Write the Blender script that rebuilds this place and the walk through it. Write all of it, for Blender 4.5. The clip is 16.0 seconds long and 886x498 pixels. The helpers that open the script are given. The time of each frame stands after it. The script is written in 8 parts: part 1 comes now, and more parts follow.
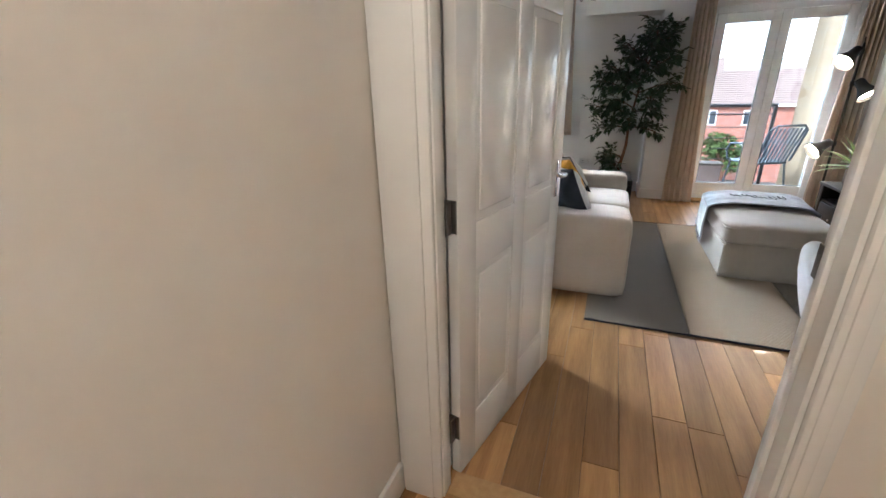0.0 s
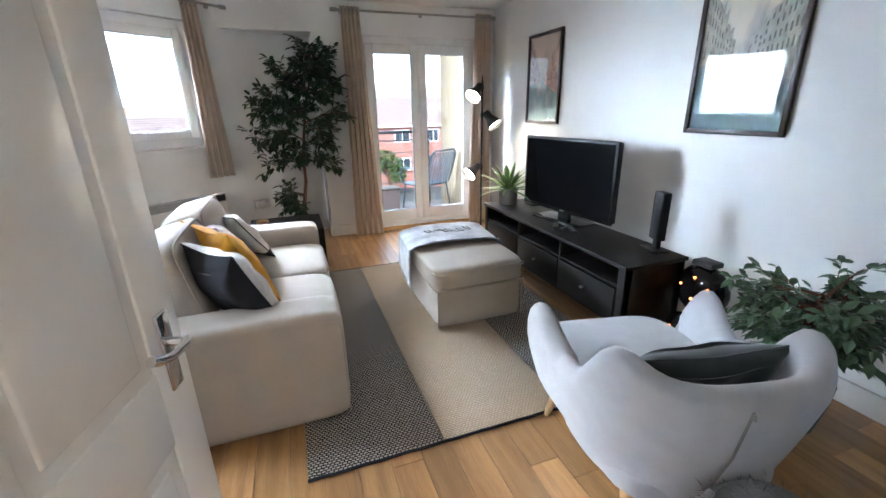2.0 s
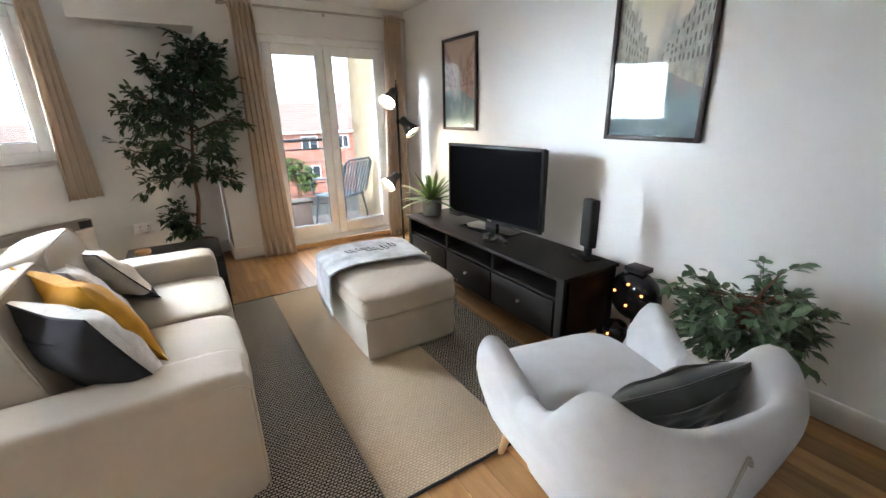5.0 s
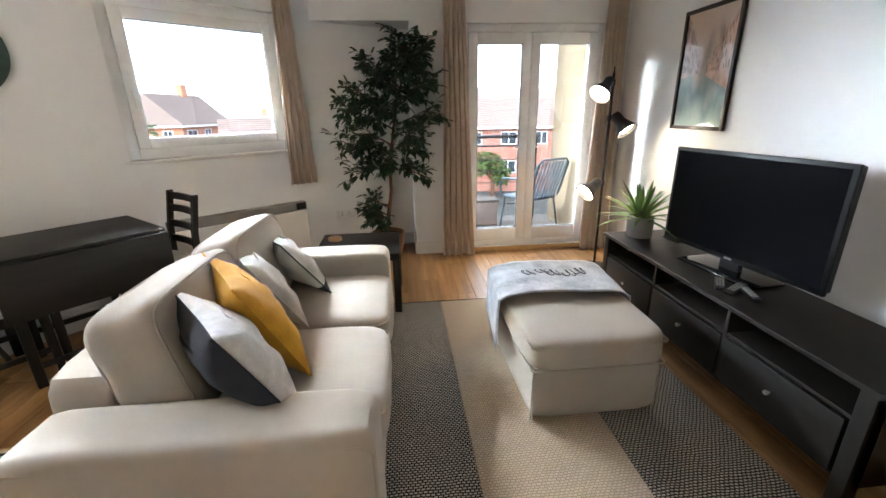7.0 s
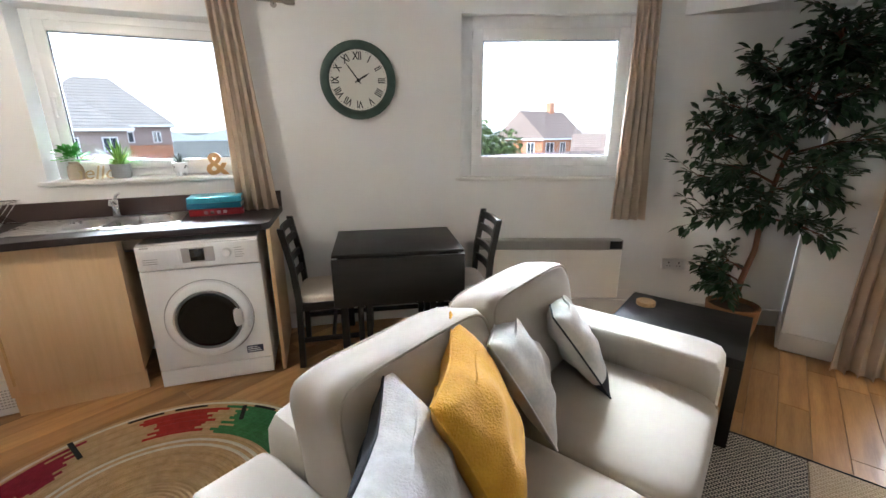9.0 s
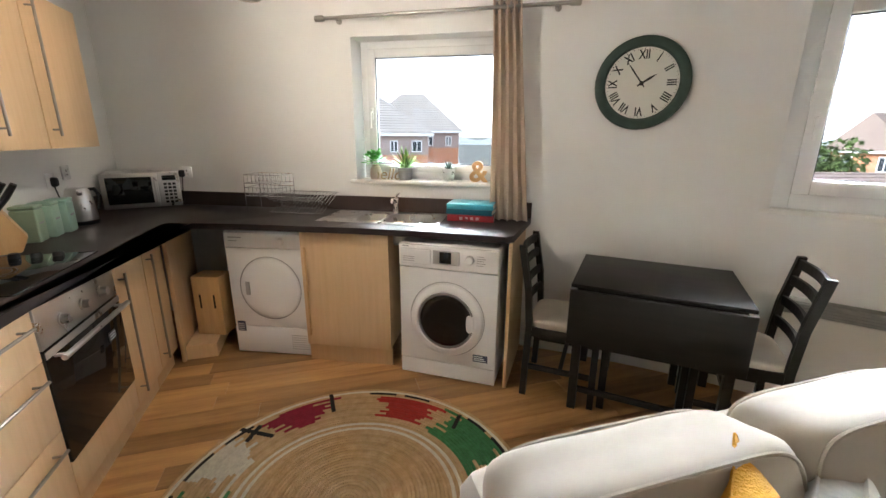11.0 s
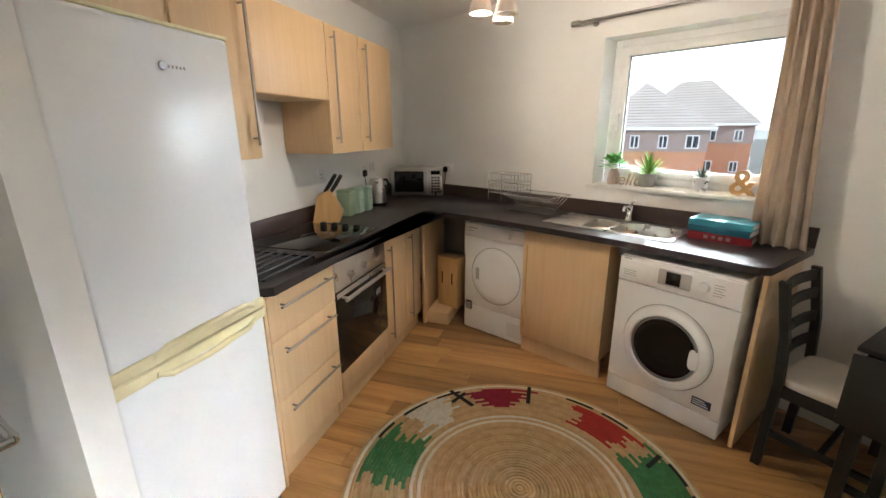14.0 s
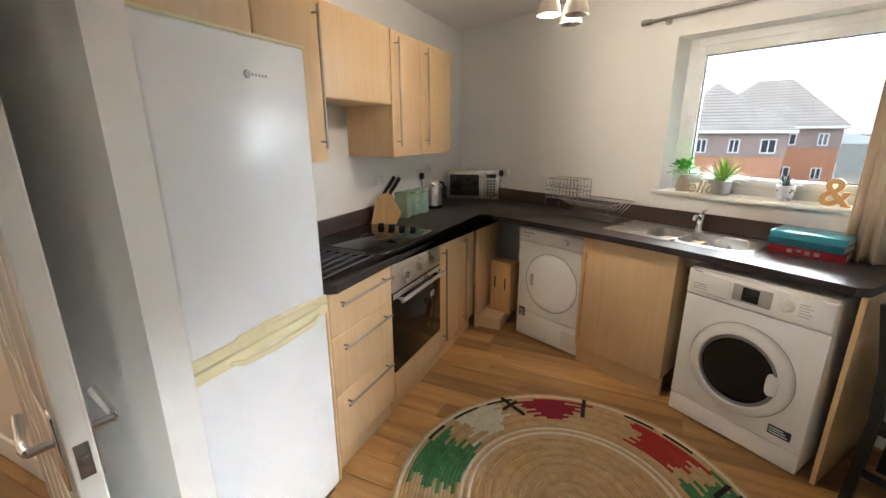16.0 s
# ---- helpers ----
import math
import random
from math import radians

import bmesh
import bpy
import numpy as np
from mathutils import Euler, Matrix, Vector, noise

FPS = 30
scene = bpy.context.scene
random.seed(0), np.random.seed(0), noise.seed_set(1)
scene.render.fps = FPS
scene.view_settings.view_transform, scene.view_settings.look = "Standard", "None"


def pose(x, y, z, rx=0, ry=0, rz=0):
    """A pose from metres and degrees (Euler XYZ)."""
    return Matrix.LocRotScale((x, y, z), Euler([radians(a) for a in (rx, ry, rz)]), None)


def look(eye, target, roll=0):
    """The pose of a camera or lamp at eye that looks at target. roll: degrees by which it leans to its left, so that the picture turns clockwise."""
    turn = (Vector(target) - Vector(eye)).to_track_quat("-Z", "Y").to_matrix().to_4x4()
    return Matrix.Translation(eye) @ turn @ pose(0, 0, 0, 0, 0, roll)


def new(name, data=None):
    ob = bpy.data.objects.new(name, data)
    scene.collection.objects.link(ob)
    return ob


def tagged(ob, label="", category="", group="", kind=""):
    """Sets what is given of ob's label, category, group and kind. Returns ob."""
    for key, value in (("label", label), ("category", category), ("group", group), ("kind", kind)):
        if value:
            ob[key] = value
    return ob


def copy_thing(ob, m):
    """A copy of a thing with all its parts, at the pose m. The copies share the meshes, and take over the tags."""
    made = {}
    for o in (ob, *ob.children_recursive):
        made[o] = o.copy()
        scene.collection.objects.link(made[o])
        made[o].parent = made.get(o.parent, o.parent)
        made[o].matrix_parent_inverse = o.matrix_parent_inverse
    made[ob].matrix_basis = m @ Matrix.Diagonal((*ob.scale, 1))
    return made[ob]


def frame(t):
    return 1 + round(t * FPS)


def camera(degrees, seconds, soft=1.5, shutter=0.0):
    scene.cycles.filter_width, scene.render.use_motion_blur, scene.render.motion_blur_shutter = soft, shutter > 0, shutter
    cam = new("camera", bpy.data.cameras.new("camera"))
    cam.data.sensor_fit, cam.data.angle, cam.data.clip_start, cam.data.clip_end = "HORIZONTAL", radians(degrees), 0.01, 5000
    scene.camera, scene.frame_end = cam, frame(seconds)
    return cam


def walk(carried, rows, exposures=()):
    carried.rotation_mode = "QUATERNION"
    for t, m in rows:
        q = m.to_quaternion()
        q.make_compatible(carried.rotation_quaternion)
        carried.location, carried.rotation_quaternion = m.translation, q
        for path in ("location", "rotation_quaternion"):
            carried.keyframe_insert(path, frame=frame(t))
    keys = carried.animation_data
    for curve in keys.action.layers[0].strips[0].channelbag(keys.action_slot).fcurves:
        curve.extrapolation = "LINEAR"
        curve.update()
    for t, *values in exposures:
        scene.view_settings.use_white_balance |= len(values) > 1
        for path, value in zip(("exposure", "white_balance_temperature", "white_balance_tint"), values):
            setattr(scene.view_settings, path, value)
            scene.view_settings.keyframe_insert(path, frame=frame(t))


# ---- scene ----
cam = camera(94.0, 16.0)
EXPO = [(0.0, 3.25, 5600, 10), (1.0, 3.15, 5250, 10), (1.5, 3.2, 5200, 10), (2.0, 3.4, 5500, 10), (2.5, 3.45, 5750, 10), (3.5, 3.45, 5950, 10), (6.0, 3.4, 6150, 10), (7.0, 3.4, 6050, 10), (8.5, 3.25, 5900, 10), (9.5, 3.25, 5850, 10), (12.0, 3.25, 6450, 10), (16.0, 3.12, 6500, 10)]
PATH = [
    (0, (0.676, 3.341, 1.338), (-0.023, 5.077, 0.634), -1.5),
    (0.5, (0.647, 3.64, 1.351), (0.465, 5.512, 0.671), -1.2),
    (1, (0.584, 3.931, 1.371), (0.846, 5.797, 0.701), -0.6),
    (1.5, (0.647, 4.154, 1.388), (1.145, 5.977, 0.731), -1.0),
    (2, (0.739, 4.368, 1.406), (1.375, 6.151, 0.761), -1.1),
    (2.5, (0.77, 4.494, 1.434), (1.539, 6.226, 0.795), -1.1),
    (3, (0.768, 4.583, 1.451), (1.645, 6.265, 0.816), -1.1),
    (3.5, (0.767, 4.601, 1.449), (1.739, 6.229, 0.812), -1.0),
    (3.7, (0.771, 4.604, 1.448), (1.775, 6.212, 0.81), -1.0),
    (5.8, (0.842, 4.746, 1.402), (1.804, 6.389, 0.788), -1.5),
    (6, (0.887, 4.812, 1.412), (1.731, 6.517, 0.794), -1.4),
    (6.5, (0.951, 4.954, 1.411), (1.473, 6.781, 0.789), -1.2),
    (7, (0.971, 5.119, 1.403), (1.15, 7.009, 0.771), -1.0),
    (7.5, (1.018, 5.33, 1.415), (0.811, 7.214, 0.776), -1.1),
    (8, (1.017, 5.514, 1.398), (0.483, 7.342, 0.787), -0.7),
    (8.5, (0.991, 5.631, 1.399), (0.127, 7.34, 0.823), -0.3),
    (9, (0.908, 5.809, 1.44), (-0.302, 7.302, 0.888), -0.3),
    (9.5, (0.786, 5.898, 1.455), (-0.678, 7.148, 0.912), 0.1),
    (9.7, (0.717, 5.882, 1.446), (-0.812, 7.058, 0.917), 0.2),
    (11.8, (0.68, 6.071, 1.519), (-1.236, 6.225, 0.966), 0.4),
    (12, (0.682, 6.087, 1.533), (-1.238, 6.16, 0.977), 0.5),
    (12.5, (0.704, 6.111, 1.537), (-1.217, 5.991, 0.993), 0.3),
    (13, (0.73, 6.135, 1.543), (-1.169, 5.818, 0.999), -0.0),
    (13.5, (0.74, 6.121, 1.537), (-1.126, 5.656, 0.991), -0.1),
    (14, (0.746, 6.127, 1.528), (-1.086, 5.543, 0.978), -0.3),
    (14.5, (0.751, 6.116, 1.528), (-1.052, 5.449, 0.974), -0.3),
    (15, (0.754, 6.088, 1.528), (-1.032, 5.374, 0.981), -0.2),
    (15.5, (0.756, 6.083, 1.531), (-1.012, 5.319, 0.992), -0.2),
    (16, (0.752, 6.085, 1.533), (-0.999, 5.281, 0.996), -0.2),
]
walk(cam, [(t, look(eye, target, roll)) for t, eye, target, roll in PATH], EXPO)
SKY, SUN = 0.115, 0.6
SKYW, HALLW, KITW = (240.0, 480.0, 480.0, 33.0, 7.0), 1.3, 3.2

# ---- world, sun, exposure ----
world = bpy.data.worlds.new("sky")
scene.world = world
world.use_nodes = True
_wn = world.node_tree
_sky = _wn.nodes.new("ShaderNodeTexSky")
_sky.sky_type = "NISHITA"
_sky.sun_disc = False
_sky.sun_elevation = radians(38)
_sky.sun_rotation = radians(205)
_sky.air_density, _sky.dust_density, _sky.ozone_density = 1.0, 1.0, 1.0
_bg = _wn.nodes["Background"]
_grey = _wn.nodes.new("ShaderNodeHueSaturation")
_grey.inputs["Saturation"].default_value = 0.35
_wn.links.new(_sky.outputs[0], _grey.inputs["Color"])
_wn.links.new(_grey.outputs[0], _bg.inputs[0])
_bg.inputs[1].default_value = SKY
_sun = bpy.data.lights.new("sun", "SUN")
_sun.energy, _sun.angle, _sun.color = SUN, radians(10), (1.0, 0.95, 0.88)
_so = new("sun", _sun)
_so.matrix_world = look((0, 0, 0), (math.sin(radians(25)) * 0.8, math.cos(radians(25)) * 0.8, -0.62))


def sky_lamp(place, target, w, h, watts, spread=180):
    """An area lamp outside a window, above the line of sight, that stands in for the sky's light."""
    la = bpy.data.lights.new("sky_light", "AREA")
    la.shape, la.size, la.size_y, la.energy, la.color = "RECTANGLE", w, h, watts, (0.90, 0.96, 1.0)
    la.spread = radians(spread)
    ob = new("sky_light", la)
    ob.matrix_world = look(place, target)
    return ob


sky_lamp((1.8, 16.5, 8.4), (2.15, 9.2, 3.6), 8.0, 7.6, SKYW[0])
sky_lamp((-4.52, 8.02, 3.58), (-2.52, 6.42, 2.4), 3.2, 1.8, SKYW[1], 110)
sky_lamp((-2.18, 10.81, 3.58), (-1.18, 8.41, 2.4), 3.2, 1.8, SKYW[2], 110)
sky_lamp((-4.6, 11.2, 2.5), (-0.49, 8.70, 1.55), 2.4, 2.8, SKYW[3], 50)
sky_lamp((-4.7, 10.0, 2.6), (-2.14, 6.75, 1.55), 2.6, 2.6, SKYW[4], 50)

# the hall's ceiling spots and the kitchen's spot bar
def bulb_lamp(name, place, watts, col=(1.0, 0.86, 0.70), r=0.03):
    la = bpy.data.lights.new(name, "POINT")
    la.energy, la.color, la.shadow_soft_size = watts, col, r
    ob = new(name, la)
    ob.location = place
    return ob


for hx, hy in ((0.50, 3.0), (0.60, 2.4)):
    bulb_lamp("hall_spot_light", (hx, hy, 2.36), HALLW)
bulb_lamp("kitchen_spot_light", (-1.25, 5.80, 2.10), KITW)


# ---- material helpers ----
def mat(name, col, rough=0.5, metal=0.0, var=0.0, scale=8.0, bump=0.0, bscale=200.0, col2=None, stretch=(1, 1, 1),
        rand=0.0, coat=0.0, trans=0.0, ior=1.45, emit=None, power=0.0, spec=0.5, sheen=0.0, island=False, shift=False):
    """A Principled material: base colour varied at a broad and a fine scale, with fine relief."""
    m = bpy.data.materials.new(name)
    m.use_nodes = True
    nt = m.node_tree
    N, L = nt.nodes, nt.links
    b = N["Principled BSDF"]
    b.inputs["Base Color"].default_value = (*col, 1)
    b.inputs["Roughness"].default_value = rough
    b.inputs["Metallic"].default_value = metal
    b.inputs["Coat Weight"].default_value = coat
    b.inputs["Transmission Weight"].default_value = trans
    b.inputs["IOR"].default_value = ior
    b.inputs["Specular IOR Level"].default_value = spec
    b.inputs["Sheen Weight"].default_value = sheen
    if emit:
        b.inputs["Emission Color"].default_value = (*emit, 1)
        b.inputs["Emission Strength"].default_value = power
    if var or bump or rand:
        tc = N.new("ShaderNodeTexCoord")
        mp = N.new("ShaderNodeMapping")
        mp.inputs["Scale"].default_value = stretch
        L.new(tc.outputs["Object"], mp.inputs[0])
        if shift:
            so = N.new("ShaderNodeObjectInfo")
            sm = N.new("ShaderNodeMath")
            sm.operation = "MULTIPLY"
            sm.inputs[1].default_value = 60.0
            L.new(so.outputs["Random"], sm.inputs[0])
            L.new(sm.outputs[0], mp.inputs["Location"])
    if var or rand:
        n1 = N.new("ShaderNodeTexNoise")
        n1.inputs["Scale"].default_value, n1.inputs["Detail"].default_value = scale, 6
        n2 = N.new("ShaderNodeTexNoise")
        n2.inputs["Scale"].default_value, n2.inputs["Detail"].default_value = scale * 9, 3
        L.new(mp.outputs[0], n1.inputs[0])
        L.new(mp.outputs[0], n2.inputs[0])
        mx = N.new("ShaderNodeMix")
        mx.data_type = "RGBA"
        c2 = col2 or tuple(c * (1 - var) for c in col)
        mx.inputs[6].default_value, mx.inputs[7].default_value = (*col, 1), (*c2, 1)
        ad = N.new("ShaderNodeMath")
        ad.operation = "MULTIPLY_ADD"
        L.new(n2.outputs[0], ad.inputs[0])
        ad.inputs[1].default_value = 0.35
        L.new(n1.outputs[0], ad.inputs[2])
        rp = N.new("ShaderNodeMapRange")
        rp.inputs[1].default_value, rp.inputs[2].default_value = 0.42, 0.95
        L.new(ad.outputs[0], rp.inputs[0])
        L.new(rp.outputs[0], mx.inputs[0])
        last = mx.outputs[2]
        if rand:
            if island:
                oi = N.new("ShaderNodeNewGeometry")
                src = oi.outputs["Random Per Island"]
            else:
                oi = N.new("ShaderNodeObjectInfo")
                src = oi.outputs["Random"]
            hs = N.new("ShaderNodeHueSaturation")
            mr = N.new("ShaderNodeMapRange")
            mr.inputs[3].default_value, mr.inputs[4].default_value = 1 - rand, 1 + rand
            L.new(src, mr.inputs[0])
            L.new(mr.outputs[0], hs.inputs["Value"])
            L.new(last, hs.inputs["Color"])
            last = hs.outputs[0]
        L.new(last, b.inputs["Base Color"])
        rr = N.new("ShaderNodeMapRange")
        rr.inputs[3].default_value, rr.inputs[4].default_value = max(0.0, rough - 0.06), min(1.0, rough + 0.08)
        L.new(n1.outputs[0], rr.inputs[0])
        L.new(rr.outputs[0], b.inputs["Roughness"])
    if bump:
        nb = N.new("ShaderNodeTexNoise")
        nb.inputs["Scale"].default_value, nb.inputs["Detail"].default_value = bscale, 4
        L.new(mp.outputs[0], nb.inputs[0])
        bp = N.new("ShaderNodeBump")
        bp.inputs["Strength"].default_value, bp.inputs["Distance"].default_value = bump, 0.004
        L.new(nb.outputs[0], bp.inputs["Height"])
        L.new(bp.outputs[0], b.inputs["Normal"])
    return m


def weave_mat(name, ca, cb, joint, cell, gap, rough=0.95, strength=1.0):
    """Thick woven yarn: short stitches over darker gaps, with a rounded relief."""
    m = mat(name, ca, rough)
    nt = m.node_tree
    N, L = nt.nodes, nt.links
    b = N["Principled BSDF"]
    tc = N.new("ShaderNodeTexCoord")
    nz = N.new("ShaderNodeTexNoise")
    nz.inputs["Scale"].default_value = 14
    L.new(tc.outputs["Object"], nz.inputs[0])
    va = N.new("ShaderNodeVectorMath")
    va.operation = "MULTIPLY_ADD"
    va.inputs[1].default_value = (cell * 1.2, cell * 1.2, 0)
    L.new(nz.outputs[1], va.inputs[0])
    L.new(tc.outputs["Object"], va.inputs[2])
    br = N.new("ShaderNodeTexBrick")
    br.offset = 0.5
    br.inputs["Color1"].default_value, br.inputs["Color2"].default_value = (*ca, 1), (*cb, 1)
    br.inputs["Mortar"].default_value = (*joint, 1)
    br.inputs["Scale"].default_value = 1.0
    br.inputs["Mortar Size"].default_value = cell * gap
    br.inputs["Mortar Smooth"].default_value = 0.3
    br.inputs["Brick Width"].default_value, br.inputs["Row Height"].default_value = cell * 1.5, cell
    L.new(va.outputs[0], br.inputs[0])
    L.new(br.outputs[0], b.inputs["Base Color"])
    bp = N.new("ShaderNodeBump")
    bp.inputs["Strength"].default_value, bp.inputs["Distance"].default_value = strength, 0.005
    bp.invert = True
    L.new(br.outputs["Fac"], bp.inputs["Height"])
    L.new(bp.outputs[0], b.inputs["Normal"])
    return m


def glass_mat(name, tint=(1, 1, 1), rough=0.0, f0=0.04):
    m = bpy.data.materials.new(name)
    m.use_nodes = True
    nt = m.node_tree
    N, L = nt.nodes, nt.links
    N.remove(N["Principled BSDF"])
    tr = N.new("ShaderNodeBsdfTransparent")
    tr.inputs[0].default_value = (*tint, 1)
    gl = N.new("ShaderNodeBsdfGlossy")
    gl.inputs["Roughness"].default_value = rough
    lw = N.new("ShaderNodeLayerWeight")
    lw.inputs[0].default_value = 0.5
    pw = N.new("ShaderNodeMath")
    pw.operation = "POWER"
    pw.inputs[1].default_value = 5.0
    L.new(lw.outputs["Facing"], pw.inputs[0])
    fr = N.new("ShaderNodeMapRange")
    fr.inputs[3].default_value, fr.inputs[4].default_value = f0, 0.95
    L.new(pw.outputs[0], fr.inputs[0])
    mx = N.new("ShaderNodeMixShader")
    L.new(fr.outputs[0], mx.inputs[0])
    L.new(tr.outputs[0], mx.inputs[1])
    L.new(gl.outputs[0], mx.inputs[2])
    L.new(mx.outputs[0], N["Material Output"].inputs[0])
    return m


def brick_mat(name, c1, c2, mortar, bw=0.225, bh=0.075):
    m = mat(name, c1, 0.9)
    nt = m.node_tree
    N, L = nt.nodes, nt.links
    b = N["Principled BSDF"]
    tc = N.new("ShaderNodeTexCoord")
    sp = N.new("ShaderNodeSeparateXYZ")
    cb = N.new("ShaderNodeCombineXYZ")
    ad = N.new("ShaderNodeMath")
    L.new(tc.outputs["Object"], sp.inputs[0])
    L.new(sp.outputs[0], ad.inputs[0])
    L.new(sp.outputs[1], ad.inputs[1])
    L.new(ad.outputs[0], cb.inputs[0])
    L.new(sp.outputs[2], cb.inputs[1])
    br = N.new("ShaderNodeTexBrick")
    br.inputs["Color1"].default_value, br.inputs["Color2"].default_value = (*c1, 1), (*c2, 1)
    br.inputs["Mortar"].default_value = (*mortar, 1)
    br.inputs["Scale"].default_value = 1.0
    br.inputs["Mortar Size"].default_value = 0.008
    br.inputs["Brick Width"].default_value, br.inputs["Row Height"].default_value = bw, bh
    L.new(cb.outputs[0], br.inputs[0])
    L.new(br.outputs[0], b.inputs["Base Color"])
    return m


M = {}
M["wall"] = mat("wall_paint", (0.80, 0.80, 0.79), 0.7, var=0.03, scale=1.5, bump=0.06, bscale=350)
M["wall_hall"] = mat("hall_paint", (0.78, 0.73, 0.66), 0.7, var=0.03, scale=1.5, bump=0.06, bscale=350)
M["ceil"] = mat("ceiling_paint", (0.82, 0.81, 0.79), 0.8, var=0.03, scale=1.2, bump=0.05, bscale=300)
M["gloss"] = mat("white_gloss_paint", (0.80, 0.79, 0.76), 0.22, var=0.03, scale=3, bump=0.03, bscale=60)
M["trim"] = mat("white_satin_trim", (0.80, 0.79, 0.76), 0.35, var=0.03, scale=4)
M["upvc"] = mat("white_window_plastic", (0.82, 0.83, 0.83), 0.25, var=0.02, scale=5)
# shade put into the tint: it dims the view outside, not the sky lamps
M["glass"] = glass_mat("view_dimming_glass", (0.80, 0.82, 0.83))
M["picglass"] = glass_mat("picture_glass", f0=0.012)
M["plank"] = mat("oak_floor", (0.50, 0.285, 0.115), 0.33, col2=(0.27, 0.135, 0.05), var=0.4, scale=2.2, stretch=(9, 0.7, 1), rand=0.30, shift=True, bump=0.05, bscale=60, coat=0.15)
M["gap"] = mat("floor_joint", (0.07, 0.035, 0.015), 0.8)
M["linen"] = mat("beige_cotton_upholstery", (0.435, 0.385, 0.32), 0.9, var=0.10, scale=5, bump=0.35, bscale=700, sheen=0.2)
M["piping"] = mat("beige_seam_piping", (0.42, 0.375, 0.31), 0.9, var=0.1, scale=20)
M["chairfab"] = mat("pale_grey_wool", (0.60, 0.61, 0.63), 0.95, var=0.12, scale=14, bump=0.5, bscale=420, sheen=0.3)
M["beech"] = mat("beech_laminate", (0.69, 0.485, 0.285), 0.38, col2=(0.62, 0.42, 0.235), var=0.2, scale=3, stretch=(14, 14, 0.8), bump=0.03, bscale=80)
M["beechleg"] = mat("beech_leg", (0.62, 0.40, 0.19), 0.4, col2=(0.5, 0.3, 0.13), var=0.2, scale=5, stretch=(8, 8, 1))
M["steel"] = mat("brushed_steel", (0.62, 0.61, 0.60), 0.28, 1.0, var=0.08, scale=12, bump=0.03, bscale=300)
M["chrome"] = mat("chrome", (0.75, 0.75, 0.76), 0.10, 1.0)
M["oldmetal"] = mat("aged_nickel", (0.30, 0.28, 0.26), 0.35, 1.0, var=0.3, scale=30)
M["blackwood"] = mat("black_brown_wood", (0.010, 0.009, 0.008), 0.42, spec=0.28, col2=(0.017, 0.014, 0.012), var=0.3, scale=4, stretch=(1, 9, 9), bump=0.05, bscale=120)
M["worktop"] = mat("dark_slate_worktop", (0.022, 0.017, 0.018), 0.34, spec=0.3, col2=(0.04, 0.03, 0.03), var=0.4, scale=6, bump=0.03, bscale=150)
M["upstand"] = mat("dark_worktop_upstand", (0.045, 0.028, 0.026), 0.35, col2=(0.06, 0.04, 0.036), var=0.3, scale=6)
M["white_app"] = mat("white_enamel", (0.78, 0.80, 0.83), 0.17, var=0.03, scale=4, spec=0.22)
M["white_wm"] = mat("white_appliance_plastic", (0.80, 0.81, 0.82), 0.32, var=0.02, scale=4)
M["yellowed"] = mat("yellowed_plastic", (0.72, 0.66, 0.42), 0.4, var=0.08, scale=10)
M["blackplastic"] = mat("black_plastic", (0.010, 0.010, 0.011), 0.4, spec=0.3, var=0.2, scale=20)
M["screen"] = mat("tv_screen", (0.004, 0.004, 0.005), 0.16, spec=0.08)
M["blackglass"] = mat("black_glass", (0.008, 0.008, 0.009), 0.04)
M["handle"] = mat("satin_bar_handle", (0.34, 0.30, 0.26), 0.32, 1.0, var=0.1, scale=12)
M["fern"] = mat("fern_frond", (0.24, 0.42, 0.08), 0.5, col2=(0.14, 0.30, 0.05), var=0.3, scale=12, rand=0.25, island=True)
M["curtain"] = mat("oatmeal_linen_curtain", (0.66, 0.55, 0.45), 0.9, var=0.12, scale=10, bump=0.3, bscale=500, sheen=0.2)


def let_light_through(m, col, share):
    """Mixes a translucent layer into a cloth, so that daylight glows through it."""
    N, L = m.node_tree.nodes, m.node_tree.links
    tl = N.new("ShaderNodeBsdfTranslucent")
    tl.inputs[0].default_value = (*col, 1)
    mx = N.new("ShaderNodeMixShader")
    mx.inputs[0].default_value = share
    L.new(N["Principled BSDF"].outputs[0], mx.inputs[1])
    L.new(tl.outputs[0], mx.inputs[2])
    L.new(mx.outputs[0], N["Material Output"].inputs[0])


let_light_through(M["curtain"], (0.66, 0.54, 0.42), 0.35)
M["rod"] = mat("brushed_nickel_rod", (0.42, 0.40, 0.38), 0.3, 1.0, var=0.1, scale=20)
M["leaf"] = mat("ficus_leaf", (0.022, 0.065, 0.022), 0.4, col2=(0.012, 0.035, 0.015), var=0.4, scale=6, rand=0.35, island=True)
M["leaf2"] = mat("bushy_leaf", (0.15, 0.23, 0.13), 0.28, col2=(0.07, 0.12, 0.065), var=0.4, scale=6, rand=0.35, island=True)
M["agave"] = mat("agave_leaf", (0.28, 0.40, 0.14), 0.45, col2=(0.16, 0.27, 0.08), var=0.4, scale=10, rand=0.2, island=True)
M["brightleaf"] = mat("bright_green_leaf", (0.10, 0.42, 0.06), 0.45, col2=(0.07, 0.30, 0.04), var=0.3, scale=12, rand=0.25, island=True)
M["darkleaf"] = mat("dark_succulent_leaf", (0.03, 0.06, 0.04), 0.45, var=0.3, scale=12, rand=0.2, island=True)
M["bark"] = mat("plant_stem_bark", (0.16, 0.075, 0.045), 0.85, var=0.4, scale=12, bump=0.4, bscale=90)
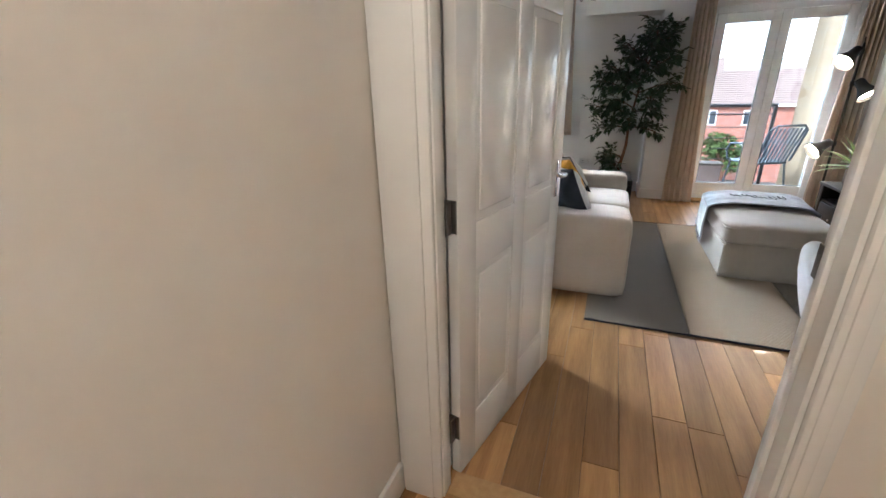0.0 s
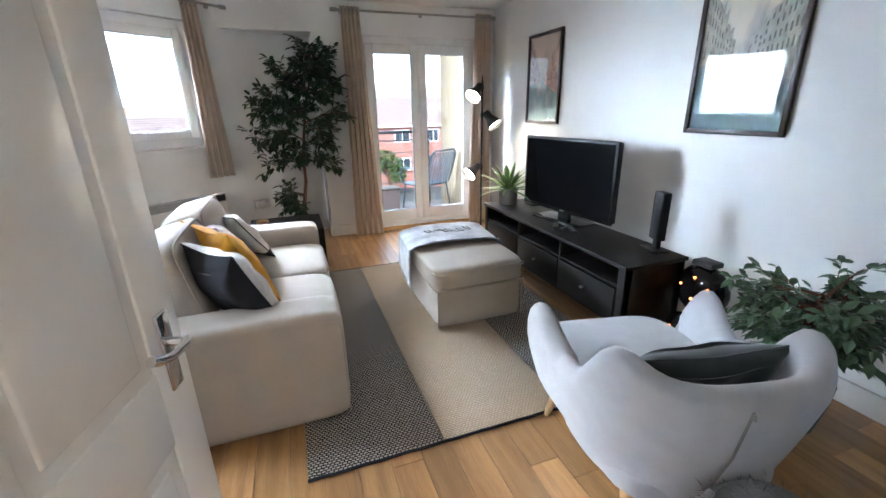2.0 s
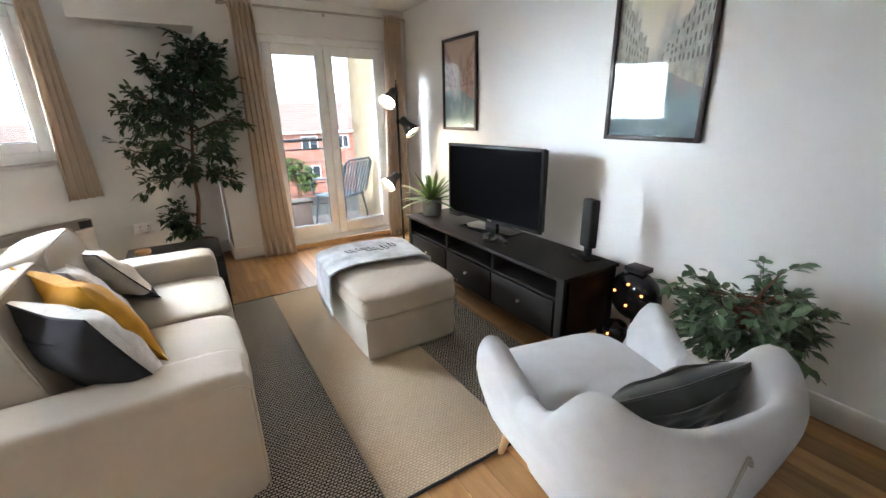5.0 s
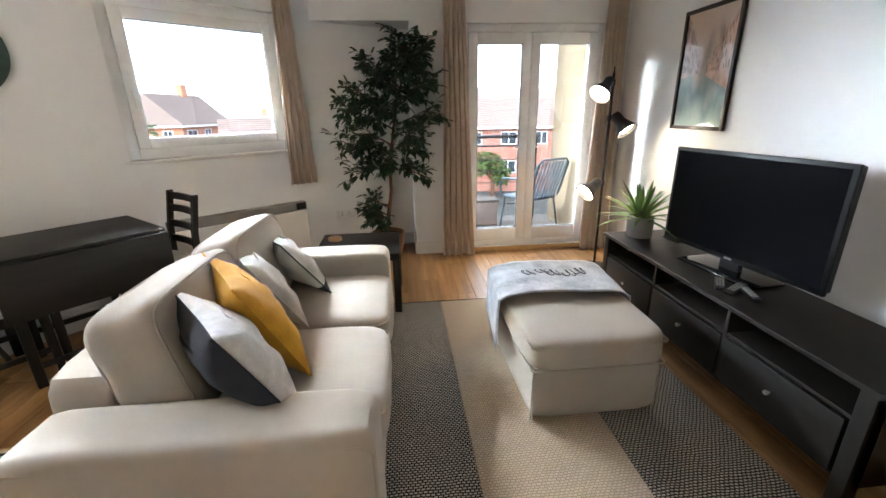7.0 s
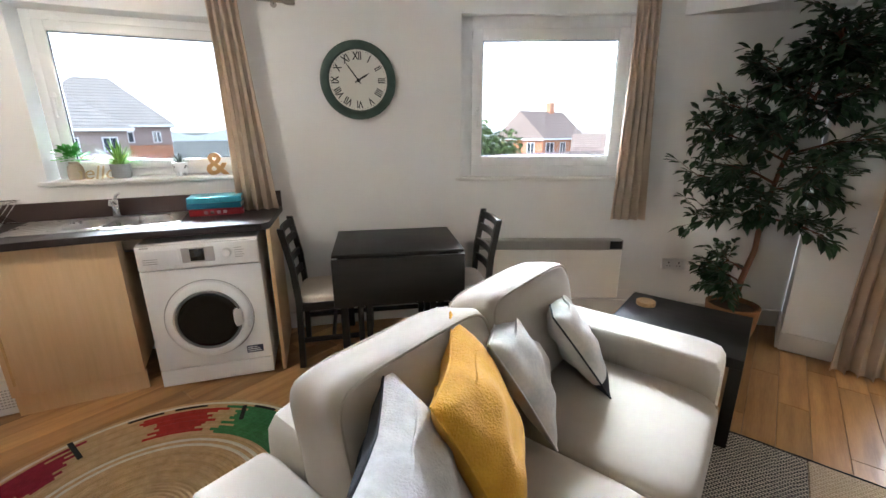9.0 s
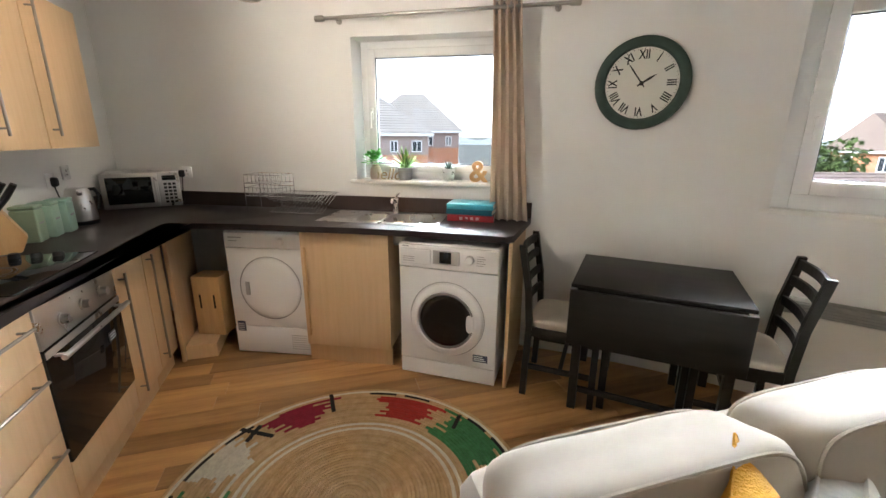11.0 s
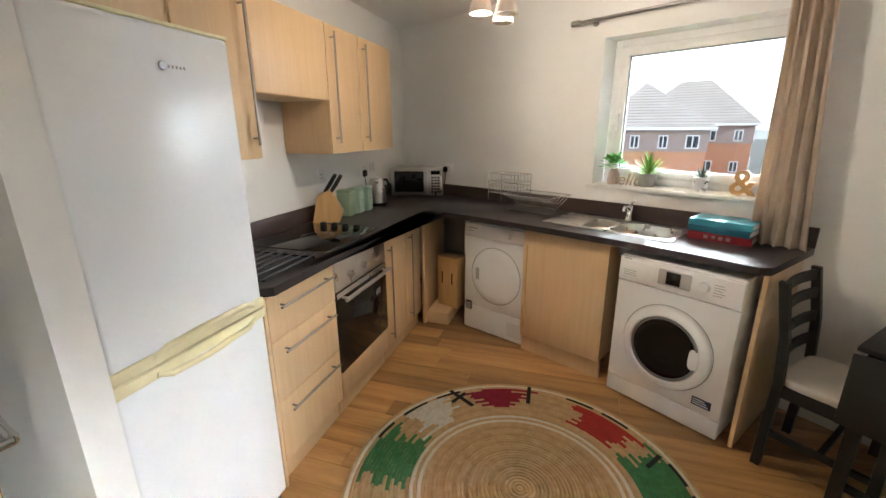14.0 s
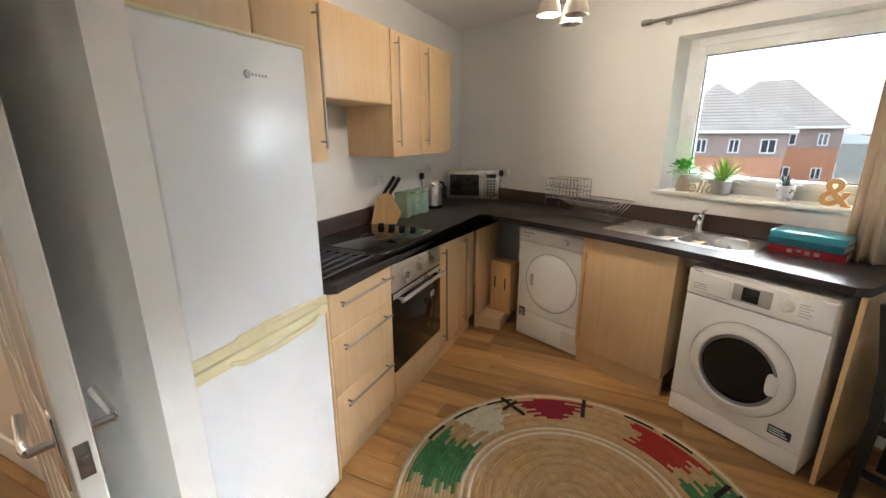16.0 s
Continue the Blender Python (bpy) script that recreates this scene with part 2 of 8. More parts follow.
M["soil"] = mat("potting_soil", (0.05, 0.032, 0.02), 0.95, var=0.4, scale=30, bump=0.8, bscale=120)
M["rattan"] = mat("woven_basket", (0.26, 0.13, 0.06), 0.8, var=0.3, scale=30, bump=0.8, bscale=140)
M["concrete"] = mat("pale_concrete_pot", (0.36, 0.36, 0.34), 0.8, var=0.2, scale=14, bump=0.2, bscale=150)
M["heater"] = mat("heater_enamel", (0.74, 0.71, 0.66), 0.4, var=0.03, scale=4)
M["heater_grille"] = mat("heater_grille_grey", (0.30, 0.29, 0.27), 0.5, var=0.1, scale=10)
M["rug_dark"] = weave_mat("black_and_cream_weave", (0.56, 0.51, 0.43), (0.44, 0.40, 0.34), (0.014, 0.013, 0.013), 0.0125, 0.25)
M["rug_beige"] = weave_mat("natural_jute_weave", (0.60, 0.49, 0.36), (0.52, 0.42, 0.30), (0.32, 0.24, 0.16), 0.0125, 0.14)
M["pillow_y"] = mat("mustard_fur_fabric", (0.66, 0.33, 0.018), 0.95, col2=(0.50, 0.23, 0.01), var=0.4, scale=18, bump=1.0, bscale=160, sheen=0.08)
M["pillow_navy"] = mat("charcoal_fabric", (0.020, 0.022, 0.028), 0.95, var=0.2, scale=20, bump=0.4, bscale=400)
M["pillow_white"] = mat("white_grey_knit", (0.62, 0.61, 0.60), 0.95, col2=(0.44, 0.43, 0.43), var=0.3, scale=30, bump=0.8, bscale=180, sheen=0.3)
M["pillow_green"] = mat("dark_green_velvet", (0.028, 0.038, 0.034), 0.8, var=0.3, scale=8, sheen=0.5)
M["pillow_print"] = mat("printed_pale_cotton", (0.60, 0.56, 0.50), 0.9, col2=(0.36, 0.36, 0.35), var=0.6, scale=9, bump=0.3, bscale=400)
M["throw"] = mat("grey_print_throw", (0.66, 0.70, 0.76), 0.95, col2=(0.20, 0.22, 0.27), var=0.6, scale=7, bump=0.5, bscale=250, sheen=0.3)
M["fur"] = mat("grey_faux_fur", (0.20, 0.19, 0.18), 1.0, col2=(0.10, 0.095, 0.09), var=0.4, scale=15, bump=1.0, bscale=120, sheen=0.5)
M["bulb"] = mat("lit_bulb", (1, 0.9, 0.75), 0.4, emit=(1.0, 0.80, 0.55), power=14.0)
M["ember"] = mat("tiny_orange_light", (1, 0.5, 0.2), 0.4, emit=(1.0, 0.27, 0.06), power=0.6)
M["lampblack"] = mat("matt_black_metal", (0.02, 0.018, 0.017), 0.5, 0.3, var=0.2, scale=20)
M["lampinner"] = mat("white_shade_lining", (0.8, 0.78, 0.72), 0.5)
M["frame"] = mat("dark_brown_picture_frame", (0.030, 0.016, 0.013), 0.35, var=0.3, scale=10, stretch=(1, 1, 6))
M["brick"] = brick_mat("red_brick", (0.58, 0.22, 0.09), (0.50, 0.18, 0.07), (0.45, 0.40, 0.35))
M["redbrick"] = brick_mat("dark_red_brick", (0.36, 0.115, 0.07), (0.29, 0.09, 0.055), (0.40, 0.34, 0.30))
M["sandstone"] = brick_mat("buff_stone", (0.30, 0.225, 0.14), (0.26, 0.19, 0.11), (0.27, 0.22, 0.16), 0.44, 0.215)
M["render_wall"] = mat("pale_render", (0.62, 0.60, 0.55), 0.9, var=0.1, scale=2)
M["slate"] = mat("grey_roof_tile", (0.38, 0.35, 0.32), 0.8, var=0.25, scale=1.2, rand=0.12)
M["tile_red"] = mat("pale_red_roof_tile", (0.30, 0.23, 0.20), 0.85, var=0.25, scale=2)
M["tarmac"] = mat("asphalt", (0.09, 0.095, 0.085), 0.95, var=0.3, scale=0.5)
M["grass"] = mat("lawn", (0.06, 0.11, 0.03), 0.95, var=0.4, scale=0.8)
M["clad"] = mat("dark_grey_cladding", (0.38, 0.29, 0.26), 0.7, var=0.2, scale=2)
M["winpane"] = mat("far_window_pane", (0.04, 0.05, 0.06), 0.05)
M["treeleaf"] = mat("tree_foliage", (0.09, 0.14, 0.035), 0.7, var=0.4, scale=2, rand=0.3, island=True)
M["balcony"] = mat("balcony_deck", (0.14, 0.115, 0.095), 0.8, var=0.3, scale=5)
M["bluechair"] = mat("blue_grey_rattan_plastic", (0.06, 0.08, 0.10), 0.5, var=0.2, scale=20)
M["cushion_seat"] = mat("cream_seat_pad", (0.62, 0.57, 0.50), 0.9, var=0.1, scale=10, bump=0.3, bscale=400)


# ---- mesh helpers ----
def B(bm, lo, hi, bev=0.0, seg=2, m=None):
    """An axis-aligned box in bm, with rounded edges."""
    r = bmesh.ops.create_cube(bm, size=1)
    vs = r["verts"]
    for v in vs:
        v.co = Vector([(lo[i] + hi[i]) / 2 + v.co[i] * (hi[i] - lo[i]) for i in range(3)])
    if bev > 0:
        es = list({e for v in vs for e in v.link_edges})
        rb = bmesh.ops.bevel(bm, geom=es, offset=bev, segments=seg, profile=0.5, affect="EDGES")
        vs = list({v for f in rb["faces"] for v in f.verts} | {v for v in vs if v.is_valid})
    if m is not None:
        bmesh.ops.transform(bm, matrix=m, verts=vs)
    return vs


def tube(bm, pts, r, n=8, cap=True):
    """A round bar through pts; r is a radius or one for each point."""
    pts = [Vector(p) for p in pts]
    rs = r if isinstance(r, (list, tuple)) else [r] * len(pts)
    rings = []
    for i, p in enumerate(pts):
        d = (pts[min(i + 1, len(pts) - 1)] - pts[max(i - 1, 0)]).normalized()
        a = d.orthogonal().normalized() if i == 0 else (rings[-1][1] - d * rings[-1][1].dot(d)).normalized()
        b = d.cross(a)
        ring = [bm.verts.new(p + (a * math.cos(2 * math.pi * k / n) + b * math.sin(2 * math.pi * k / n)) * rs[i]) for k in range(n)]
        rings.append((ring, a))
    for (r0, _), (r1, _) in zip(rings, rings[1:]):
        for k in range(n):
            bm.faces.new((r0[k], r0[(k + 1) % n], r1[(k + 1) % n], r1[k]))
    if cap:
        bm.faces.new(list(reversed(rings[0][0])))
        bm.faces.new(rings[-1][0])
    return [v for ring, _ in rings for v in ring]


def lathe(bm, prof, n=24, at=(0, 0, 0)):
    """Profile of (radius, height) turned about z."""
    rings = []
    for r, z in prof:
        if r < 1e-5:
            rings.append([bm.verts.new((at[0], at[1], at[2] + z))])
        else:
            rings.append([bm.verts.new((at[0] + r * math.cos(2 * math.pi * k / n), at[1] + r * math.sin(2 * math.pi * k / n), at[2] + z)) for k in range(n)])
    for a, b in zip(rings, rings[1:]):
        for k in range(n):
            q = [a[k % len(a)], a[(k + 1) % len(a)], b[(k + 1) % len(b)], b[k % len(b)]]
            q = list(dict.fromkeys(q))
            if len(q) > 2:
                bm.faces.new(q)
    return [v for ring in rings for v in ring]


def soft_block(bm, lo, hi, p=5.0, n=14, puff=0.0, wob=0.0, seed=0, pinch=0.0):
    """A cushion: a rounded block with puffed faces and slight unevenness."""
    c = [(lo[i] + hi[i]) / 2 for i in range(3)]
    h = [(hi[i] - lo[i]) / 2 for i in range(3)]
    vs, seen = [], {}

    def node(*q):
        key = tuple(round(c, 5) for c in q)
        if key not in seen:
            seen[key] = bm.verts.new(q)
            vs.append(seen[key])
        return seen[key]

    st = [2 * k / (n + 1) - 1 for k in range(n + 2)]
    for ax in range(3):
        for sd in (-1, 1):
            for i in range(n + 1):
                for j in range(n + 1):
                    q = []
                    for a, b in ((st[i], st[j]), (st[i + 1], st[j]), (st[i + 1], st[j + 1]), (st[i], st[j + 1])):
                        co = [a, b]
                        co.insert(ax, sd)
                        q.append(node(*co))
                    bm.faces.new(q)
    thin = h.index(min(h))
    oth = [i for i in range(3) if i != thin]
    for v in vs:
        q = Vector(v.co)
        k = (abs(q.x) ** p + abs(q.y) ** p + abs(q.z) ** p) ** (1 / p)
        q = q / k
        a, b = q[oth[0]], q[oth[1]]
        t = (1 - abs(a) ** 2) * (1 - abs(b) ** 2)
        q[thin] *= 1 + puff * t - pinch * (abs(a) ** 2.5 + abs(b) ** 2.5) * 0.5
        w = noise.noise(Vector((q.x * 1.7 + seed, q.y * 1.7, q.z * 1.7))) * wob
        v.co = Vector([c[i] + q[i] * h[i] * (1 + w) for i in range(3)])
    return vs


def part(name, bm, material, parent=None, label="", smooth=True, mat2=None):
    """Links a bmesh as one mesh object under parent."""
    me = bpy.data.meshes.new(name)
    bmesh.ops.recalc_face_normals(bm, faces=bm.faces[:])
    bm.to_mesh(me)
    bm.free()
    me.materials.append(material)
    if mat2:
        me.materials.append(mat2)
    if smooth:
        me.shade_smooth()
        me.set_sharp_from_angle(angle=radians(40))
    ob = new(name, me)
    if parent is not None:
        ob.parent = parent
    if label:
        tagged(ob, label)
    return ob


def thing(name, label, category, m=None, group=""):
    ob = new(name)
    ob.empty_display_size = 0.1
    if m is not None:
        ob.matrix_world = m
    return tagged(ob, label, category, group)


def boxpart(name, lo, hi, material, parent=None, bev=0.004, label="", seg=2):
    bm = bmesh.new()
    B(bm, lo, hi, bev, seg)
    return part(name, bm, material, parent, label)


def structure(ob, label, category):
    return tagged(ob, label, category, kind="structure")


# ---- the plan: outer arc wall about CX, CY ----
CX, CY, RW = 3.58, 3.58, 6.54
CEIL = 2.46


P_STRAIGHT = 154.0     # from this bearing on the outer wall runs straight into the kitchen corner


def arc(phi, r, z=0.0):
    """A point at a bearing and a distance from the wall's centre; past P_STRAIGHT along the tangent."""
    a = radians(min(phi, P_STRAIGHT))
    along = radians(max(0.0, phi - P_STRAIGHT)) * RW
    return Vector((CX + r * math.cos(a) - along * math.sin(a), CY + r * math.sin(a) + along * math.cos(a), z))


def round_at(phi, r, z=0.0):
    a = radians(phi)
    return Vector((CX + r * math.cos(a), CY + r * math.sin(a), z))


def arc_block(bm, p0, p1, r0, r1, z0, z1, step=1.0):
    """A block bent along the arc wall between two bearings, radii and heights."""
    n = max(1, round(abs(p1 - p0) / step))
    cols = []
    for i in range(n + 1):
        p = p0 + (p1 - p0) * i / n
        cols.append([bm.verts.new(arc(p, r, z)) for r, z in ((r0, z0), (r1, z0), (r1, z1), (r0, z1))])
    for a, b in zip(cols, cols[1:]):
        for k in range(4):
            bm.faces.new((a[k], b[k], b[(k + 1) % 4], a[(k + 1) % 4]))
    bm.faces.new(cols[0])
    bm.faces.new(list(reversed(cols[-1])))


def at_arc(phi, r, z=0.0, out=False):
    """A local frame on the arc: x along the wall towards the balcony, y into the wall, z up."""
    a = radians(min(phi, P_STRAIGHT))
    ey = Vector((math.cos(a), math.sin(a), 0))
    ex = Vector((ey.y, -ey.x, 0))
    p = arc(phi, r, z)
    return Matrix(((ex.x, ey.x, 0, p.x), (ex.y, ey.y, 0, p.y), (0, 0, 1, p.z), (0, 0, 0, 1)))


WIN = [("window_1", 156.0, 146.6, 1.163, 2.105), ("window_2", 133.75, 122.75, 1.10, 2.195)]

# arc wall with its two window openings
bm = bmesh.new()
P_END, P_START = 112.4, 176.5
TW = 0.30
arc_block(bm, P_START, WIN[0][1], RW, RW + TW, -0.02, CEIL)
arc_block(bm, WIN[0][2], WIN[1][1], RW, RW + TW, -0.02, CEIL)
arc_block(bm, WIN[1][2], P_END, RW, RW + TW, -0.02, CEIL)
for _, a, b, z0, z1 in WIN:
    arc_block(bm, a, b, RW, RW + TW, -0.02, z0 - 0.025)
    arc_block(bm, a, b, RW, RW + TW, z1, CEIL)
wall_arc = structure(part("wall_west", bm, M["wall"]), "white painted gently curved outer wall with two windows", "wall")

# straight walls
bm = bmesh.new()
B(bm, (3.14, 2.2, -0.02), (3.34, 9.5, CEIL))
structure(part("wall_east", bm, M["wall"]), "white painted wall behind the television", "wall")

FDX0, FDX1, FDZ = 1.575, 2.90, 2.15
YN = 9.20
bm = bmesh.new()
B(bm, (1.09, YN, -0.02), (FDX0, YN + 0.5, CEIL))
B(bm, (FDX1, YN, -0.02), (3.14, YN + 0.3, CEIL))
B(bm, (FDX0, YN, FDZ), (FDX1, YN + 0.3, CEIL))
B(bm, (0.10, YN, 2.165), (1.09, YN + 0.5, CEIL))
structure(part("wall_north", bm, M["wall"]), "white painted wall around the balcony doors and plant alcove", "wall")

DX0, DX1, DZ = 0.27, 1.135, 2.03
YS = 4.43
bm = bmesh.new()
B(bm, (-3.4, YS - 0.1, -0.02), (DX0 - 0.03, YS, CEIL))
B(bm, (DX1 + 0.03, YS - 0.1, -0.02), (3.14, YS, CEIL))
B(bm, (DX0 - 0.03, YS - 0.1, DZ + 0.03), (DX1 + 0.03, YS, CEIL))
B(bm, (0.150, YS, -0.02), (0.240, 5.08, CEIL))
structure(part("wall_south", bm, M["wall"]), "white painted inner wall with the hall doorway", "wall")

# hall
bm = bmesh.new()
B(bm, (0.10, YS - 0.106, -0.02), (DX0 - 0.03, YS - 0.1, CEIL))
B(bm, (DX1 + 0.03, YS - 0.106, -0.02), (1.75, YS - 0.1, CEIL))
B(bm, (DX0 - 0.03, YS - 0.106, DZ + 0.03), (DX1 + 0.03, YS - 0.1, CEIL))
B(bm, (0.0, 2.1, -0.02), (0.10, YS - 0.1, CEIL))
B(bm, (1.75, 2.2, -0.02), (1.85, YS - 0.1, CEIL))
B(bm, (0.0, 2.0, -0.02), (1.85, 2.1, CEIL))
structure(part("wall_hall", bm, M["wall_hall"]), "warm cream painted hall walls", "wall")

bm = bmesh.new()
B(bm, (-4.0, 1.9, CEIL), (3.4, 10.2, CEIL + 0.15))
structure(part("ceiling", bm, M["ceil"], smooth=False), "plain white painted ceiling", "ceiling")

# floor slab under the boards
bm = bmesh.new()
B(bm, (-4.0, 1.9, -0.2), (3.4, 9.75, -0.016))
floor = structure(part("floor", bm, M["gap"], smooth=False), "oak plank floor with long boards running to the balcony", "floor")

# baseboards
def skirting(name, lo, hi):
    bm = bmesh.new()
    B(bm, lo, (hi[0], hi[1], 0.125), 0.006)
    return structure(part(name, bm, M["trim"]), "white painted skirting board", "baseboard")


skirting("baseboard_1", (3.122, YS, 0), (3.14, 9.2, 0))
skirting("baseboard_2", (1.09, YN - 0.018, 0), (FDX0 - 0.04, YN, 0))
skirting("baseboard_3", (DX1 + 0.10, YS, 0), (3.122, YS + 0.018, 0))
skirting("baseboard_4", (1.072, YN, 0), (1.09, 9.62, 0))
skirting("baseboard_5", (0.10, 2.1, 0), (0.118, YS - 0.128, 0))
bm = bmesh.new()
arc_block(bm, 145.2, P_END, RW - 0.018, RW, 0, 0.125)
structure(part("baseboard_6", bm, M["trim"]), "white painted skirting along the curved wall", "baseboard")

# ---- doorway lining and architraves ----
bm = bmesh.new()
B(bm, (DX0 - 0.03, YS - 0.112, 0), (DX0 - 0.004, YS - 0.05, DZ + 0.03), 0.003)
B(bm, (DX1, YS - 0.112, 0), (DX1 + 0.03, YS + 0.006, DZ + 0.03), 0.003)
B(bm, (DX0, YS - 0.112, DZ), (DX1, YS + 0.006, DZ + 0.03), 0.003)
for ysign, y0 in ((-1, YS - 0.106), (1, YS)):
    for x0, x1 in ((DX0 - (0.165 if ysign < 0 else 0.115), DX0 - (0.010 if ysign < 0 else 0.028)), (DX1 + 0.012, DX1 + 0.085)):
        ya, yb = (y0 - 0.022, y0) if ysign < 0 else (y0, y0 + 0.022)
        B(bm, (x0, ya, 0), (x1, yb, DZ + 0.085), 0.006)
        B(bm, (x0 + 0.015, ya - 0.006 if ysign < 0 else ya, 0), (x1 - 0.03, yb if ysign < 0 else yb + 0.006, DZ + 0.06), 0.005)
    B(bm, (DX0 - 0.115, ya, DZ + 0.012), (DX1 + 0.085, yb, DZ + 0.085), 0.006)
B(bm, (DX1 - 0.012, YS - 0.055, 0), (DX1, YS - 0.03, DZ), 0.002)
door_lining = structure(part("trim", bm, M["gloss"]), "white gloss door lining and moulded architrave", "door frame")
bm = bmesh.new()
B(bm, (DX1 - 0.004, YS - 0.028, 0.93), (DX1 - 0.001, YS + 0.012, 1.01), 0.001)
B(bm, (DX1 - 0.006, YS - 0.012, 0.955), (DX1 - 0.003, YS + 0.004, 0.985), 0.001)
part("strike_plate", bm, M["oldmetal"], door_lining, "aged nickel strike plate")
bm = bmesh.new()
B(bm, (DX0, YS - 0.10, -0.016), (DX1, YS - 0.0, 0.008), 0.004)
structure(part("threshold", bm, M["beechleg"]), "oak threshold strip", "threshold")


def six_panel_door():
    """Moulded six panel leaf, hinge edge on the local z axis, leaf along local x."""
    W, Hh, T = 0.845, 2.0, 0.040
    ob = structure(new("door_1"), "white gloss six-panel hall door standing open", "door")
    bm = bmesh.new()
    B(bm, (0, -T / 2 + 0.006, 0.01), (W, T / 2 - 0.006, Hh))
    xs = ((0, 0.105), (0.375, 0.470), (0.740, W))
    for x0, x1 in xs:
        for s in (-1, 1):
            B(bm, (x0, min(s * (T / 2 - 0.008), s * T / 2), 0.01), (x1, max(s * (T / 2 - 0.008), s * T / 2), Hh), 0.0035)
    for z0, z1 in ((0.01, 0.22), (0.80, 0.96), (1.60, 1.70), (1.89, Hh)):
        for s in (-1, 1):
            for x0, x1 in ((0.105, 0.375), (0.470, 0.740)):
                B(bm, (x0 - 0.003, min(s * (T / 2 - 0.008), s * (T / 2 - 0.0005)), z0), (x1 + 0.003, max(s * (T / 2 - 0.008), s * (T / 2 - 0.0005)), z1), 0.0035)
    part("leaf", bm, M["gloss"], ob)
    for x0, x1 in ((0.105, 0.375), (0.470, 0.740)):
        for z0, z1 in ((0.22, 0.80), (0.96, 1.60), (1.70, 1.89)):
            bm = bmesh.new()
            B(bm, (x0 + 0.028, -T / 2 + 0.001, z0 + 0.028), (x1 - 0.028, T / 2 - 0.001, z1 - 0.028), 0.006, 3)
            part("panel", bm, M["gloss"], ob)
    for z in (0.22, 1.0, 1.78):
        bm = bmesh.new()
        tube(bm, [(-0.006, 0.022, z - 0.05), (-0.006, 0.022, z + 0.05)], 0.007, 10)
        B(bm, (-0.004, -0.016, z - 0.05), (-0.001, 0.02, z + 0.05))
        B(bm, (-0.036, -0.002, z - 0.05), (-0.008, 0.002, z + 0.05), 0.001)
        part("hinge", bm, M["oldmetal"], ob, "dull nickel butt hinge")
    for s in (-1, 1):
        bm = bmesh.new()
        B(bm, (W - 0.078, min(s * 0.019, s * 0.027), 0.90), (W - 0.038, max(s * 0.019, s * 0.027), 1.06), 0.004, 3)
        tube(bm, [(W - 0.058, s * 0.025, 1.0), (W - 0.058, s * 0.062, 1.0)], 0.009, 12)
        tube(bm, [(W - 0.058, s * 0.06, 1.0), (W - 0.075, s * 0.064, 1.0), (W - 0.12, s * 0.062, 1.003), (W - 0.15, s * 0.058, 1.014), (W - 0.165, s * 0.056, 1.022)], [0.0095, 0.009, 0.008, 0.010, 0.009], 12)
        part("door_handle", bm, M["chrome"], ob, "polished chrome lever handle on a plate")
    bm = bmesh.new()
    B(bm, (W - 0.001, -0.011, 0.94), (W + 0.0015, 0.011, 1.01), 0.001)
    B(bm, (W, -0.006, 0.966), (W + 0.007, 0.006, 0.984), 0.002)
    part("latch", bm, M["oldmetal"], ob, "dark latch plate")
    return ob


door = six_panel_door()
door.matrix_world = pose(DX0, YS - 0.002, 0, 0, 0, 76.6)


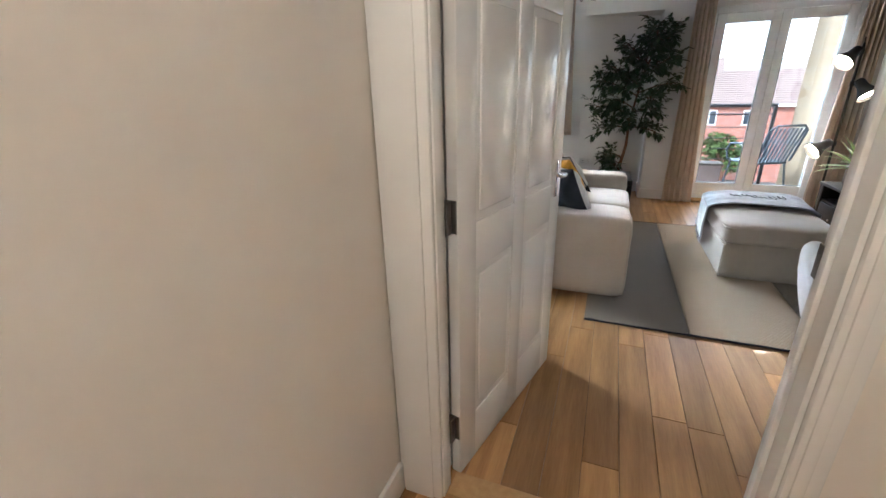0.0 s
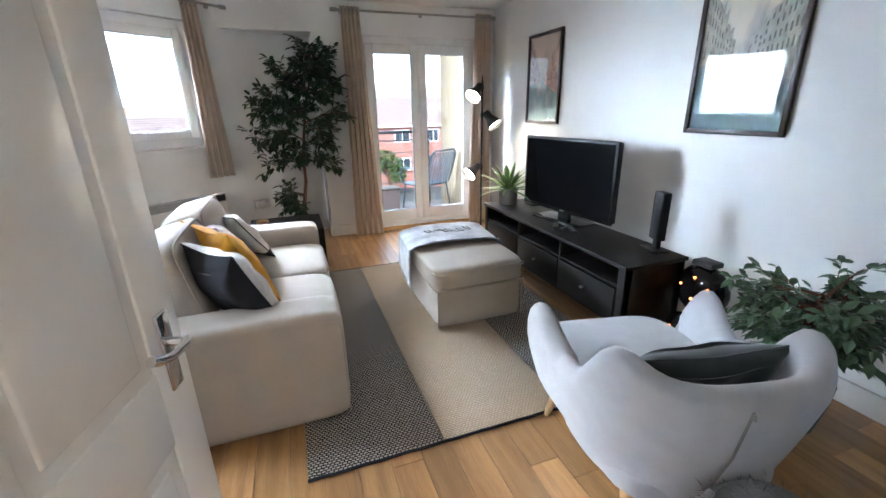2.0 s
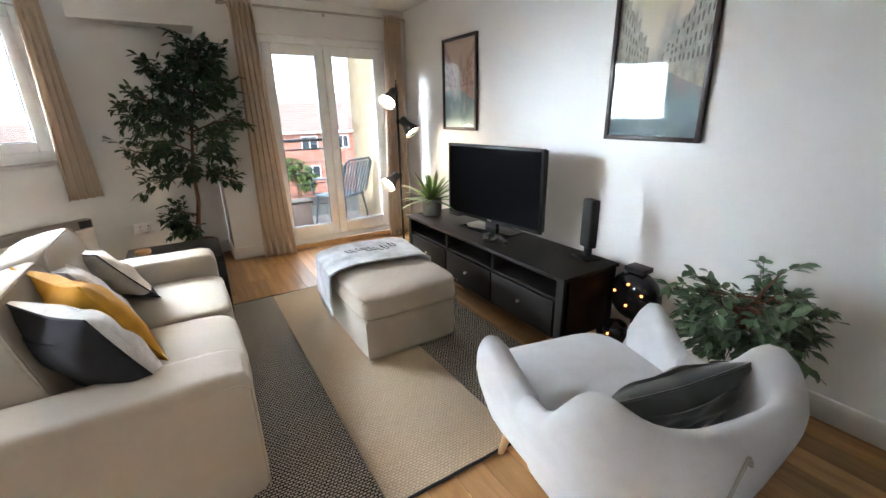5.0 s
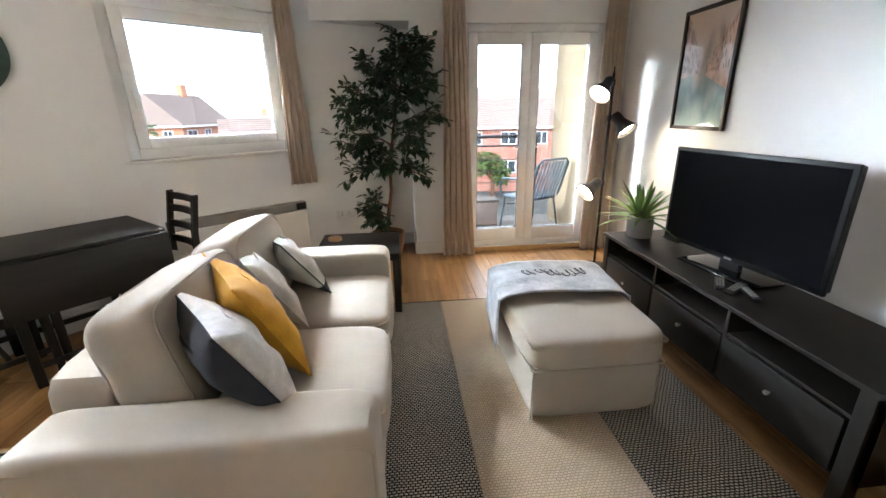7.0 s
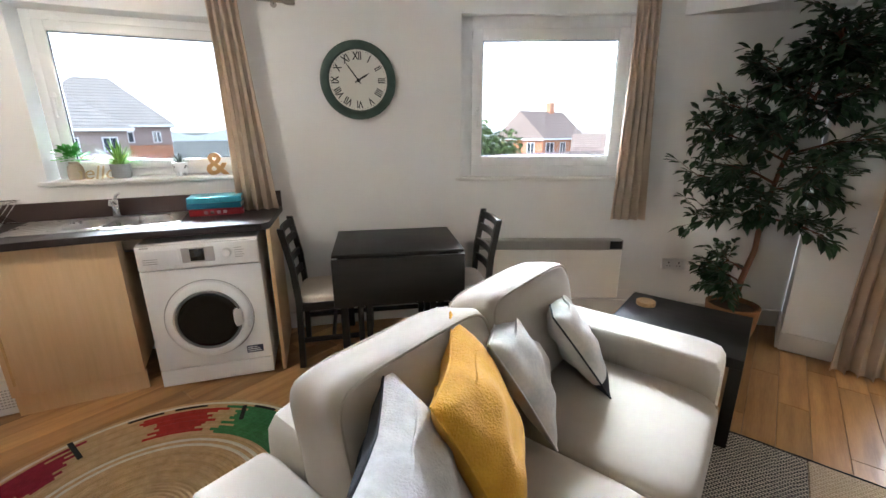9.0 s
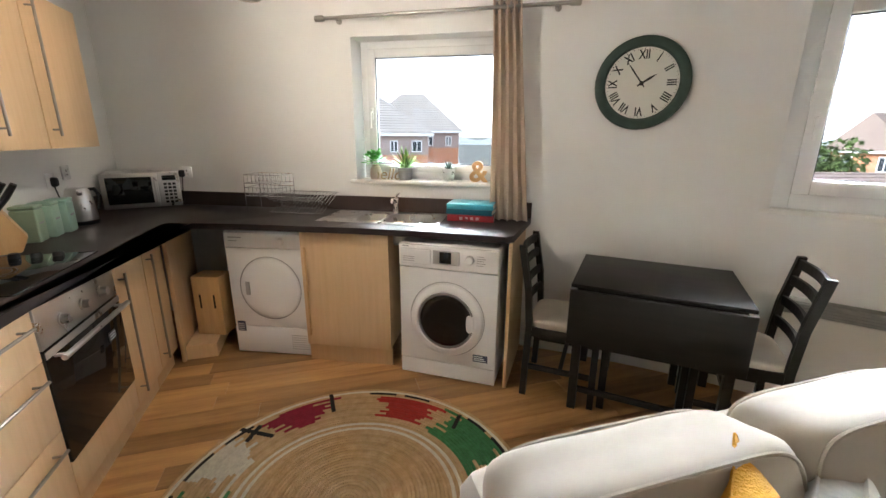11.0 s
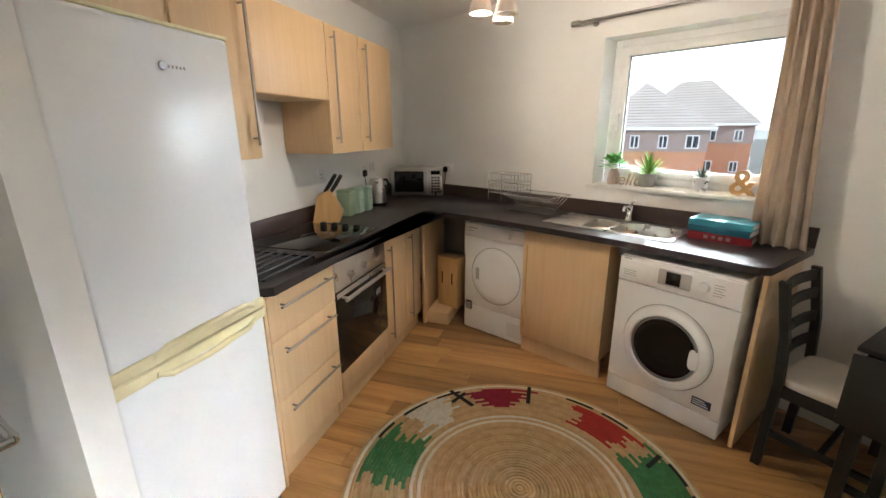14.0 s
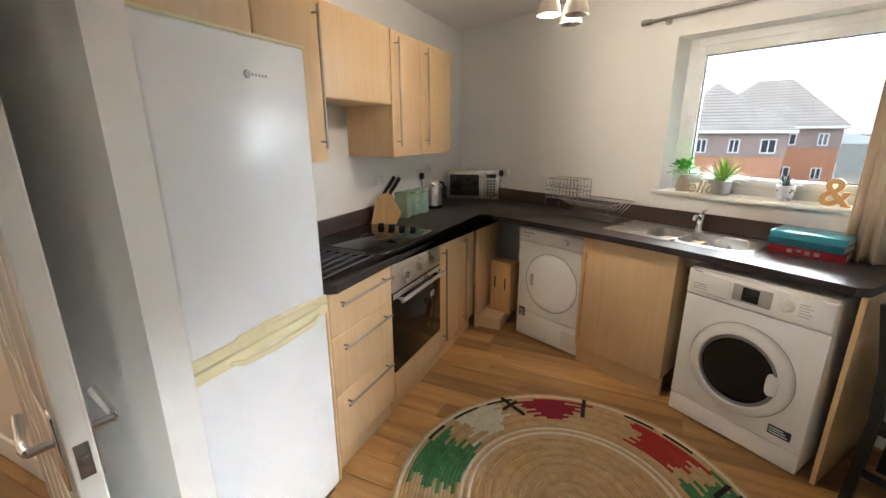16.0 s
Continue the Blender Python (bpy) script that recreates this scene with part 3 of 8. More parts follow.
# ---- windows in the curved wall ----
def window(name, p0, p1, z0, z1, label):
    pm = (p0 + p1) / 2
    ob = structure(new(name), label, "window")
    ob.matrix_world = at_arc(pm, RW)
    half = RW * math.sin(radians(abs(p0 - p1) / 2))
    yf = 0.15 if name == "window_1" else 0.05
    bm = bmesh.new()
    f, g = (0.05, 0.056) if name == "window_1" else (0.08, 0.075)
    for lo, hi in (((-half, yf, z0), (-half + f, yf + 0.07, z1)), ((half - f, yf, z0), (half, yf + 0.07, z1)),
                   ((-half + f, yf, z0), (half - f, yf + 0.07, z0 + f)), ((-half + f, yf, z1 - f), (half - f, yf + 0.07, z1))):
        B(bm, lo, hi, 0.004)
    part("window_frame", bm, M["upvc"], ob)
    bm = bmesh.new()
    a, b, c, d = -half + f, half - f, z0 + f, z1 - f
    for lo, hi in (((a, yf - 0.018, c), (a + g, yf + 0.05, d)), ((b - g, yf - 0.018, c), (b, yf + 0.05, d)),
                   ((a + g, yf - 0.018, c), (b - g, yf + 0.05, c + g)), ((a + g, yf - 0.018, d - g), (b - g, yf + 0.05, d))):
        B(bm, lo, hi, 0.006)
    sash = part("sash", bm, M["upvc"], ob)
    bm = bmesh.new()
    B(bm, (a + g - 0.004, yf + 0.014, c + g - 0.004), (b - g + 0.004, yf + 0.034, d - g + 0.004))
    pane = part("pane", bm, M["glass"], ob)
    pane.visible_shadow = False
    bm = bmesh.new()
    for lo, hi in (((a + g - 0.001, yf + 0.002, c + g), (a + g + 0.005, yf + 0.012, d - g)), ((b - g - 0.005, yf + 0.002, c + g), (b - g + 0.001, yf + 0.012, d - g)),
                   ((a + g, yf + 0.002, c + g), (b - g, yf + 0.012, c + g + 0.005)), ((a + g, yf + 0.002, d - g - 0.005), (b - g, yf + 0.012, d - g))):
        B(bm, lo, hi)
    part("gasket", bm, M["blackplastic"], ob, "black rubber gasket")
    bm = bmesh.new()
    B(bm, (a + g * 0.35, yf - 0.026, z0 + 0.42), (a + g * 0.65, yf - 0.016, z0 + 0.50), 0.003)
    tube(bm, [(a + g * 0.5, yf - 0.02, z0 + 0.47), (a + g * 0.5, yf - 0.05, z0 + 0.47), (a + g * 0.5, yf - 0.055, z0 + 0.36)], 0.008, 8)
    part("window_handle", bm, M["upvc"], ob)
    bm = bmesh.new()
    B(bm, (-half - 0.045, -0.035, z0 - 0.024), (half + 0.045, 0.004, z0 + 0.0), 0.006)
    B(bm, (-half, 0.0, z0 - 0.024), (half, yf + 0.01, z0 + 0.0), 0.0)
    part("window_sill", bm, M["trim"], ob, "white painted sill board")
    return ob


window("window_1", *WIN[0][1:], "white tilt window above the kitchen sink")
window("window_2", *WIN[1][1:], "white tilt window above the dining table")

# ---- balcony doors ----
fd = structure(new("door_2"), "white glazed double balcony doors, closed", "door")
bm = bmesh.new()
Y0 = YN + 0.035
for lo, hi in (((FDX0, Y0, 0.04), (FDX0 + 0.05, Y0 + 0.07, FDZ)), ((FDX1 - 0.05, Y0, 0.04), (FDX1, Y0 + 0.07, FDZ)),
               ((FDX0 + 0.05, Y0, FDZ - 0.07), (FDX1 - 0.05, Y0 + 0.07, FDZ)), ((FDX0 + 0.05, Y0, 0.04), (FDX1 - 0.05, Y0 + 0.07, 0.10))):
    B(bm, lo, hi, 0.005)
part("door_frame", bm, M["upvc"], fd)
FDM = 2.215
for x0, x1 in ((FDX0 + 0.05, FDM), (FDM, FDX1 - 0.05)):
    bm = bmesh.new()
    s = 0.085
    for lo, hi in (((x0 + 0.002, Y0 - 0.02, 0.105), (x0 + s, Y0 + 0.045, FDZ - 0.075)), ((x1 - s, Y0 - 0.02, 0.105), (x1 - 0.002, Y0 + 0.045, FDZ - 0.075)),
                   ((x0 + s, Y0 - 0.02, 0.105), (x1 - s, Y0 + 0.045, 0.235)), ((x0 + s, Y0 - 0.02, FDZ - 0.17), (x1 - s, Y0 + 0.045, FDZ - 0.075))):
        B(bm, lo, hi, 0.006)
    lf = part("leaf", bm, M["upvc"], fd)
    bm = bmesh.new()
    B(bm, (x0 + s - 0.004, Y0 + 0.005, 0.231), (x1 - s + 0.004, Y0 + 0.025, FDZ - 0.166))
    g = part("pane", bm, M["glass"], lf)
    g.visible_shadow = False
    bm = bmesh.new()
    for lo, hi in (((x0 + s - 0.001, Y0 - 0.008, 0.235), (x0 + s + 0.005, Y0 + 0.003, FDZ - 0.17)), ((x1 - s - 0.005, Y0 - 0.008, 0.235), (x1 - s + 0.001, Y0 + 0.003, FDZ - 0.17)),
                   ((x0 + s, Y0 - 0.008, 0.234), (x1 - s, Y0 + 0.003, 0.24)), ((x0 + s, Y0 - 0.008, FDZ - 0.175), (x1 - s, Y0 + 0.003, FDZ - 0.169))):
        B(bm, lo, hi)
    part("gasket", bm, M["blackplastic"], lf, "black rubber gasket")
    hx = x1 - 0.045 if x0 < FDM - 0.1 else x0 + 0.045
    bm = bmesh.new()
    B(bm, (hx - 0.014, Y0 - 0.03, 0.93), (hx + 0.014, Y0 - 0.018, 1.15), 0.005)
    tube(bm, [(hx, Y0 - 0.025, 1.06), (hx, Y0 - 0.06, 1.06), (hx + (-0.10 if x0 < FDM - 0.1 else 0.04), Y0 - 0.06, 1.06)], 0.008, 8)
    part("door_handle", bm, M["upvc"], lf, "white lever handle")
bm = bmesh.new()
B(bm, (FDX0, YN - 0.01, -0.016), (FDX1, YN + 0.3, 0.04), 0.006)
part("door_sill", bm, M["trim"], fd, "white raised sill")
bm = bmesh.new()
B(bm, (FDX0 - 0.02, YN - 0.028, 0), (FDX1 + 0.02, YN - 0.01, 0.045), 0.004)
part("door_strip", bm, M["beechleg"], fd, "oak strip at the foot of the sill")


# ================= living room =================
def sofa():
    ob = thing("sofa", "beige cotton two-seat sofa with loose back cushions", "sofa", pose(0.38, 6.895, 0))
    boxpart("base", (-0.49, -0.78, 0.05), (0.47, 0.78, 0.31), M["linen"], ob, 0.02, seg=3)
    for s in (-1, 1):
        y0, y1 = (-0.86, -0.64) if s < 0 else (0.64, 0.86)
        bm = bmesh.new()
        soft_block(bm, (-0.50, y0, 0.035), (0.485, y1, 0.585), p=14, n=14, wob=0.006, seed=s + 3)
        a = part("arm", bm, M["linen"], ob)
        bm = bmesh.new()
        yo = y0 + 0.004 if s < 0 else y1 - 0.004
        tube(bm, [(-0.47, yo, 0.535), (-0.2, yo, 0.537), (0.2, yo, 0.537), (0.44, yo, 0.535), (0.474, yo, 0.51), (0.476, yo, 0.3), (0.476, yo, 0.06)], 0.0035, 6)
        part("seam", bm, M["piping"], a, "stitched seam")
    bm = bmesh.new()
    soft_block(bm, (-0.515, -0.635, 0.04), (-0.30, 0.635, 0.67), p=14, n=12, wob=0.006, seed=9)
    part("back_frame", bm, M["linen"], ob)
    for i, (y0, y1) in enumerate(((-0.645, -0.003), (0.003, 0.645))):
        bm = bmesh.new()
        soft_block(bm, (-0.30, y0, 0.275), (0.505, y1, 0.468), p=7, n=16, puff=0.10, wob=0.012, seed=20 + i * 7)
        c = part("seat_cushion", bm, M["linen"], ob)
        bm = bmesh.new()
        zc = 0.43
        tube(bm, [(-0.28, y0 + 0.01, zc), (0.44, y0 + 0.008, zc), (0.492, y0 + 0.05, zc), (0.499, (y0 + y1) / 2, zc + 0.002), (0.492, y1 - 0.05, zc), (0.44, y1 - 0.008, zc)], 0.0045, 6)
        part("piping", bm, M["piping"], c, "beige piped seam")
        bm = bmesh.new()
        vs = soft_block(bm, (-0.12, -0.315, -0.21), (0.12, 0.315, 0.21), p=9, n=16, puff=0.22, wob=0.03, seed=40 + i * 5)
        for v in vs:
            if v.co.z > 0.1:
                v.co.x *= 1.0 - 0.15 * (v.co.z - 0.1) / 0.11
        loop = []
        for k in range(41):
            t = 2 * math.pi * k / 40
            cx, sx = math.cos(t), math.sin(t)
            loop.append((0.103, 0.305 * math.copysign(abs(cx) ** 0.33, cx), 0.20 * math.copysign(abs(sx) ** 0.33, sx)))
        m = pose(-0.215, (y0 + y1) / 2, 0.662, 0, -13, 0)
        bmesh.ops.transform(bm, matrix=m, verts=bm.verts[:])
        bc = part("back_cushion", bm, M["linen"], ob)
        for sx in (1, -1):
            bm = bmesh.new()
            tube(bm, [m @ Vector((p[0] * sx, p[1], p[2])) for p in loop], 0.005, 6)
            part("piping", bm, M["piping"], bc, "beige piped seam")
    for x in (-0.44, 0.42):
        for y in (-0.78, 0.78):
            boxpart("foot", (x - 0.025, y - 0.025, 0.0 if x < 0 else 0.0), (x + 0.025, y + 0.025, 0.06), M["blackwood"], ob, 0.003)
    return ob


sofa()


def pillow(label, m, ca, cb, w=0.46, h=0.46, d=0.17, seed=0, split=None):
    ob = thing("throw_pillow", label, "pillow", m)
    bm = bmesh.new()
    n = 26
    grid = {}
    for side in (1, -1):
        for i in range(n + 1):
            for j in range(n + 1):
                u, v = 2 * i / n - 1, 2 * j / n - 1
                edge = i in (0, n) or j in (0, n)
                if side == -1 and edge:
                    grid[(side, i, j)] = grid[(1, i, j)]
                    continue
                y = u * w / 2 * (1 - 0.09 * (1 - v * v))
                z = v * h / 2 * (1 - 0.09 * (1 - u * u))
                t = max(0.0, (1 - abs(u) ** 2.6) * (1 - abs(v) ** 2.6)) ** 0.55
                x = side * d / 2 * t + 0.010 * noise.noise(Vector((u * 2.3 + seed, v * 2.3, side * 2.0))) * t * 2
                z += -0.02 * (1 - abs(u)) if v > 0.7 else 0
                grid[(side, i, j)] = bm.verts.new((x, y, z + h / 2))
    for side in (1, -1):
        for i in range(n):
            for j in range(n):
                f = [grid[(side, i, j)], grid[(side, i + 1, j)], grid[(side, i + 1, j + 1)], grid[(side, i, j + 1)]]
                fc = bm.faces.new(f)
                if (split((i + 0.5) / n, (j + 0.5) / n) if split else side == -1):
                    fc.material_index = 1
    part("cover", bm, ca, ob, mat2=cb)
    bm = bmesh.new()
    pts = []
    for k in range(n + 1):
        pts.append((2 * k / n - 1, -1))
    for k in range(1, n + 1):
        pts.append((1, 2 * k / n - 1))
    for k in range(1, n + 1):
        pts.append((1 - 2 * k / n, 1))
    for k in range(1, n):
        pts.append((-1, 1 - 2 * k / n))
    path = []
    for u, v in pts + pts[:1]:
        z = v * h / 2 * (1 - 0.09 * (1 - u * u)) + (-0.02 * (1 - abs(u)) if v > 0.7 else 0)
        path.append((0, u * w / 2 * (1 - 0.09 * (1 - v * v)), z + h / 2))
    tube(bm, path, 0.004, 5, cap=False)
    part("seam", bm, cb, ob)
    return ob


pillow("square pillow with charcoal back and pale grey knitted front", pose(0.49, 6.39, 0.475, 0, -27, 38), M["pillow_white"], M["pillow_navy"], 0.45, 0.44, 0.19, 1)
pillow("mustard yellow furry pillow leaning on the sofa back", pose(0.47, 6.675, 0.475, 0, -27, 33), M["pillow_y"], M["pillow_y"], 0.47, 0.46, 0.17, 5)
pillow("pale printed cotton pillow with grey sketch", pose(0.39, 7.055, 0.475, 0, -32, 32), M["pillow_print"], M["pillow_white"], 0.46, 0.42, 0.15, 9)
pillow("beige and charcoal patterned pillow by the sofa arm", pose(0.43, 7.42, 0.475, 0, -36, 34), M["pillow_print"], M["pillow_navy"], 0.46, 0.40, 0.15, 13, split=lambda u, v: v < 0.16 and u < 0.75)


def ottoman():
    ob = thing("ottoman", "beige cotton storage ottoman with a lift-off cushion lid", "ottoman", pose(1.822, 7.105, 0.016) @ Matrix.Diagonal((0.905, 0.99, 1, 1)))
    bm = bmesh.new()
    soft_block(bm, (-0.345, -0.455, 0.0), (0.345, 0.455, 0.275), p=16, n=8, wob=0.004)
    part("base", bm, M["linen"], ob)
    bm = bmesh.new()
    soft_block(bm, (-0.36, -0.47, 0.262), (0.36, 0.47, 0.425), p=9, n=16, puff=0.14, wob=0.01, seed=4)
    lid = part("lid_cushion", bm, M["linen"], ob)
    for z, hx, hy in ((0.272, 0.352, 0.462), (0.385, 0.351, 0.461)):
        bm = bmesh.new()
        tube(bm, [(hx * a, hy * b, z) for a, b in ((-1, -0.96), (-0.95, -1), (0.95, -1), (1, -0.96), (1, 0.96), (0.95, 1), (-0.95, 1), (-1, 0.96), (-1, -0.96))], 0.005, 6)
        part("piping", bm, M["piping"], lid, "beige piped seam")
    for x in (-0.341, 0.341):
        for y in (-0.451, 0.451):
            bm = bmesh.new()
            tube(bm, [(x, y, 0.01), (x, y, 0.26)], 0.005, 6)
            part("corner_seam", bm, M["piping"], ob)
    return ob


ottoman()


def throw_blanket():
    ob = thing("throw_blanket", "grey and white printed throw folded over the ottoman", "blanket", pose(1.822, 7.275, 0.016, 0, 0, -5) @ Matrix.Diagonal((0.91, 1, 1, 1)))
    bm = bmesh.new()
    nx, ny = 60, 22
    g = []
    for i in range(nx + 1):
        row = []
        s = -0.62 + 1.10 * i / nx
        for j in range(ny + 1):
            v = -0.24 + 0.46 * j / ny
            top = 0.458 - 0.03 * abs(s / 0.36) ** 4 if abs(s) < 0.36 else 0.428
            if s < -0.36:
                x, z = -0.372 - 0.012 * min(1, (-0.36 - s) * 8), top - (-0.36 - s) * 1.0
            elif s > 0.36:
                x, z = 0.372 + 0.010, top - (s - 0.36)
            else:
                x, z = s, top
            n1 = noise.noise(Vector((s * 5, v * 6, 1.3))) * 0.010 + noise.noise(Vector((s * 14, v * 12, 4.3))) * 0.004
            y = v + 0.05 * (s + 0.3) + 0.03 * noise.noise(Vector((s * 3, 0.2, 7)))
            if abs(s) < 0.36:
                z += abs(n1) + 0.010
            else:
                x += math.copysign(abs(n1) + 0.010, s)
            if j in (0, ny):
                z += 0.006
            row.append(bm.verts.new((x, y, z)))
        g.append(row)
    for i in range(nx):
        for j in range(ny):
            bm.faces.new((g[i][j], g[i + 1][j], g[i + 1][j + 1], g[i][j + 1]))
    c = part("cloth", bm, M["throw"], ob)
    so = c.modifiers.new("thickness", "SOLIDIFY")
    so.thickness, so.offset = 0.012, 0
    bm = bmesh.new()
    rng = random.Random(3)
    for k in range(60):
        y = -0.2 + 0.39 * k / 59 - 0.03
        z = 0.168 + rng.uniform(-0.004, 0.004)
        tube(bm, [(-0.394, y, z + 0.01), (-0.398 + rng.uniform(-0.006, 0.006), y + rng.uniform(-0.006, 0.006), z - 0.045)], 0.0022, 4)
    part("fringe", bm, M["throw"], ob)
    # script lettering too loose to read: plain strokes
    bm = bmesh.new()
    for k in range(5):
        x0 = -0.20 + k * 0.085 + rng.uniform(-0.01, 0.01)
        sz = rng.uniform(0.02, 0.05)
        tube(bm, [(x0 + 0.07 * t / 14 + 0.015 * math.cos(t * 0.9 + k), 0.03 + 0.02 * math.sin(k * 1.7) + sz * math.sin(t * 0.8 + k), 0.4825) for t in range(15)], 0.0020, 5)
    part("lettering", bm, M["pillow_navy"], ob, "dark script strokes")
    return ob


throw_blanket()


def rug():
    ob = thing("area_rug", "flat woven rug with a natural band between black and cream bands", "rug", pose(1.555, 6.88, 0) @ Matrix.Diagonal((1, 0.99, 1, 1)))
    for name, x0, x1, mm, lab in (("dark_band", -0.915, -0.335, "rug_dark", "black and cream woven band"), ("natural_band", -0.335, 0.305, "rug_beige", "natural beige woven band"), ("dark_band", 0.305, 0.85, "rug_dark", "black and cream woven band")):
        bm = bmesh.new()
        B(bm, (x0 + 0.001, -1.14, 0.0015), (x1 - 0.001, 1.14, 0.014), 0.004)
        part(name, bm, M[mm], ob, lab)
    for y in (-1.147, 1.147):
        bm = bmesh.new()
        tube(bm, [(-0.915 + 1.765 * k / 30, y + 0.002 * math.sin(k * 2.1), 0.008) for k in range(31)], 0.007, 6)
        part("hem", bm, M["pillow_navy"], ob, "bound dark hem")
    return ob


rug()


def tv_bench():
    ob = thing("tv_bench", "black-brown wooden TV bench with open shelves and three drawers", "tv bench", pose(2.685, 7.01, 0) @ Matrix.Diagonal((1, 1, 0.938, 1)))
    L, D = 0.93, 0.228
    m = M["blackwood"]
    boxpart("top", (-D - 0.012, -L - 0.012, 0.54), (D + 0.01, L + 0.012, 0.565), m, ob, 0.004)
    for y in (-L, L - 0.03):
        bm = bmesh.new()
        B(bm, (-D + 0.01, y, 0.13), (D, y + 0.03, 0.54), 0.003)
        part("side_panel", bm, m, ob)
    for y in (-L, L - 0.055):
        for x in (-D, D - 0.055):
            bm = bmesh.new()
            vs = B(bm, (x, y, 0), (x + 0.055, y + 0.055, 0.54), 0.003)
            part("leg", bm, m, ob)
    boxpart("back_panel", (D - 0.012, -L + 0.03, 0.13), (D, L - 0.03, 0.54), m, ob, 0.001)
    boxpart("bottom_panel", (-D + 0.015, -L + 0.03, 0.13), (D - 0.012, L - 0.03, 0.15), m, ob, 0.002)
    boxpart("shelf", (-D + 0.012, -L + 0.03, 0.395), (D - 0.012, L - 0.03, 0.412), m, ob, 0.002)
    w = (2 * L - 0.11) / 3
    for k in range(3):
        y0 = -L + 0.055 + k * w
        if k:
            boxpart("divider", (-D + 0.006, y0 - 0.009, 0.13), (D - 0.02, y0 + 0.009, 0.54), m, ob, 0.002)
        d = boxpart("drawer_front", (-D - 0.002, y0 + 0.013, 0.155), (-D + 0.018, y0 + w - 0.013, 0.39), m, ob, 0.003)
        bm = bmesh.new()
        tube(bm, [(-D - 0.002, y0 + w / 2, 0.285), (-D - 0.012, y0 + w / 2, 0.285), (-D - 0.016, y0 + w / 2, 0.285), (-D - 0.026, y0 + w / 2, 0.285)], [0.005, 0.005, 0.012, 0.010], 12)
        part("knob", bm, M["steel"], d, "small metal knob")
    return ob


tv_bench()


def television():
    ob = thing("television", "black flat-screen television on a glossy pedestal stand", "television", pose(2.752, 7.10, 0.531, 0, 0, 6.4) @ Matrix.Diagonal((1, 1.02, 0.944, 1)))
    # local: screen faces -x, width along y
    boxpart("body", (-0.012, -0.475, 0.075), (0.045, 0.475, 0.675), M["blackplastic"], ob, 0.012)
    boxpart("bezel", (-0.020, -0.485, 0.068), (0.004, 0.485, 0.682), M["blackplastic"], ob, 0.006)
    boxpart("screen", (-0.0225, -0.463, 0.098), (-0.019, 0.463, 0.660), M["screen"], ob, 0.0)
    boxpart("logo", (-0.0224, -0.022, 0.077), (-0.0195, 0.022, 0.088), M["steel"], ob, 0.0005)
    boxpart("neck", (-0.005, -0.06, 0.0), (0.03, 0.06, 0.1), M["blackplastic"], ob, 0.006)
    boxpart("stand_base", (-0.12, -0.24, 0.0), (0.10, 0.24, 0.014), M["blackglass"], ob, 0.005, seg=3)
    return ob


television()
for yy, rz, dx in ((6.86, 30, 0.0), (6.93, 52, -0.03), (6.80, 70, 0.02)):
    rc = thing("remote_control", "black plastic remote control lying on the TV bench", "remote control", pose(2.60 + dx, yy, 0.5315, 0, 0, rz), "remotes on the bench")
    boxpart("body", (-0.085, -0.022, 0), (0.085, 0.022, 0.018), M["blackplastic"], rc, 0.006)
    bm = bmesh.new()
    for a in range(6):
        for b in (-1, 0, 1):
            B(bm, (-0.06 + a * 0.02, b * 0.012 - 0.004, 0.0175), (-0.05 + a * 0.02, b * 0.012 + 0.004, 0.0195))
    part("buttons", bm, M["heater_grille"], rc, "grey rubber buttons")


def speaker(m):
    ob = thing("loudspeaker", "slim black satellite speaker on a small stand", "speaker", m, "pair of speakers")
    boxpart("cabinet", (-0.025, -0.05, 0.07), (0.03, 0.05, 0.37), M["blackplastic"], ob, 0.008)
    boxpart("grille", (-0.029, -0.044, 0.08), (-0.024, 0.044, 0.36), M["lampblack"], ob, 0.002)
    boxpart("base", (-0.06, -0.075, 0.0), (0.05, 0.075, 0.012), M["blackplastic"], ob, 0.004)
    boxpart("neck", (-0.01, -0.025, 0.012), (0.02, 0.025, 0.075), M["blackplastic"], ob, 0.004)
    return ob


speaker(pose(2.835, 6.245, 0.5315, 0, 0, -18))
speaker(pose(2.85, 7.69, 0.5315, 0, 0, 5))


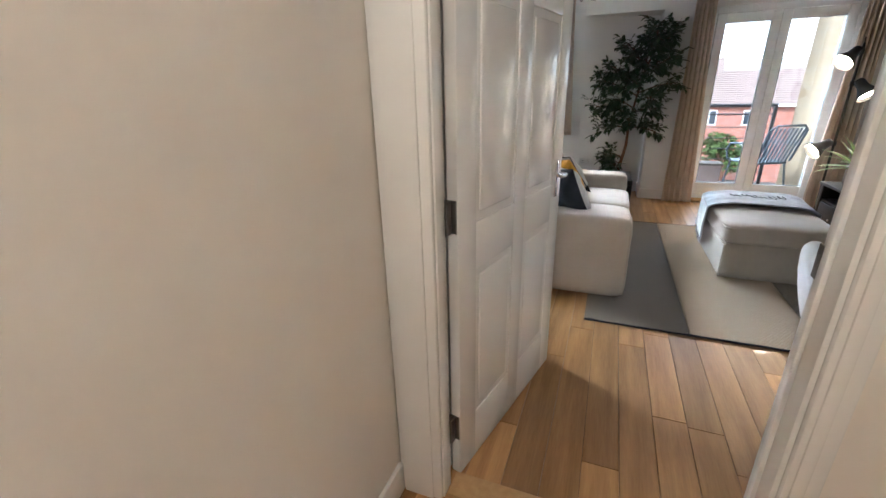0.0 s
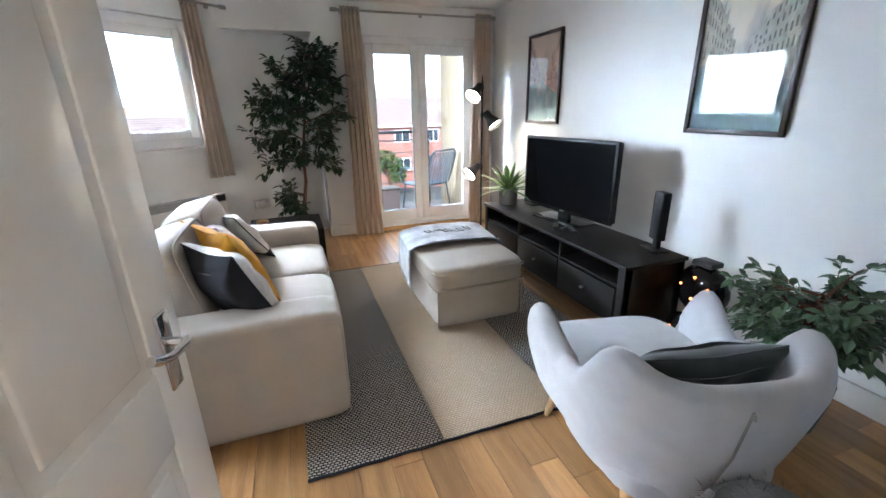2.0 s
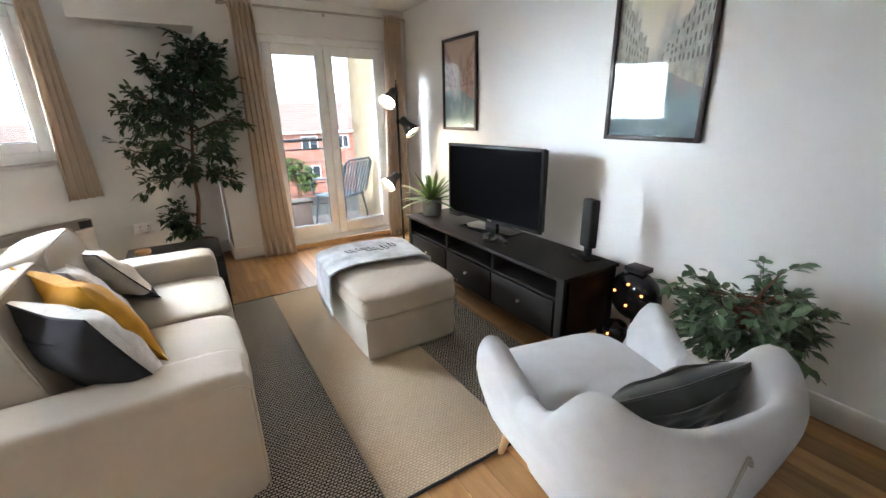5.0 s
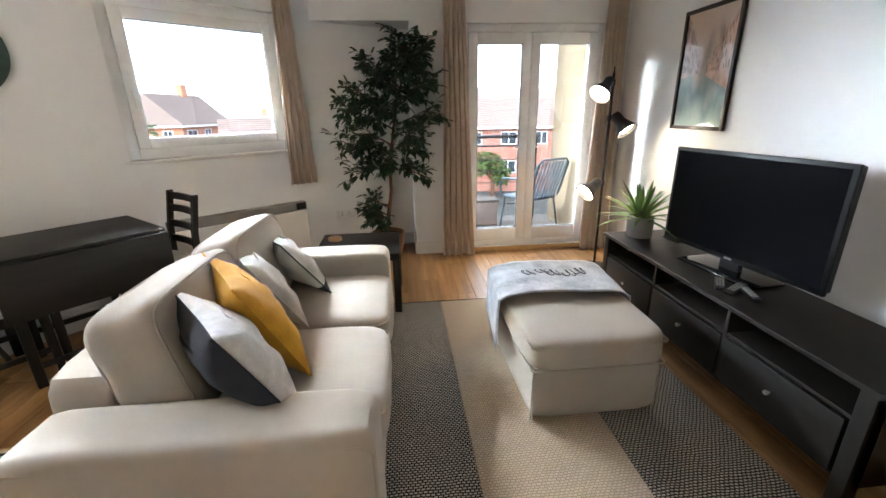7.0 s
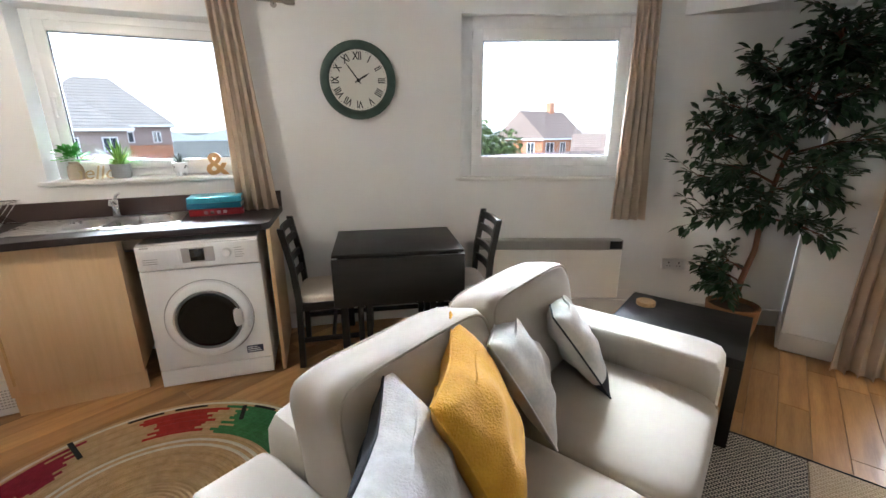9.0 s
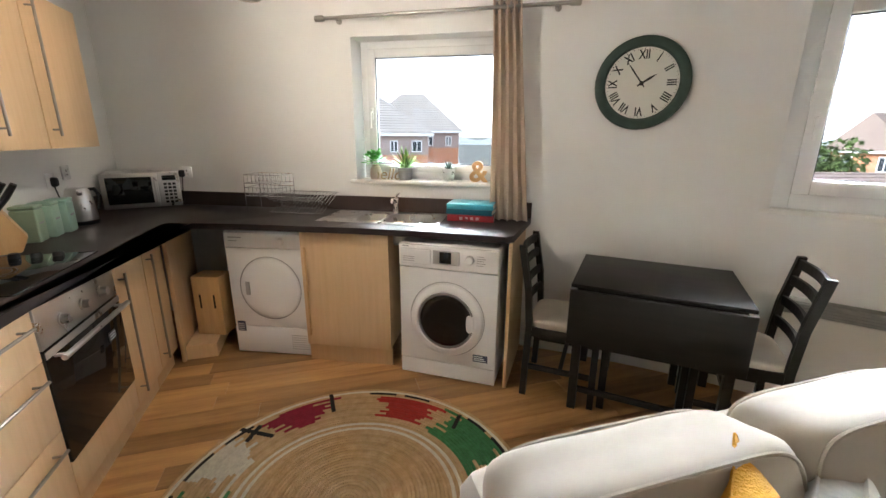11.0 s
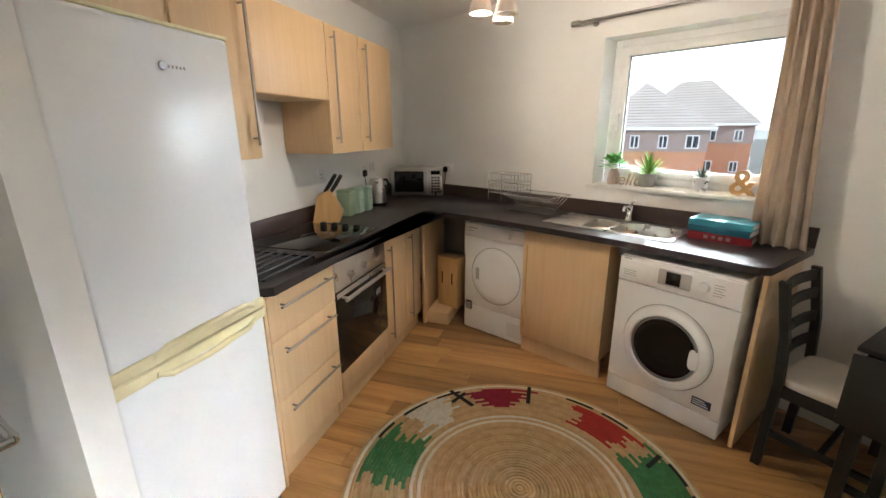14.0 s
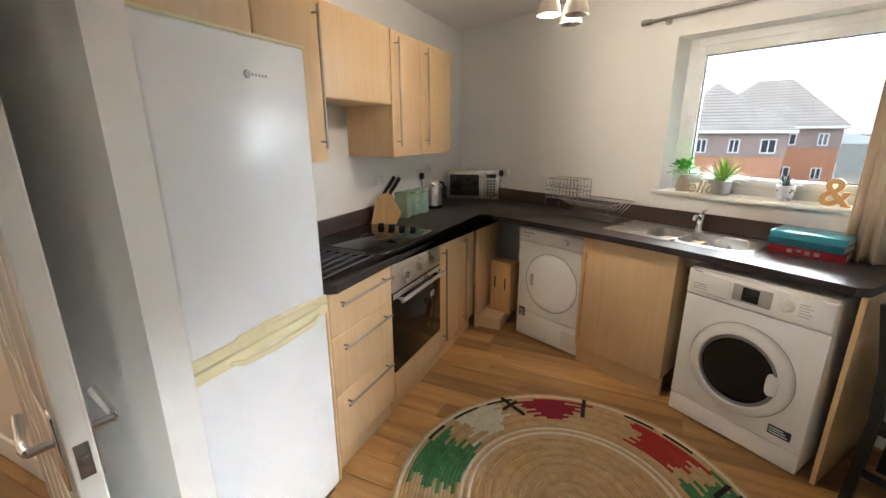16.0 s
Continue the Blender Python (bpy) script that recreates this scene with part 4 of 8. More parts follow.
def armchair():
    ob = thing("armchair", "pale grey wool wing armchair on turned beech legs", "armchair", pose(1.925, 5.35, 0, 0, 0, -13) @ Matrix.Diagonal((0.98, 1.05, 1.0, 1)))
    # shell swept from the left wing round the back to the right wing
    n = 56
    outer, inner = [], []
    def rim(u):
        a = abs(u)
        # u: -1 left wing tip .. 0 middle of back .. 1 right wing tip
        back = 0.70 + 0.05 * math.exp(-((a - 0.36) / 0.10) ** 2)
        dip = 0.585
        k1 = 1 / (1 + math.exp((a - 0.475) / 0.028))
        h = dip - 0.045 + (back - dip + 0.045) * k1
        h += 0.115 * math.exp(-((a - 0.86) / 0.13) ** 2)
        return h
    bm = bmesh.new()
    rows = 12
    ring = []
    for i in range(n + 1):
        u = -1 + 2 * i / n
        th = radians(-90 + u * 148)
        a = abs(u)
        ox = 0.415 * math.copysign(abs(math.cos(th)) ** 0.72, math.cos(th))
        oy = 0.47 * math.copysign(abs(math.sin(th)) ** 0.85, math.sin(th)) + 0.03
        if a > 0.62:
            ox = math.copysign(0.40 + 0.03 * (a - 0.62) / 0.38, u)
            oy = 0.03 + (-0.02) + (a - 0.62) / 0.38 * 0.33
        h = rim(u)
        tip = max(0.0, (a - 0.86) / 0.14)
        h -= 0.10 * tip ** 2.2
        tk = 0.085 * (1 - 0.15 * tip)
        nx, ny = (0.0, -1.0) if a < 0.02 else (ox / math.hypot(ox, oy * 0.9), oy * 0.9 / math.hypot(ox, oy * 0.9))
        if a > 0.62:
            nx, ny = math.copysign(1, u), 0.0
        prof = []
        for r in range(rows + 1):
            z = 0.20 + (h - 0.05 - 0.20) * r / rows
            fl = 0.74 + 0.26 * min(1, (z - 0.20) / 0.42) ** 0.7
            prof.append(Vector((ox * fl, oy * fl, z)))
        top = prof[-1]
        for q in (30, 65, 90, 115, 150):
            s = radians(q)
            prof.append(Vector((top.x - nx * tk * (1 - math.cos(s)) * 0.5, top.y - ny * tk * (1 - math.cos(s)) * 0.5, top.z + 0.05 * math.sin(s))))
        for r in range(rows + 1):
            z = h - 0.05 - (h - 0.05 - 0.26) * r / rows
            fl = 0.74 + 0.26 * min(1, (z - 0.20) / 0.42) ** 0.7
            prof.append(Vector((ox * fl - nx * tk, oy * fl - ny * tk, z)))
        ring.append([bm.verts.new(p) for p in prof])
    for a, b in zip(ring, ring[1:]):
        for k in range(len(a) - 1):
            bm.faces.new((a[k], b[k], b[k + 1], a[k + 1]))
        bm.faces.new((a[-1], b[-1], b[0], a[0]))
    bm.faces.new(ring[0])
    bm.faces.new(list(reversed(ring[-1])))
    es = [e for e in bm.edges if len(e.link_faces) == 2 and any(len(f.verts) > 4 for f in e.link_faces)]
    bmesh.ops.bevel(bm, geom=es, offset=0.022, segments=3, affect="EDGES")
    shell = part("shell", bm, M["chairfab"], ob)
    bm = bmesh.new()
    soft_block(bm, (-0.30, -0.34, 0.20), (0.30, 0.40, 0.33), p=5, n=10)
    part("seat_base", bm, M["chairfab"], ob)
    bm = bmesh.new()
    soft_block(bm, (-0.325, -0.30, 0.30), (0.325, 0.44, 0.46), p=5, n=14, puff=0.15, wob=0.01)
    part("seat_cushion", bm, M["chairfab"], ob)
    bm = bmesh.new()
    tube(bm, [(-0.065, -0.448, 0.665), (-0.072, -0.43, 0.5), (-0.08, -0.395, 0.36)], 0.004, 6)
    tube(bm, [(-0.066, -0.452, 0.66), (-0.067, -0.456, 0.645)], 0.005, 6)
    part("zip", bm, M["heater_grille"], shell, "dark zip in the back")
    for x in (-0.27, 0.27):
        for y, dy in ((-0.30, -0.05), (0.29, 0.03)):
            bm = bmesh.new()
            tube(bm, [(x * 0.9, y * 0.9, 0.23), (x, y + dy, 0.0)], [0.024, 0.014], 14)
            part("leg", bm, M["beechleg"], ob, "turned beech leg")
    return ob


armchair()
pillow("dark green velvet lumbar pillow in the armchair", pose(1.925, 5.21, 0.455, 0, -22, 78), M["pillow_green"], M["pillow_green"], 0.56, 0.235, 0.15, 21)

# faux fur throw in a basket behind the chair
fb = thing("fur_pouffe", "grey faux fur pouffe beside the doorway", "pouffe", pose(1.80, 4.80, 0))
bm = bmesh.new()
lathe(bm, [(0, 0.0), (0.16, 0.0), (0.185, 0.05), (0.19, 0.2), (0.18, 0.33), (0.14, 0.38), (0, 0.395)], 32)
for v in bm.verts:
    v.co += Vector((noise.noise(v.co * 9), noise.noise(v.co * 9 + Vector((5, 0, 0))), 0)) * 0.012
part("body", bm, M["fur"], fb)
bm = bmesh.new()
rng = random.Random(5)
for k in range(2600):
    a, z = rng.uniform(0, 2 * math.pi), rng.uniform(0.02, 0.40)
    r = 0.185 if z < 0.33 else 0.185 * math.sqrt(max(0.0, rng.uniform(0, 1)))
    zz = min(z, 0.385)
    p = Vector((r * math.cos(a), r * math.sin(a), zz))
    d = Vector((math.cos(a), math.sin(a), 0.9 if z > 0.33 else -0.5)) + Vector((rng.uniform(-1, 1), rng.uniform(-1, 1), rng.uniform(-1, 1))) * 0.7
    d = d.normalized() * rng.uniform(0.02, 0.035)
    s = d.orthogonal().normalized() * 0.0016
    bm.faces.new((bm.verts.new(p - s), bm.verts.new(p + s), bm.verts.new(p + d)))
part("fur", bm, M["fur"], fb, "long grey pile")


def leaf_faces(bm, p, d, up, ln, wd, fold=0.25):
    """One pointed leaf of six triangles, folded along its rib."""
    d = d.normalized()
    s = d.cross(up)
    s = s.normalized() if s.length > 1e-4 else d.orthogonal().normalized()
    nrm = s.cross(d)
    a = bm.verts.new(p)
    m1 = bm.verts.new(p + d * ln * 0.45 - nrm * wd * fold * 0.4)
    tip = bm.verts.new(p + d * ln - Vector((0, 0, ln * 0.12)))
    l = bm.verts.new(p + d * ln * 0.42 + s * wd / 2)
    r = bm.verts.new(p + d * ln * 0.42 - s * wd / 2)
    l2 = bm.verts.new(p + d * ln * 0.75 + s * wd * 0.32)
    r2 = bm.verts.new(p + d * ln * 0.75 - s * wd * 0.32)
    for f in ((a, m1, l), (a, r, m1), (l, m1, l2), (r, r2, m1), (m1, tip, l2), (m1, r2, tip)):
        bm.faces.new(f)


def branchy(ob, rng, trunk, limbs, leaf, ln, wd, per, crownlabel):
    """Trunk, limbs and leafy twigs; limbs are (height share, bearing, reach, rise)."""
    bm = bmesh.new()
    tube(bm, trunk, [0.022 - 0.014 * i / (len(trunk) - 1) for i in range(len(trunk))], 10)
    lb = bmesh.new()
    T = [Vector(p) for p in trunk]
    for hs, az, reach, rise in limbs:
        k = hs * (len(T) - 1)
        i = min(int(k), len(T) - 2)
        p = T[i].lerp(T[i + 1], k - i)
        a = radians(az)
        e = p + Vector((math.cos(a) * reach, math.sin(a) * reach, rise))
        mid = p.lerp(e, 0.5) + Vector((0, 0, 0.06 * reach))
        tube(bm, [p, mid, e], [0.008, 0.006, 0.003], 6)
        for _ in range(per):
            t = rng.uniform(0.25, 1.0)
            q = p.lerp(mid, t * 2) if t < 0.5 else mid.lerp(e, t * 2 - 1)
            aa = a + rng.uniform(-1.3, 1.3)
            tw = Vector((math.cos(aa), math.sin(aa), rng.uniform(-0.8, 0.9))) * rng.uniform(0.06, 0.19)
            tube(bm, [q, q + tw], [0.002, 0.0012], 4, cap=False)
            for j in range(rng.randint(6, 10)):
                s = rng.uniform(0.25, 1.05)
                d = tw.normalized() + Vector((rng.uniform(-1, 1), rng.uniform(-1, 1), rng.uniform(-0.9, 0.35)))
                leaf_faces(lb, q + tw * s, d, Vector((rng.uniform(-0.4, 0.4), rng.uniform(-0.4, 0.4), 1)), ln * rng.uniform(0.7, 1.15), wd * rng.uniform(0.8, 1.15))
    part("trunk", bm, M["bark"], ob, "brown woody stem")
    part("crown", lb, leaf, ob, crownlabel, smooth=False)


def ficus():
    ob = thing("ficus_tree", "tall artificial ficus in a woven basket in the alcove", "plant", pose(0.80, 9.14, 0))
    bm = bmesh.new()
    lathe(bm, [(0, 0.0), (0.12, 0.0), (0.15, 0.12), (0.16, 0.24), (0.163, 0.27), (0.15, 0.275), (0.143, 0.24), (0, 0.235)], 28)
    part("basket", bm, M["rattan"], ob, "brown woven basket pot")
    bm = bmesh.new()
    lathe(bm, [(0, 0.25), (0.08, 0.248), (0.145, 0.242)], 20)
    part("soil", bm, M["soil"], ob)
    rng = random.Random(11)
    trunk = [(0, 0, 0.24), (0.02, -0.02, 0.45), (0.06, -0.04, 0.68), (0.06, -0.07, 0.9), (0.10, -0.09, 1.2), (0.15, -0.11, 1.48), (0.24, -0.11, 1.78)]
    limbs = [(0.16, 195, 0.14, 0.06), (0.22, 150, 0.16, 0.04), (0.10, 230, 0.10, 0.12),
             (0.50, 200, 0.32, -0.02), (0.50, 330, 0.34, -0.04), (0.55, 262, 0.25, 0.02), (0.58, 180, 0.42, 0.10), (0.60, 20, 0.30, 0.02),
             (0.62, 225, 0.34, 0.12), (0.66, 300, 0.36, 0.05), (0.70, 190, 0.40, 0.18), (0.72, 345, 0.38, 0.10), (0.74, 250, 0.26, 0.10),
             (0.76, 210, 0.36, 0.22), (0.80, 172, 0.38, 0.14), (0.82, 310, 0.30, 0.16), (0.84, 270, 0.22, 0.18), (0.86, 230, 0.26, 0.22),
             (0.88, 350, 0.28, 0.10), (0.90, 190, 0.26, 0.22), (0.93, 290, 0.18, 0.20), (0.95, 240, 0.15, 0.22), (0.97, 0, 0.16, 0.16), (1.0, 90, 0.05, 0.20), (1.0, 260, 0.06, 0.24)]
    branchy(ob, rng, trunk, limbs, M["leaf"], 0.082, 0.038, 19, "dense dark green ficus leaves")
    return ob


ficus()


def bushy():
    ob = thing("potted_bush", "bushy green artificial plant beside the armchair", "plant", pose(2.76, 5.31, 0))
    bm = bmesh.new()
    lathe(bm, [(0, 0), (0.10, 0), (0.125, 0.15), (0.13, 0.24), (0.12, 0.245), (0.11, 0.20), (0, 0.2)], 26)
    part("pot", bm, M["blackplastic"], ob, "black plant pot")
    bm = bmesh.new()
    lathe(bm, [(0, 0.21), (0.11, 0.205)], 16)
    part("soil", bm, M["soil"], ob)
    rng = random.Random(23)
    trunk = [(0, 0, 0.2), (0.01, 0.01, 0.35), (-0.01, 0.02, 0.5), (0.0, 0.0, 0.64)]
    limbs = []
    for k in range(22):
        limbs.append((rng.uniform(0.35, 1.0), rng.uniform(0, 360), rng.uniform(0.07, 0.19), rng.uniform(-0.08, 0.15)))
    branchy(ob, rng, trunk, limbs, M["leaf2"], 0.068, 0.036, 8, "small glossy green leaves")
    return ob


bushy()


def rosette(ob, c, n, ln, wd, mm, label, rng, rise=(0.2, 1.3), droop=0.35):
    bm = bmesh.new()
    for k in range(n):
        a = 2.4 * k + rng.uniform(-0.2, 0.2)
        el = rise[0] + (rise[1] - rise[0]) * (k / n) + rng.uniform(-0.1, 0.1)
        d = Vector((math.cos(a) * math.cos(el), math.sin(a) * math.cos(el), math.sin(el)))
        s = Vector((-math.sin(a), math.cos(a), 0))
        L = ln * rng.uniform(0.75, 1.1)
        prev = None
        for j in range(7):
            t = j / 6
            p = Vector(c) + d * L * t - Vector((0, 0, droop * L * t * t * math.cos(el)))
            w = wd * (0.55 + 0.9 * t) * (1 - t) ** 0.7 if j < 6 else 0.0005
            nrm = s.cross(d)
            row = (bm.verts.new(p + s * w), bm.verts.new(p - nrm * w * 0.4), bm.verts.new(p - s * w))
            if prev:
                bm.faces.new((prev[0], prev[1], row[1], row[0]))
                bm.faces.new((prev[1], prev[2], row[2], row[1]))
            prev = row
    return part("leaves", bm, mm, ob, label)


ag = thing("agave_plant", "spiky green agave in a pale concrete pot on the bench", "plant", pose(2.635, 7.81, 0.5315))
bm = bmesh.new()
lathe(bm, [(0, 0), (0.076, 0), (0.086, 0.012), (0.089, 0.150), (0.080, 0.152), (0.078, 0.13), (0, 0.13)], 28)
part("pot", bm, M["concrete"], ag, "round concrete pot")
rosette(ag, (0, 0, 0.12), 42, 0.36, 0.026, M["agave"], "pale edged pointed leaves", random.Random(2))


def floor_lamp():
    ob = thing("floor_lamp", "black floor lamp with three lit adjustable spot shades", "lamp", pose(2.70, 8.555, 0))
    bm = bmesh.new()
    lathe(bm, [(0, 0), (0.135, 0), (0.14, 0.012), (0.132, 0.024), (0.02, 0.03), (0, 0.03)], 32)
    part("base", bm, M["lampblack"], ob, "round weighted base")
    bm = bmesh.new()
    tube(bm, [(0, 0, 0.02), (0, 0, 0.9), (0, 0, 1.67)], 0.011, 12)
    tube(bm, [(0, 0, 1.67), (0, 0, 1.72)], 0.006, 8)
    part("pole", bm, M["lampblack"], ob)
    for z, d, tilt in ((1.60, Vector((-0.80, -0.5, 0)), -0.85), (1.33, Vector((0.55, -0.83, 0)), -1.1), (0.79, Vector((-0.88, -0.30, 0)), -0.60)):
        d = d.normalized()
        j = Vector((0, 0, z)) + d * 0.07
        w = (d + Vector((0, 0, tilt))).normalized()
        bm = bmesh.new()
        tube(bm, [(0, 0, z), j], 0.006, 8)
        tube(bm, [(0, 0, z - 0.022), (0, 0, z + 0.022)], 0.018, 12)
        tube(bm, [j - Vector((0, 0, 0.012)), j + Vector((0, 0, 0.012))], 0.012, 10)
        arm = part("arm", bm, M["lampblack"], ob)
        q = w.to_track_quat("Z", "Y").to_matrix().to_4x4()
        m = Matrix.Translation(j - w * 0.03) @ q
        bm = bmesh.new()
        lathe(bm, [(0.0, -0.01), (0.032, -0.008), (0.040, 0.012), (0.043, 0.07), (0.056, 0.10), (0.082, 0.155), (0.088, 0.172), (0.083, 0.173), (0.077, 0.155), (0.051, 0.103), (0.038, 0.075), (0.0, 0.07)], 28)
        bmesh.ops.transform(bm, matrix=m, verts=bm.verts[:])
        sh = part("shade", bm, M["lampblack"], ob, "black metal bell shade")
        bm = bmesh.new()
        lathe(bm, [(0, 0.158), (0.055, 0.152), (0.070, 0.143), (0.05, 0.115), (0, 0.10)], 20)
        bmesh.ops.transform(bm, matrix=m, verts=bm.verts[:])
        part("bulb", bm, M["bulb"], sh, "glowing warm bulb")
    return ob


floor_lamp()


def picture(name_label, y0, y1, z0, z1, top, bottom, walls, seed):
    ob = thing("framed_print", name_label, "picture", pose(3.138, (y0 + y1) / 2, (z0 + z1) / 2), "prints on the wall")
    w, h = abs(y1 - y0) / 2, (z1 - z0) / 2
    f = 0.028
    bm = bmesh.new()
    for lo, hi in (((-0.025, -w, -h), (0, -w + f, h)), ((-0.025, w - f, -h), (0, w, h)), ((-0.025, -w + f, h - f), (0, w - f, h)), ((-0.025, -w + f, -h), (0, w - f, -h + f))):
        B(bm, lo, hi, 0.004)
    part("frame", bm, M["frame"], ob, "dark brown wooden frame")
    pm = mat("print_" + str(seed), top, 0.6)
    nt = pm.node_tree
    N, Lk = nt.nodes, nt.links
    tc = N.new("ShaderNodeTexCoord")
    sp = N.new("ShaderNodeSeparateXYZ")
    Lk.new(tc.outputs["Object"], sp.inputs[0])
    nz = N.new("ShaderNodeTexNoise")
    nz.inputs["Scale"].default_value, nz.inputs["Detail"].default_value = 7 + seed % 3, 8
    mp = N.new("ShaderNodeMapping")
    mp.inputs["Scale"].default_value = (1, 1.0, 0.35)
    mp.inputs["Location"].default_value = (seed, 0, 0)
    Lk.new(tc.outputs["Object"], mp.inputs[0])
    Lk.new(mp.outputs[0], nz.inputs[0])
    ma = N.new("ShaderNodeMath")
    ma.operation = "MULTIPLY_ADD"
    ma.inputs[1].default_value = 0.5 / h
    Lk.new(sp.outputs[2], ma.inputs[0])
    Lk.new(nz.outputs[0], ma.inputs[2])
    cr = N.new("ShaderNodeValToRGB")
    els = cr.color_ramp.elements
    els[0].position, els[0].color = 0.08, (*bottom[0], 1)
    els[1].position, els[1].color = 0.95, (*top, 1)
    for pos, col in zip((0.3, 0.48, 0.62, 0.75), bottom[1:]):
        e = els.new(pos)
        e.color = (*col, 1)
    Lk.new(ma.outputs[0], cr.inputs[0])
    Lk.new(cr.outputs[0], N["Principled BSDF"].inputs["Base Color"])
    boxpart("print", (-0.010, -w + f - 0.002, -h + f - 0.002), (-0.004, w - f + 0.002, h - f + 0.002), pm, ob, 0.0)
    # two rows of houses that run towards a far point, with rows of dark windows
    rng = random.Random(seed)
    vy, vz = 0.10 * w, -0.05 * h
    for side, col, near in ((1, walls[0], 0.0), (-1, walls[1], 0.06)):
        edge = side * (w - f)

        def on(t, zz, lift):
            """A point of a facade: t runs inwards, zz up the near edge."""
            k = 1 - 0.86 * t
            return (-0.0106 - lift, vy + (edge - vy) * k, vz + (zz - vz) * k)

        bm = bmesh.new()
        n = 9
        for k in range(n):
            t0, t1 = k / n, (k + 1) / n
            top_z = (h - f) * (1.0 - near - 0.25 * rng.random() * (k > 1)) * (1.0 if k > 3 else 1.0)
            top_z = min(top_z * (1 + 0.9 * t0), (h - f - vz) / (1 - 0.86 * t0) + vz)
            base = -0.12 * h - 0.25 * h * (side < 0)
            bm.faces.new([bm.verts.new(p) for p in (on(t0, base, 0), on(t1, base, 0), on(t1, top_z, 0), on(t0, min(top_z, h - f), 0))])
        facade = part("printed_facade", bm, mat("print_wall_" + str(seed) + str(side), col, 0.6, var=0.55, scale=26, stretch=(1, 1, 0.5)), ob, smooth=False)
        ink = mat("print_dark_" + str(seed) + str(side), tuple(c * 0.4 for c in col), 0.6, var=0.5, scale=30)
        for k in range(11):
            for r in range(4):
                t0 = (k + rng.uniform(0.2, 0.35)) / 11
                t1 = t0 + 0.4 / 11
                z0 = -0.02 * h + r * 0.24 * h + rng.uniform(-0.02, 0.02) * h
                z1 = z0 + 0.13 * h
                if rng.random() < 0.2:
                    continue
                bm = bmesh.new()
                bm.faces.new([bm.verts.new(p) for p in (on(t0, z0, 0.0006), on(t1, z0, 0.0006), on(t1, z1, 0.0006), on(t0, z1, 0.0006))])
                part("printed_window", bm, ink, facade, smooth=False)
    g = boxpart("glazing", (-0.0165, -w + f - 0.002, -h + f - 0.002), (-0.0145, w - f + 0.002, h - f + 0.002), M["picglass"], ob, 0.0)
    g.visible_shadow = False
    return ob


picture("framed narrow canal street print in teal and rust tones", 7.80, 8.365, 1.245, 2.065, (0.62, 0.50, 0.42), ((0.30, 0.40, 0.40), (0.17, 0.27, 0.28), (0.33, 0.36, 0.35), (0.52, 0.40, 0.33), (0.60, 0.48, 0.40)), ((0.62, 0.46, 0.45), (0.72, 0.50, 0.40)), 4)
picture("large framed old street print in grey and cream", 5.828, 6.423, 1.231, 2.10, (0.62, 0.58, 0.48), ((0.15, 0.23, 0.26), (0.19, 0.27, 0.30), (0.25, 0.26, 0.29), (0.45, 0.44, 0.40), (0.60, 0.56, 0.47)), ((0.44, 0.43, 0.37), (0.48, 0.49, 0.45)), 8)



def curtain(name_label, m, wtop, wbot, z0, z1, folds, lean=0.0, pool=0.0, depth=0.045):
    """A hanging curtain in folds. local x across, y away from the wall, z up."""
    ob = thing("curtain", name_label, "curtain", m)
    bm = bmesh.new()
    nx, nz = folds * 10, 26
    g = []
    for j in range(nz + 1):
        t = j / nz
        z = z1 + (z0 - z1) * t
        w = wtop + (wbot - wtop) * t ** 1.3
        row = []
        for i in range(nx + 1):
            u = i / nx
            ph = 2 * math.pi * folds * u
            dp = depth * (0.75 + 0.5 * t) * (0.8 + 0.4 * noise.noise(Vector((u * 4, t * 1.5, folds))))
            x = (u - 0.5) * w + lean * t + 0.012 * math.sin(ph * 2 + t * 3) * t + 0.01 * noise.noise(Vector((u * 3, t * 2, 3.3)))
            y = -math.cos(ph) * dp
            zz = z
            if pool and t > 0.92:
                y -= pool * (t - 0.92) / 0.08 * (0.6 + 0.4 * math.sin(ph * 0.5))
                zz = max(0.004 + 0.012 * abs(math.sin(ph)), z)
            row.append(bm.verts.new((x, y, zz)))
        g.append(row)
    for j in range(nz):
        for i in range(nx):
            bm.faces.new((g[j][i], g[j][i + 1], g[j + 1][i + 1], g[j + 1][i]))
    c = part("cloth", bm, M["curtain"], ob)
    so = c.modifiers.new("thickness", "SOLIDIFY")
    so.thickness = 0.003
    for k in range(folds):
        bm = bmesh.new()
        x = (k + 0.5) / folds * wtop - wtop / 2
        lathe_pts = [(x + 0.0, -depth * 0.3 + 0.028 * math.cos(a), z1 - 0.045 + 0.028 * math.sin(a)) for a in [2 * math.pi * q / 16 for q in range(17)]]
        tube(bm, lathe_pts, 0.004, 6, cap=False)
        part("eyelet", bm, M["rod"], ob, "nickel eyelet")
    return ob


curtain("long oatmeal linen curtain beside the balcony door", pose(1.475, YN - 0.10, 0), 0.20, 0.32, 0.0, 2.39, 5, 0.03, 0.05, 0.034)
curtain("long oatmeal linen curtain in the room corner", pose(2.95, YN - 0.10, 0), 0.20, 0.30, 0.0, 2.39, 5, -0.04, 0.06, 0.034)


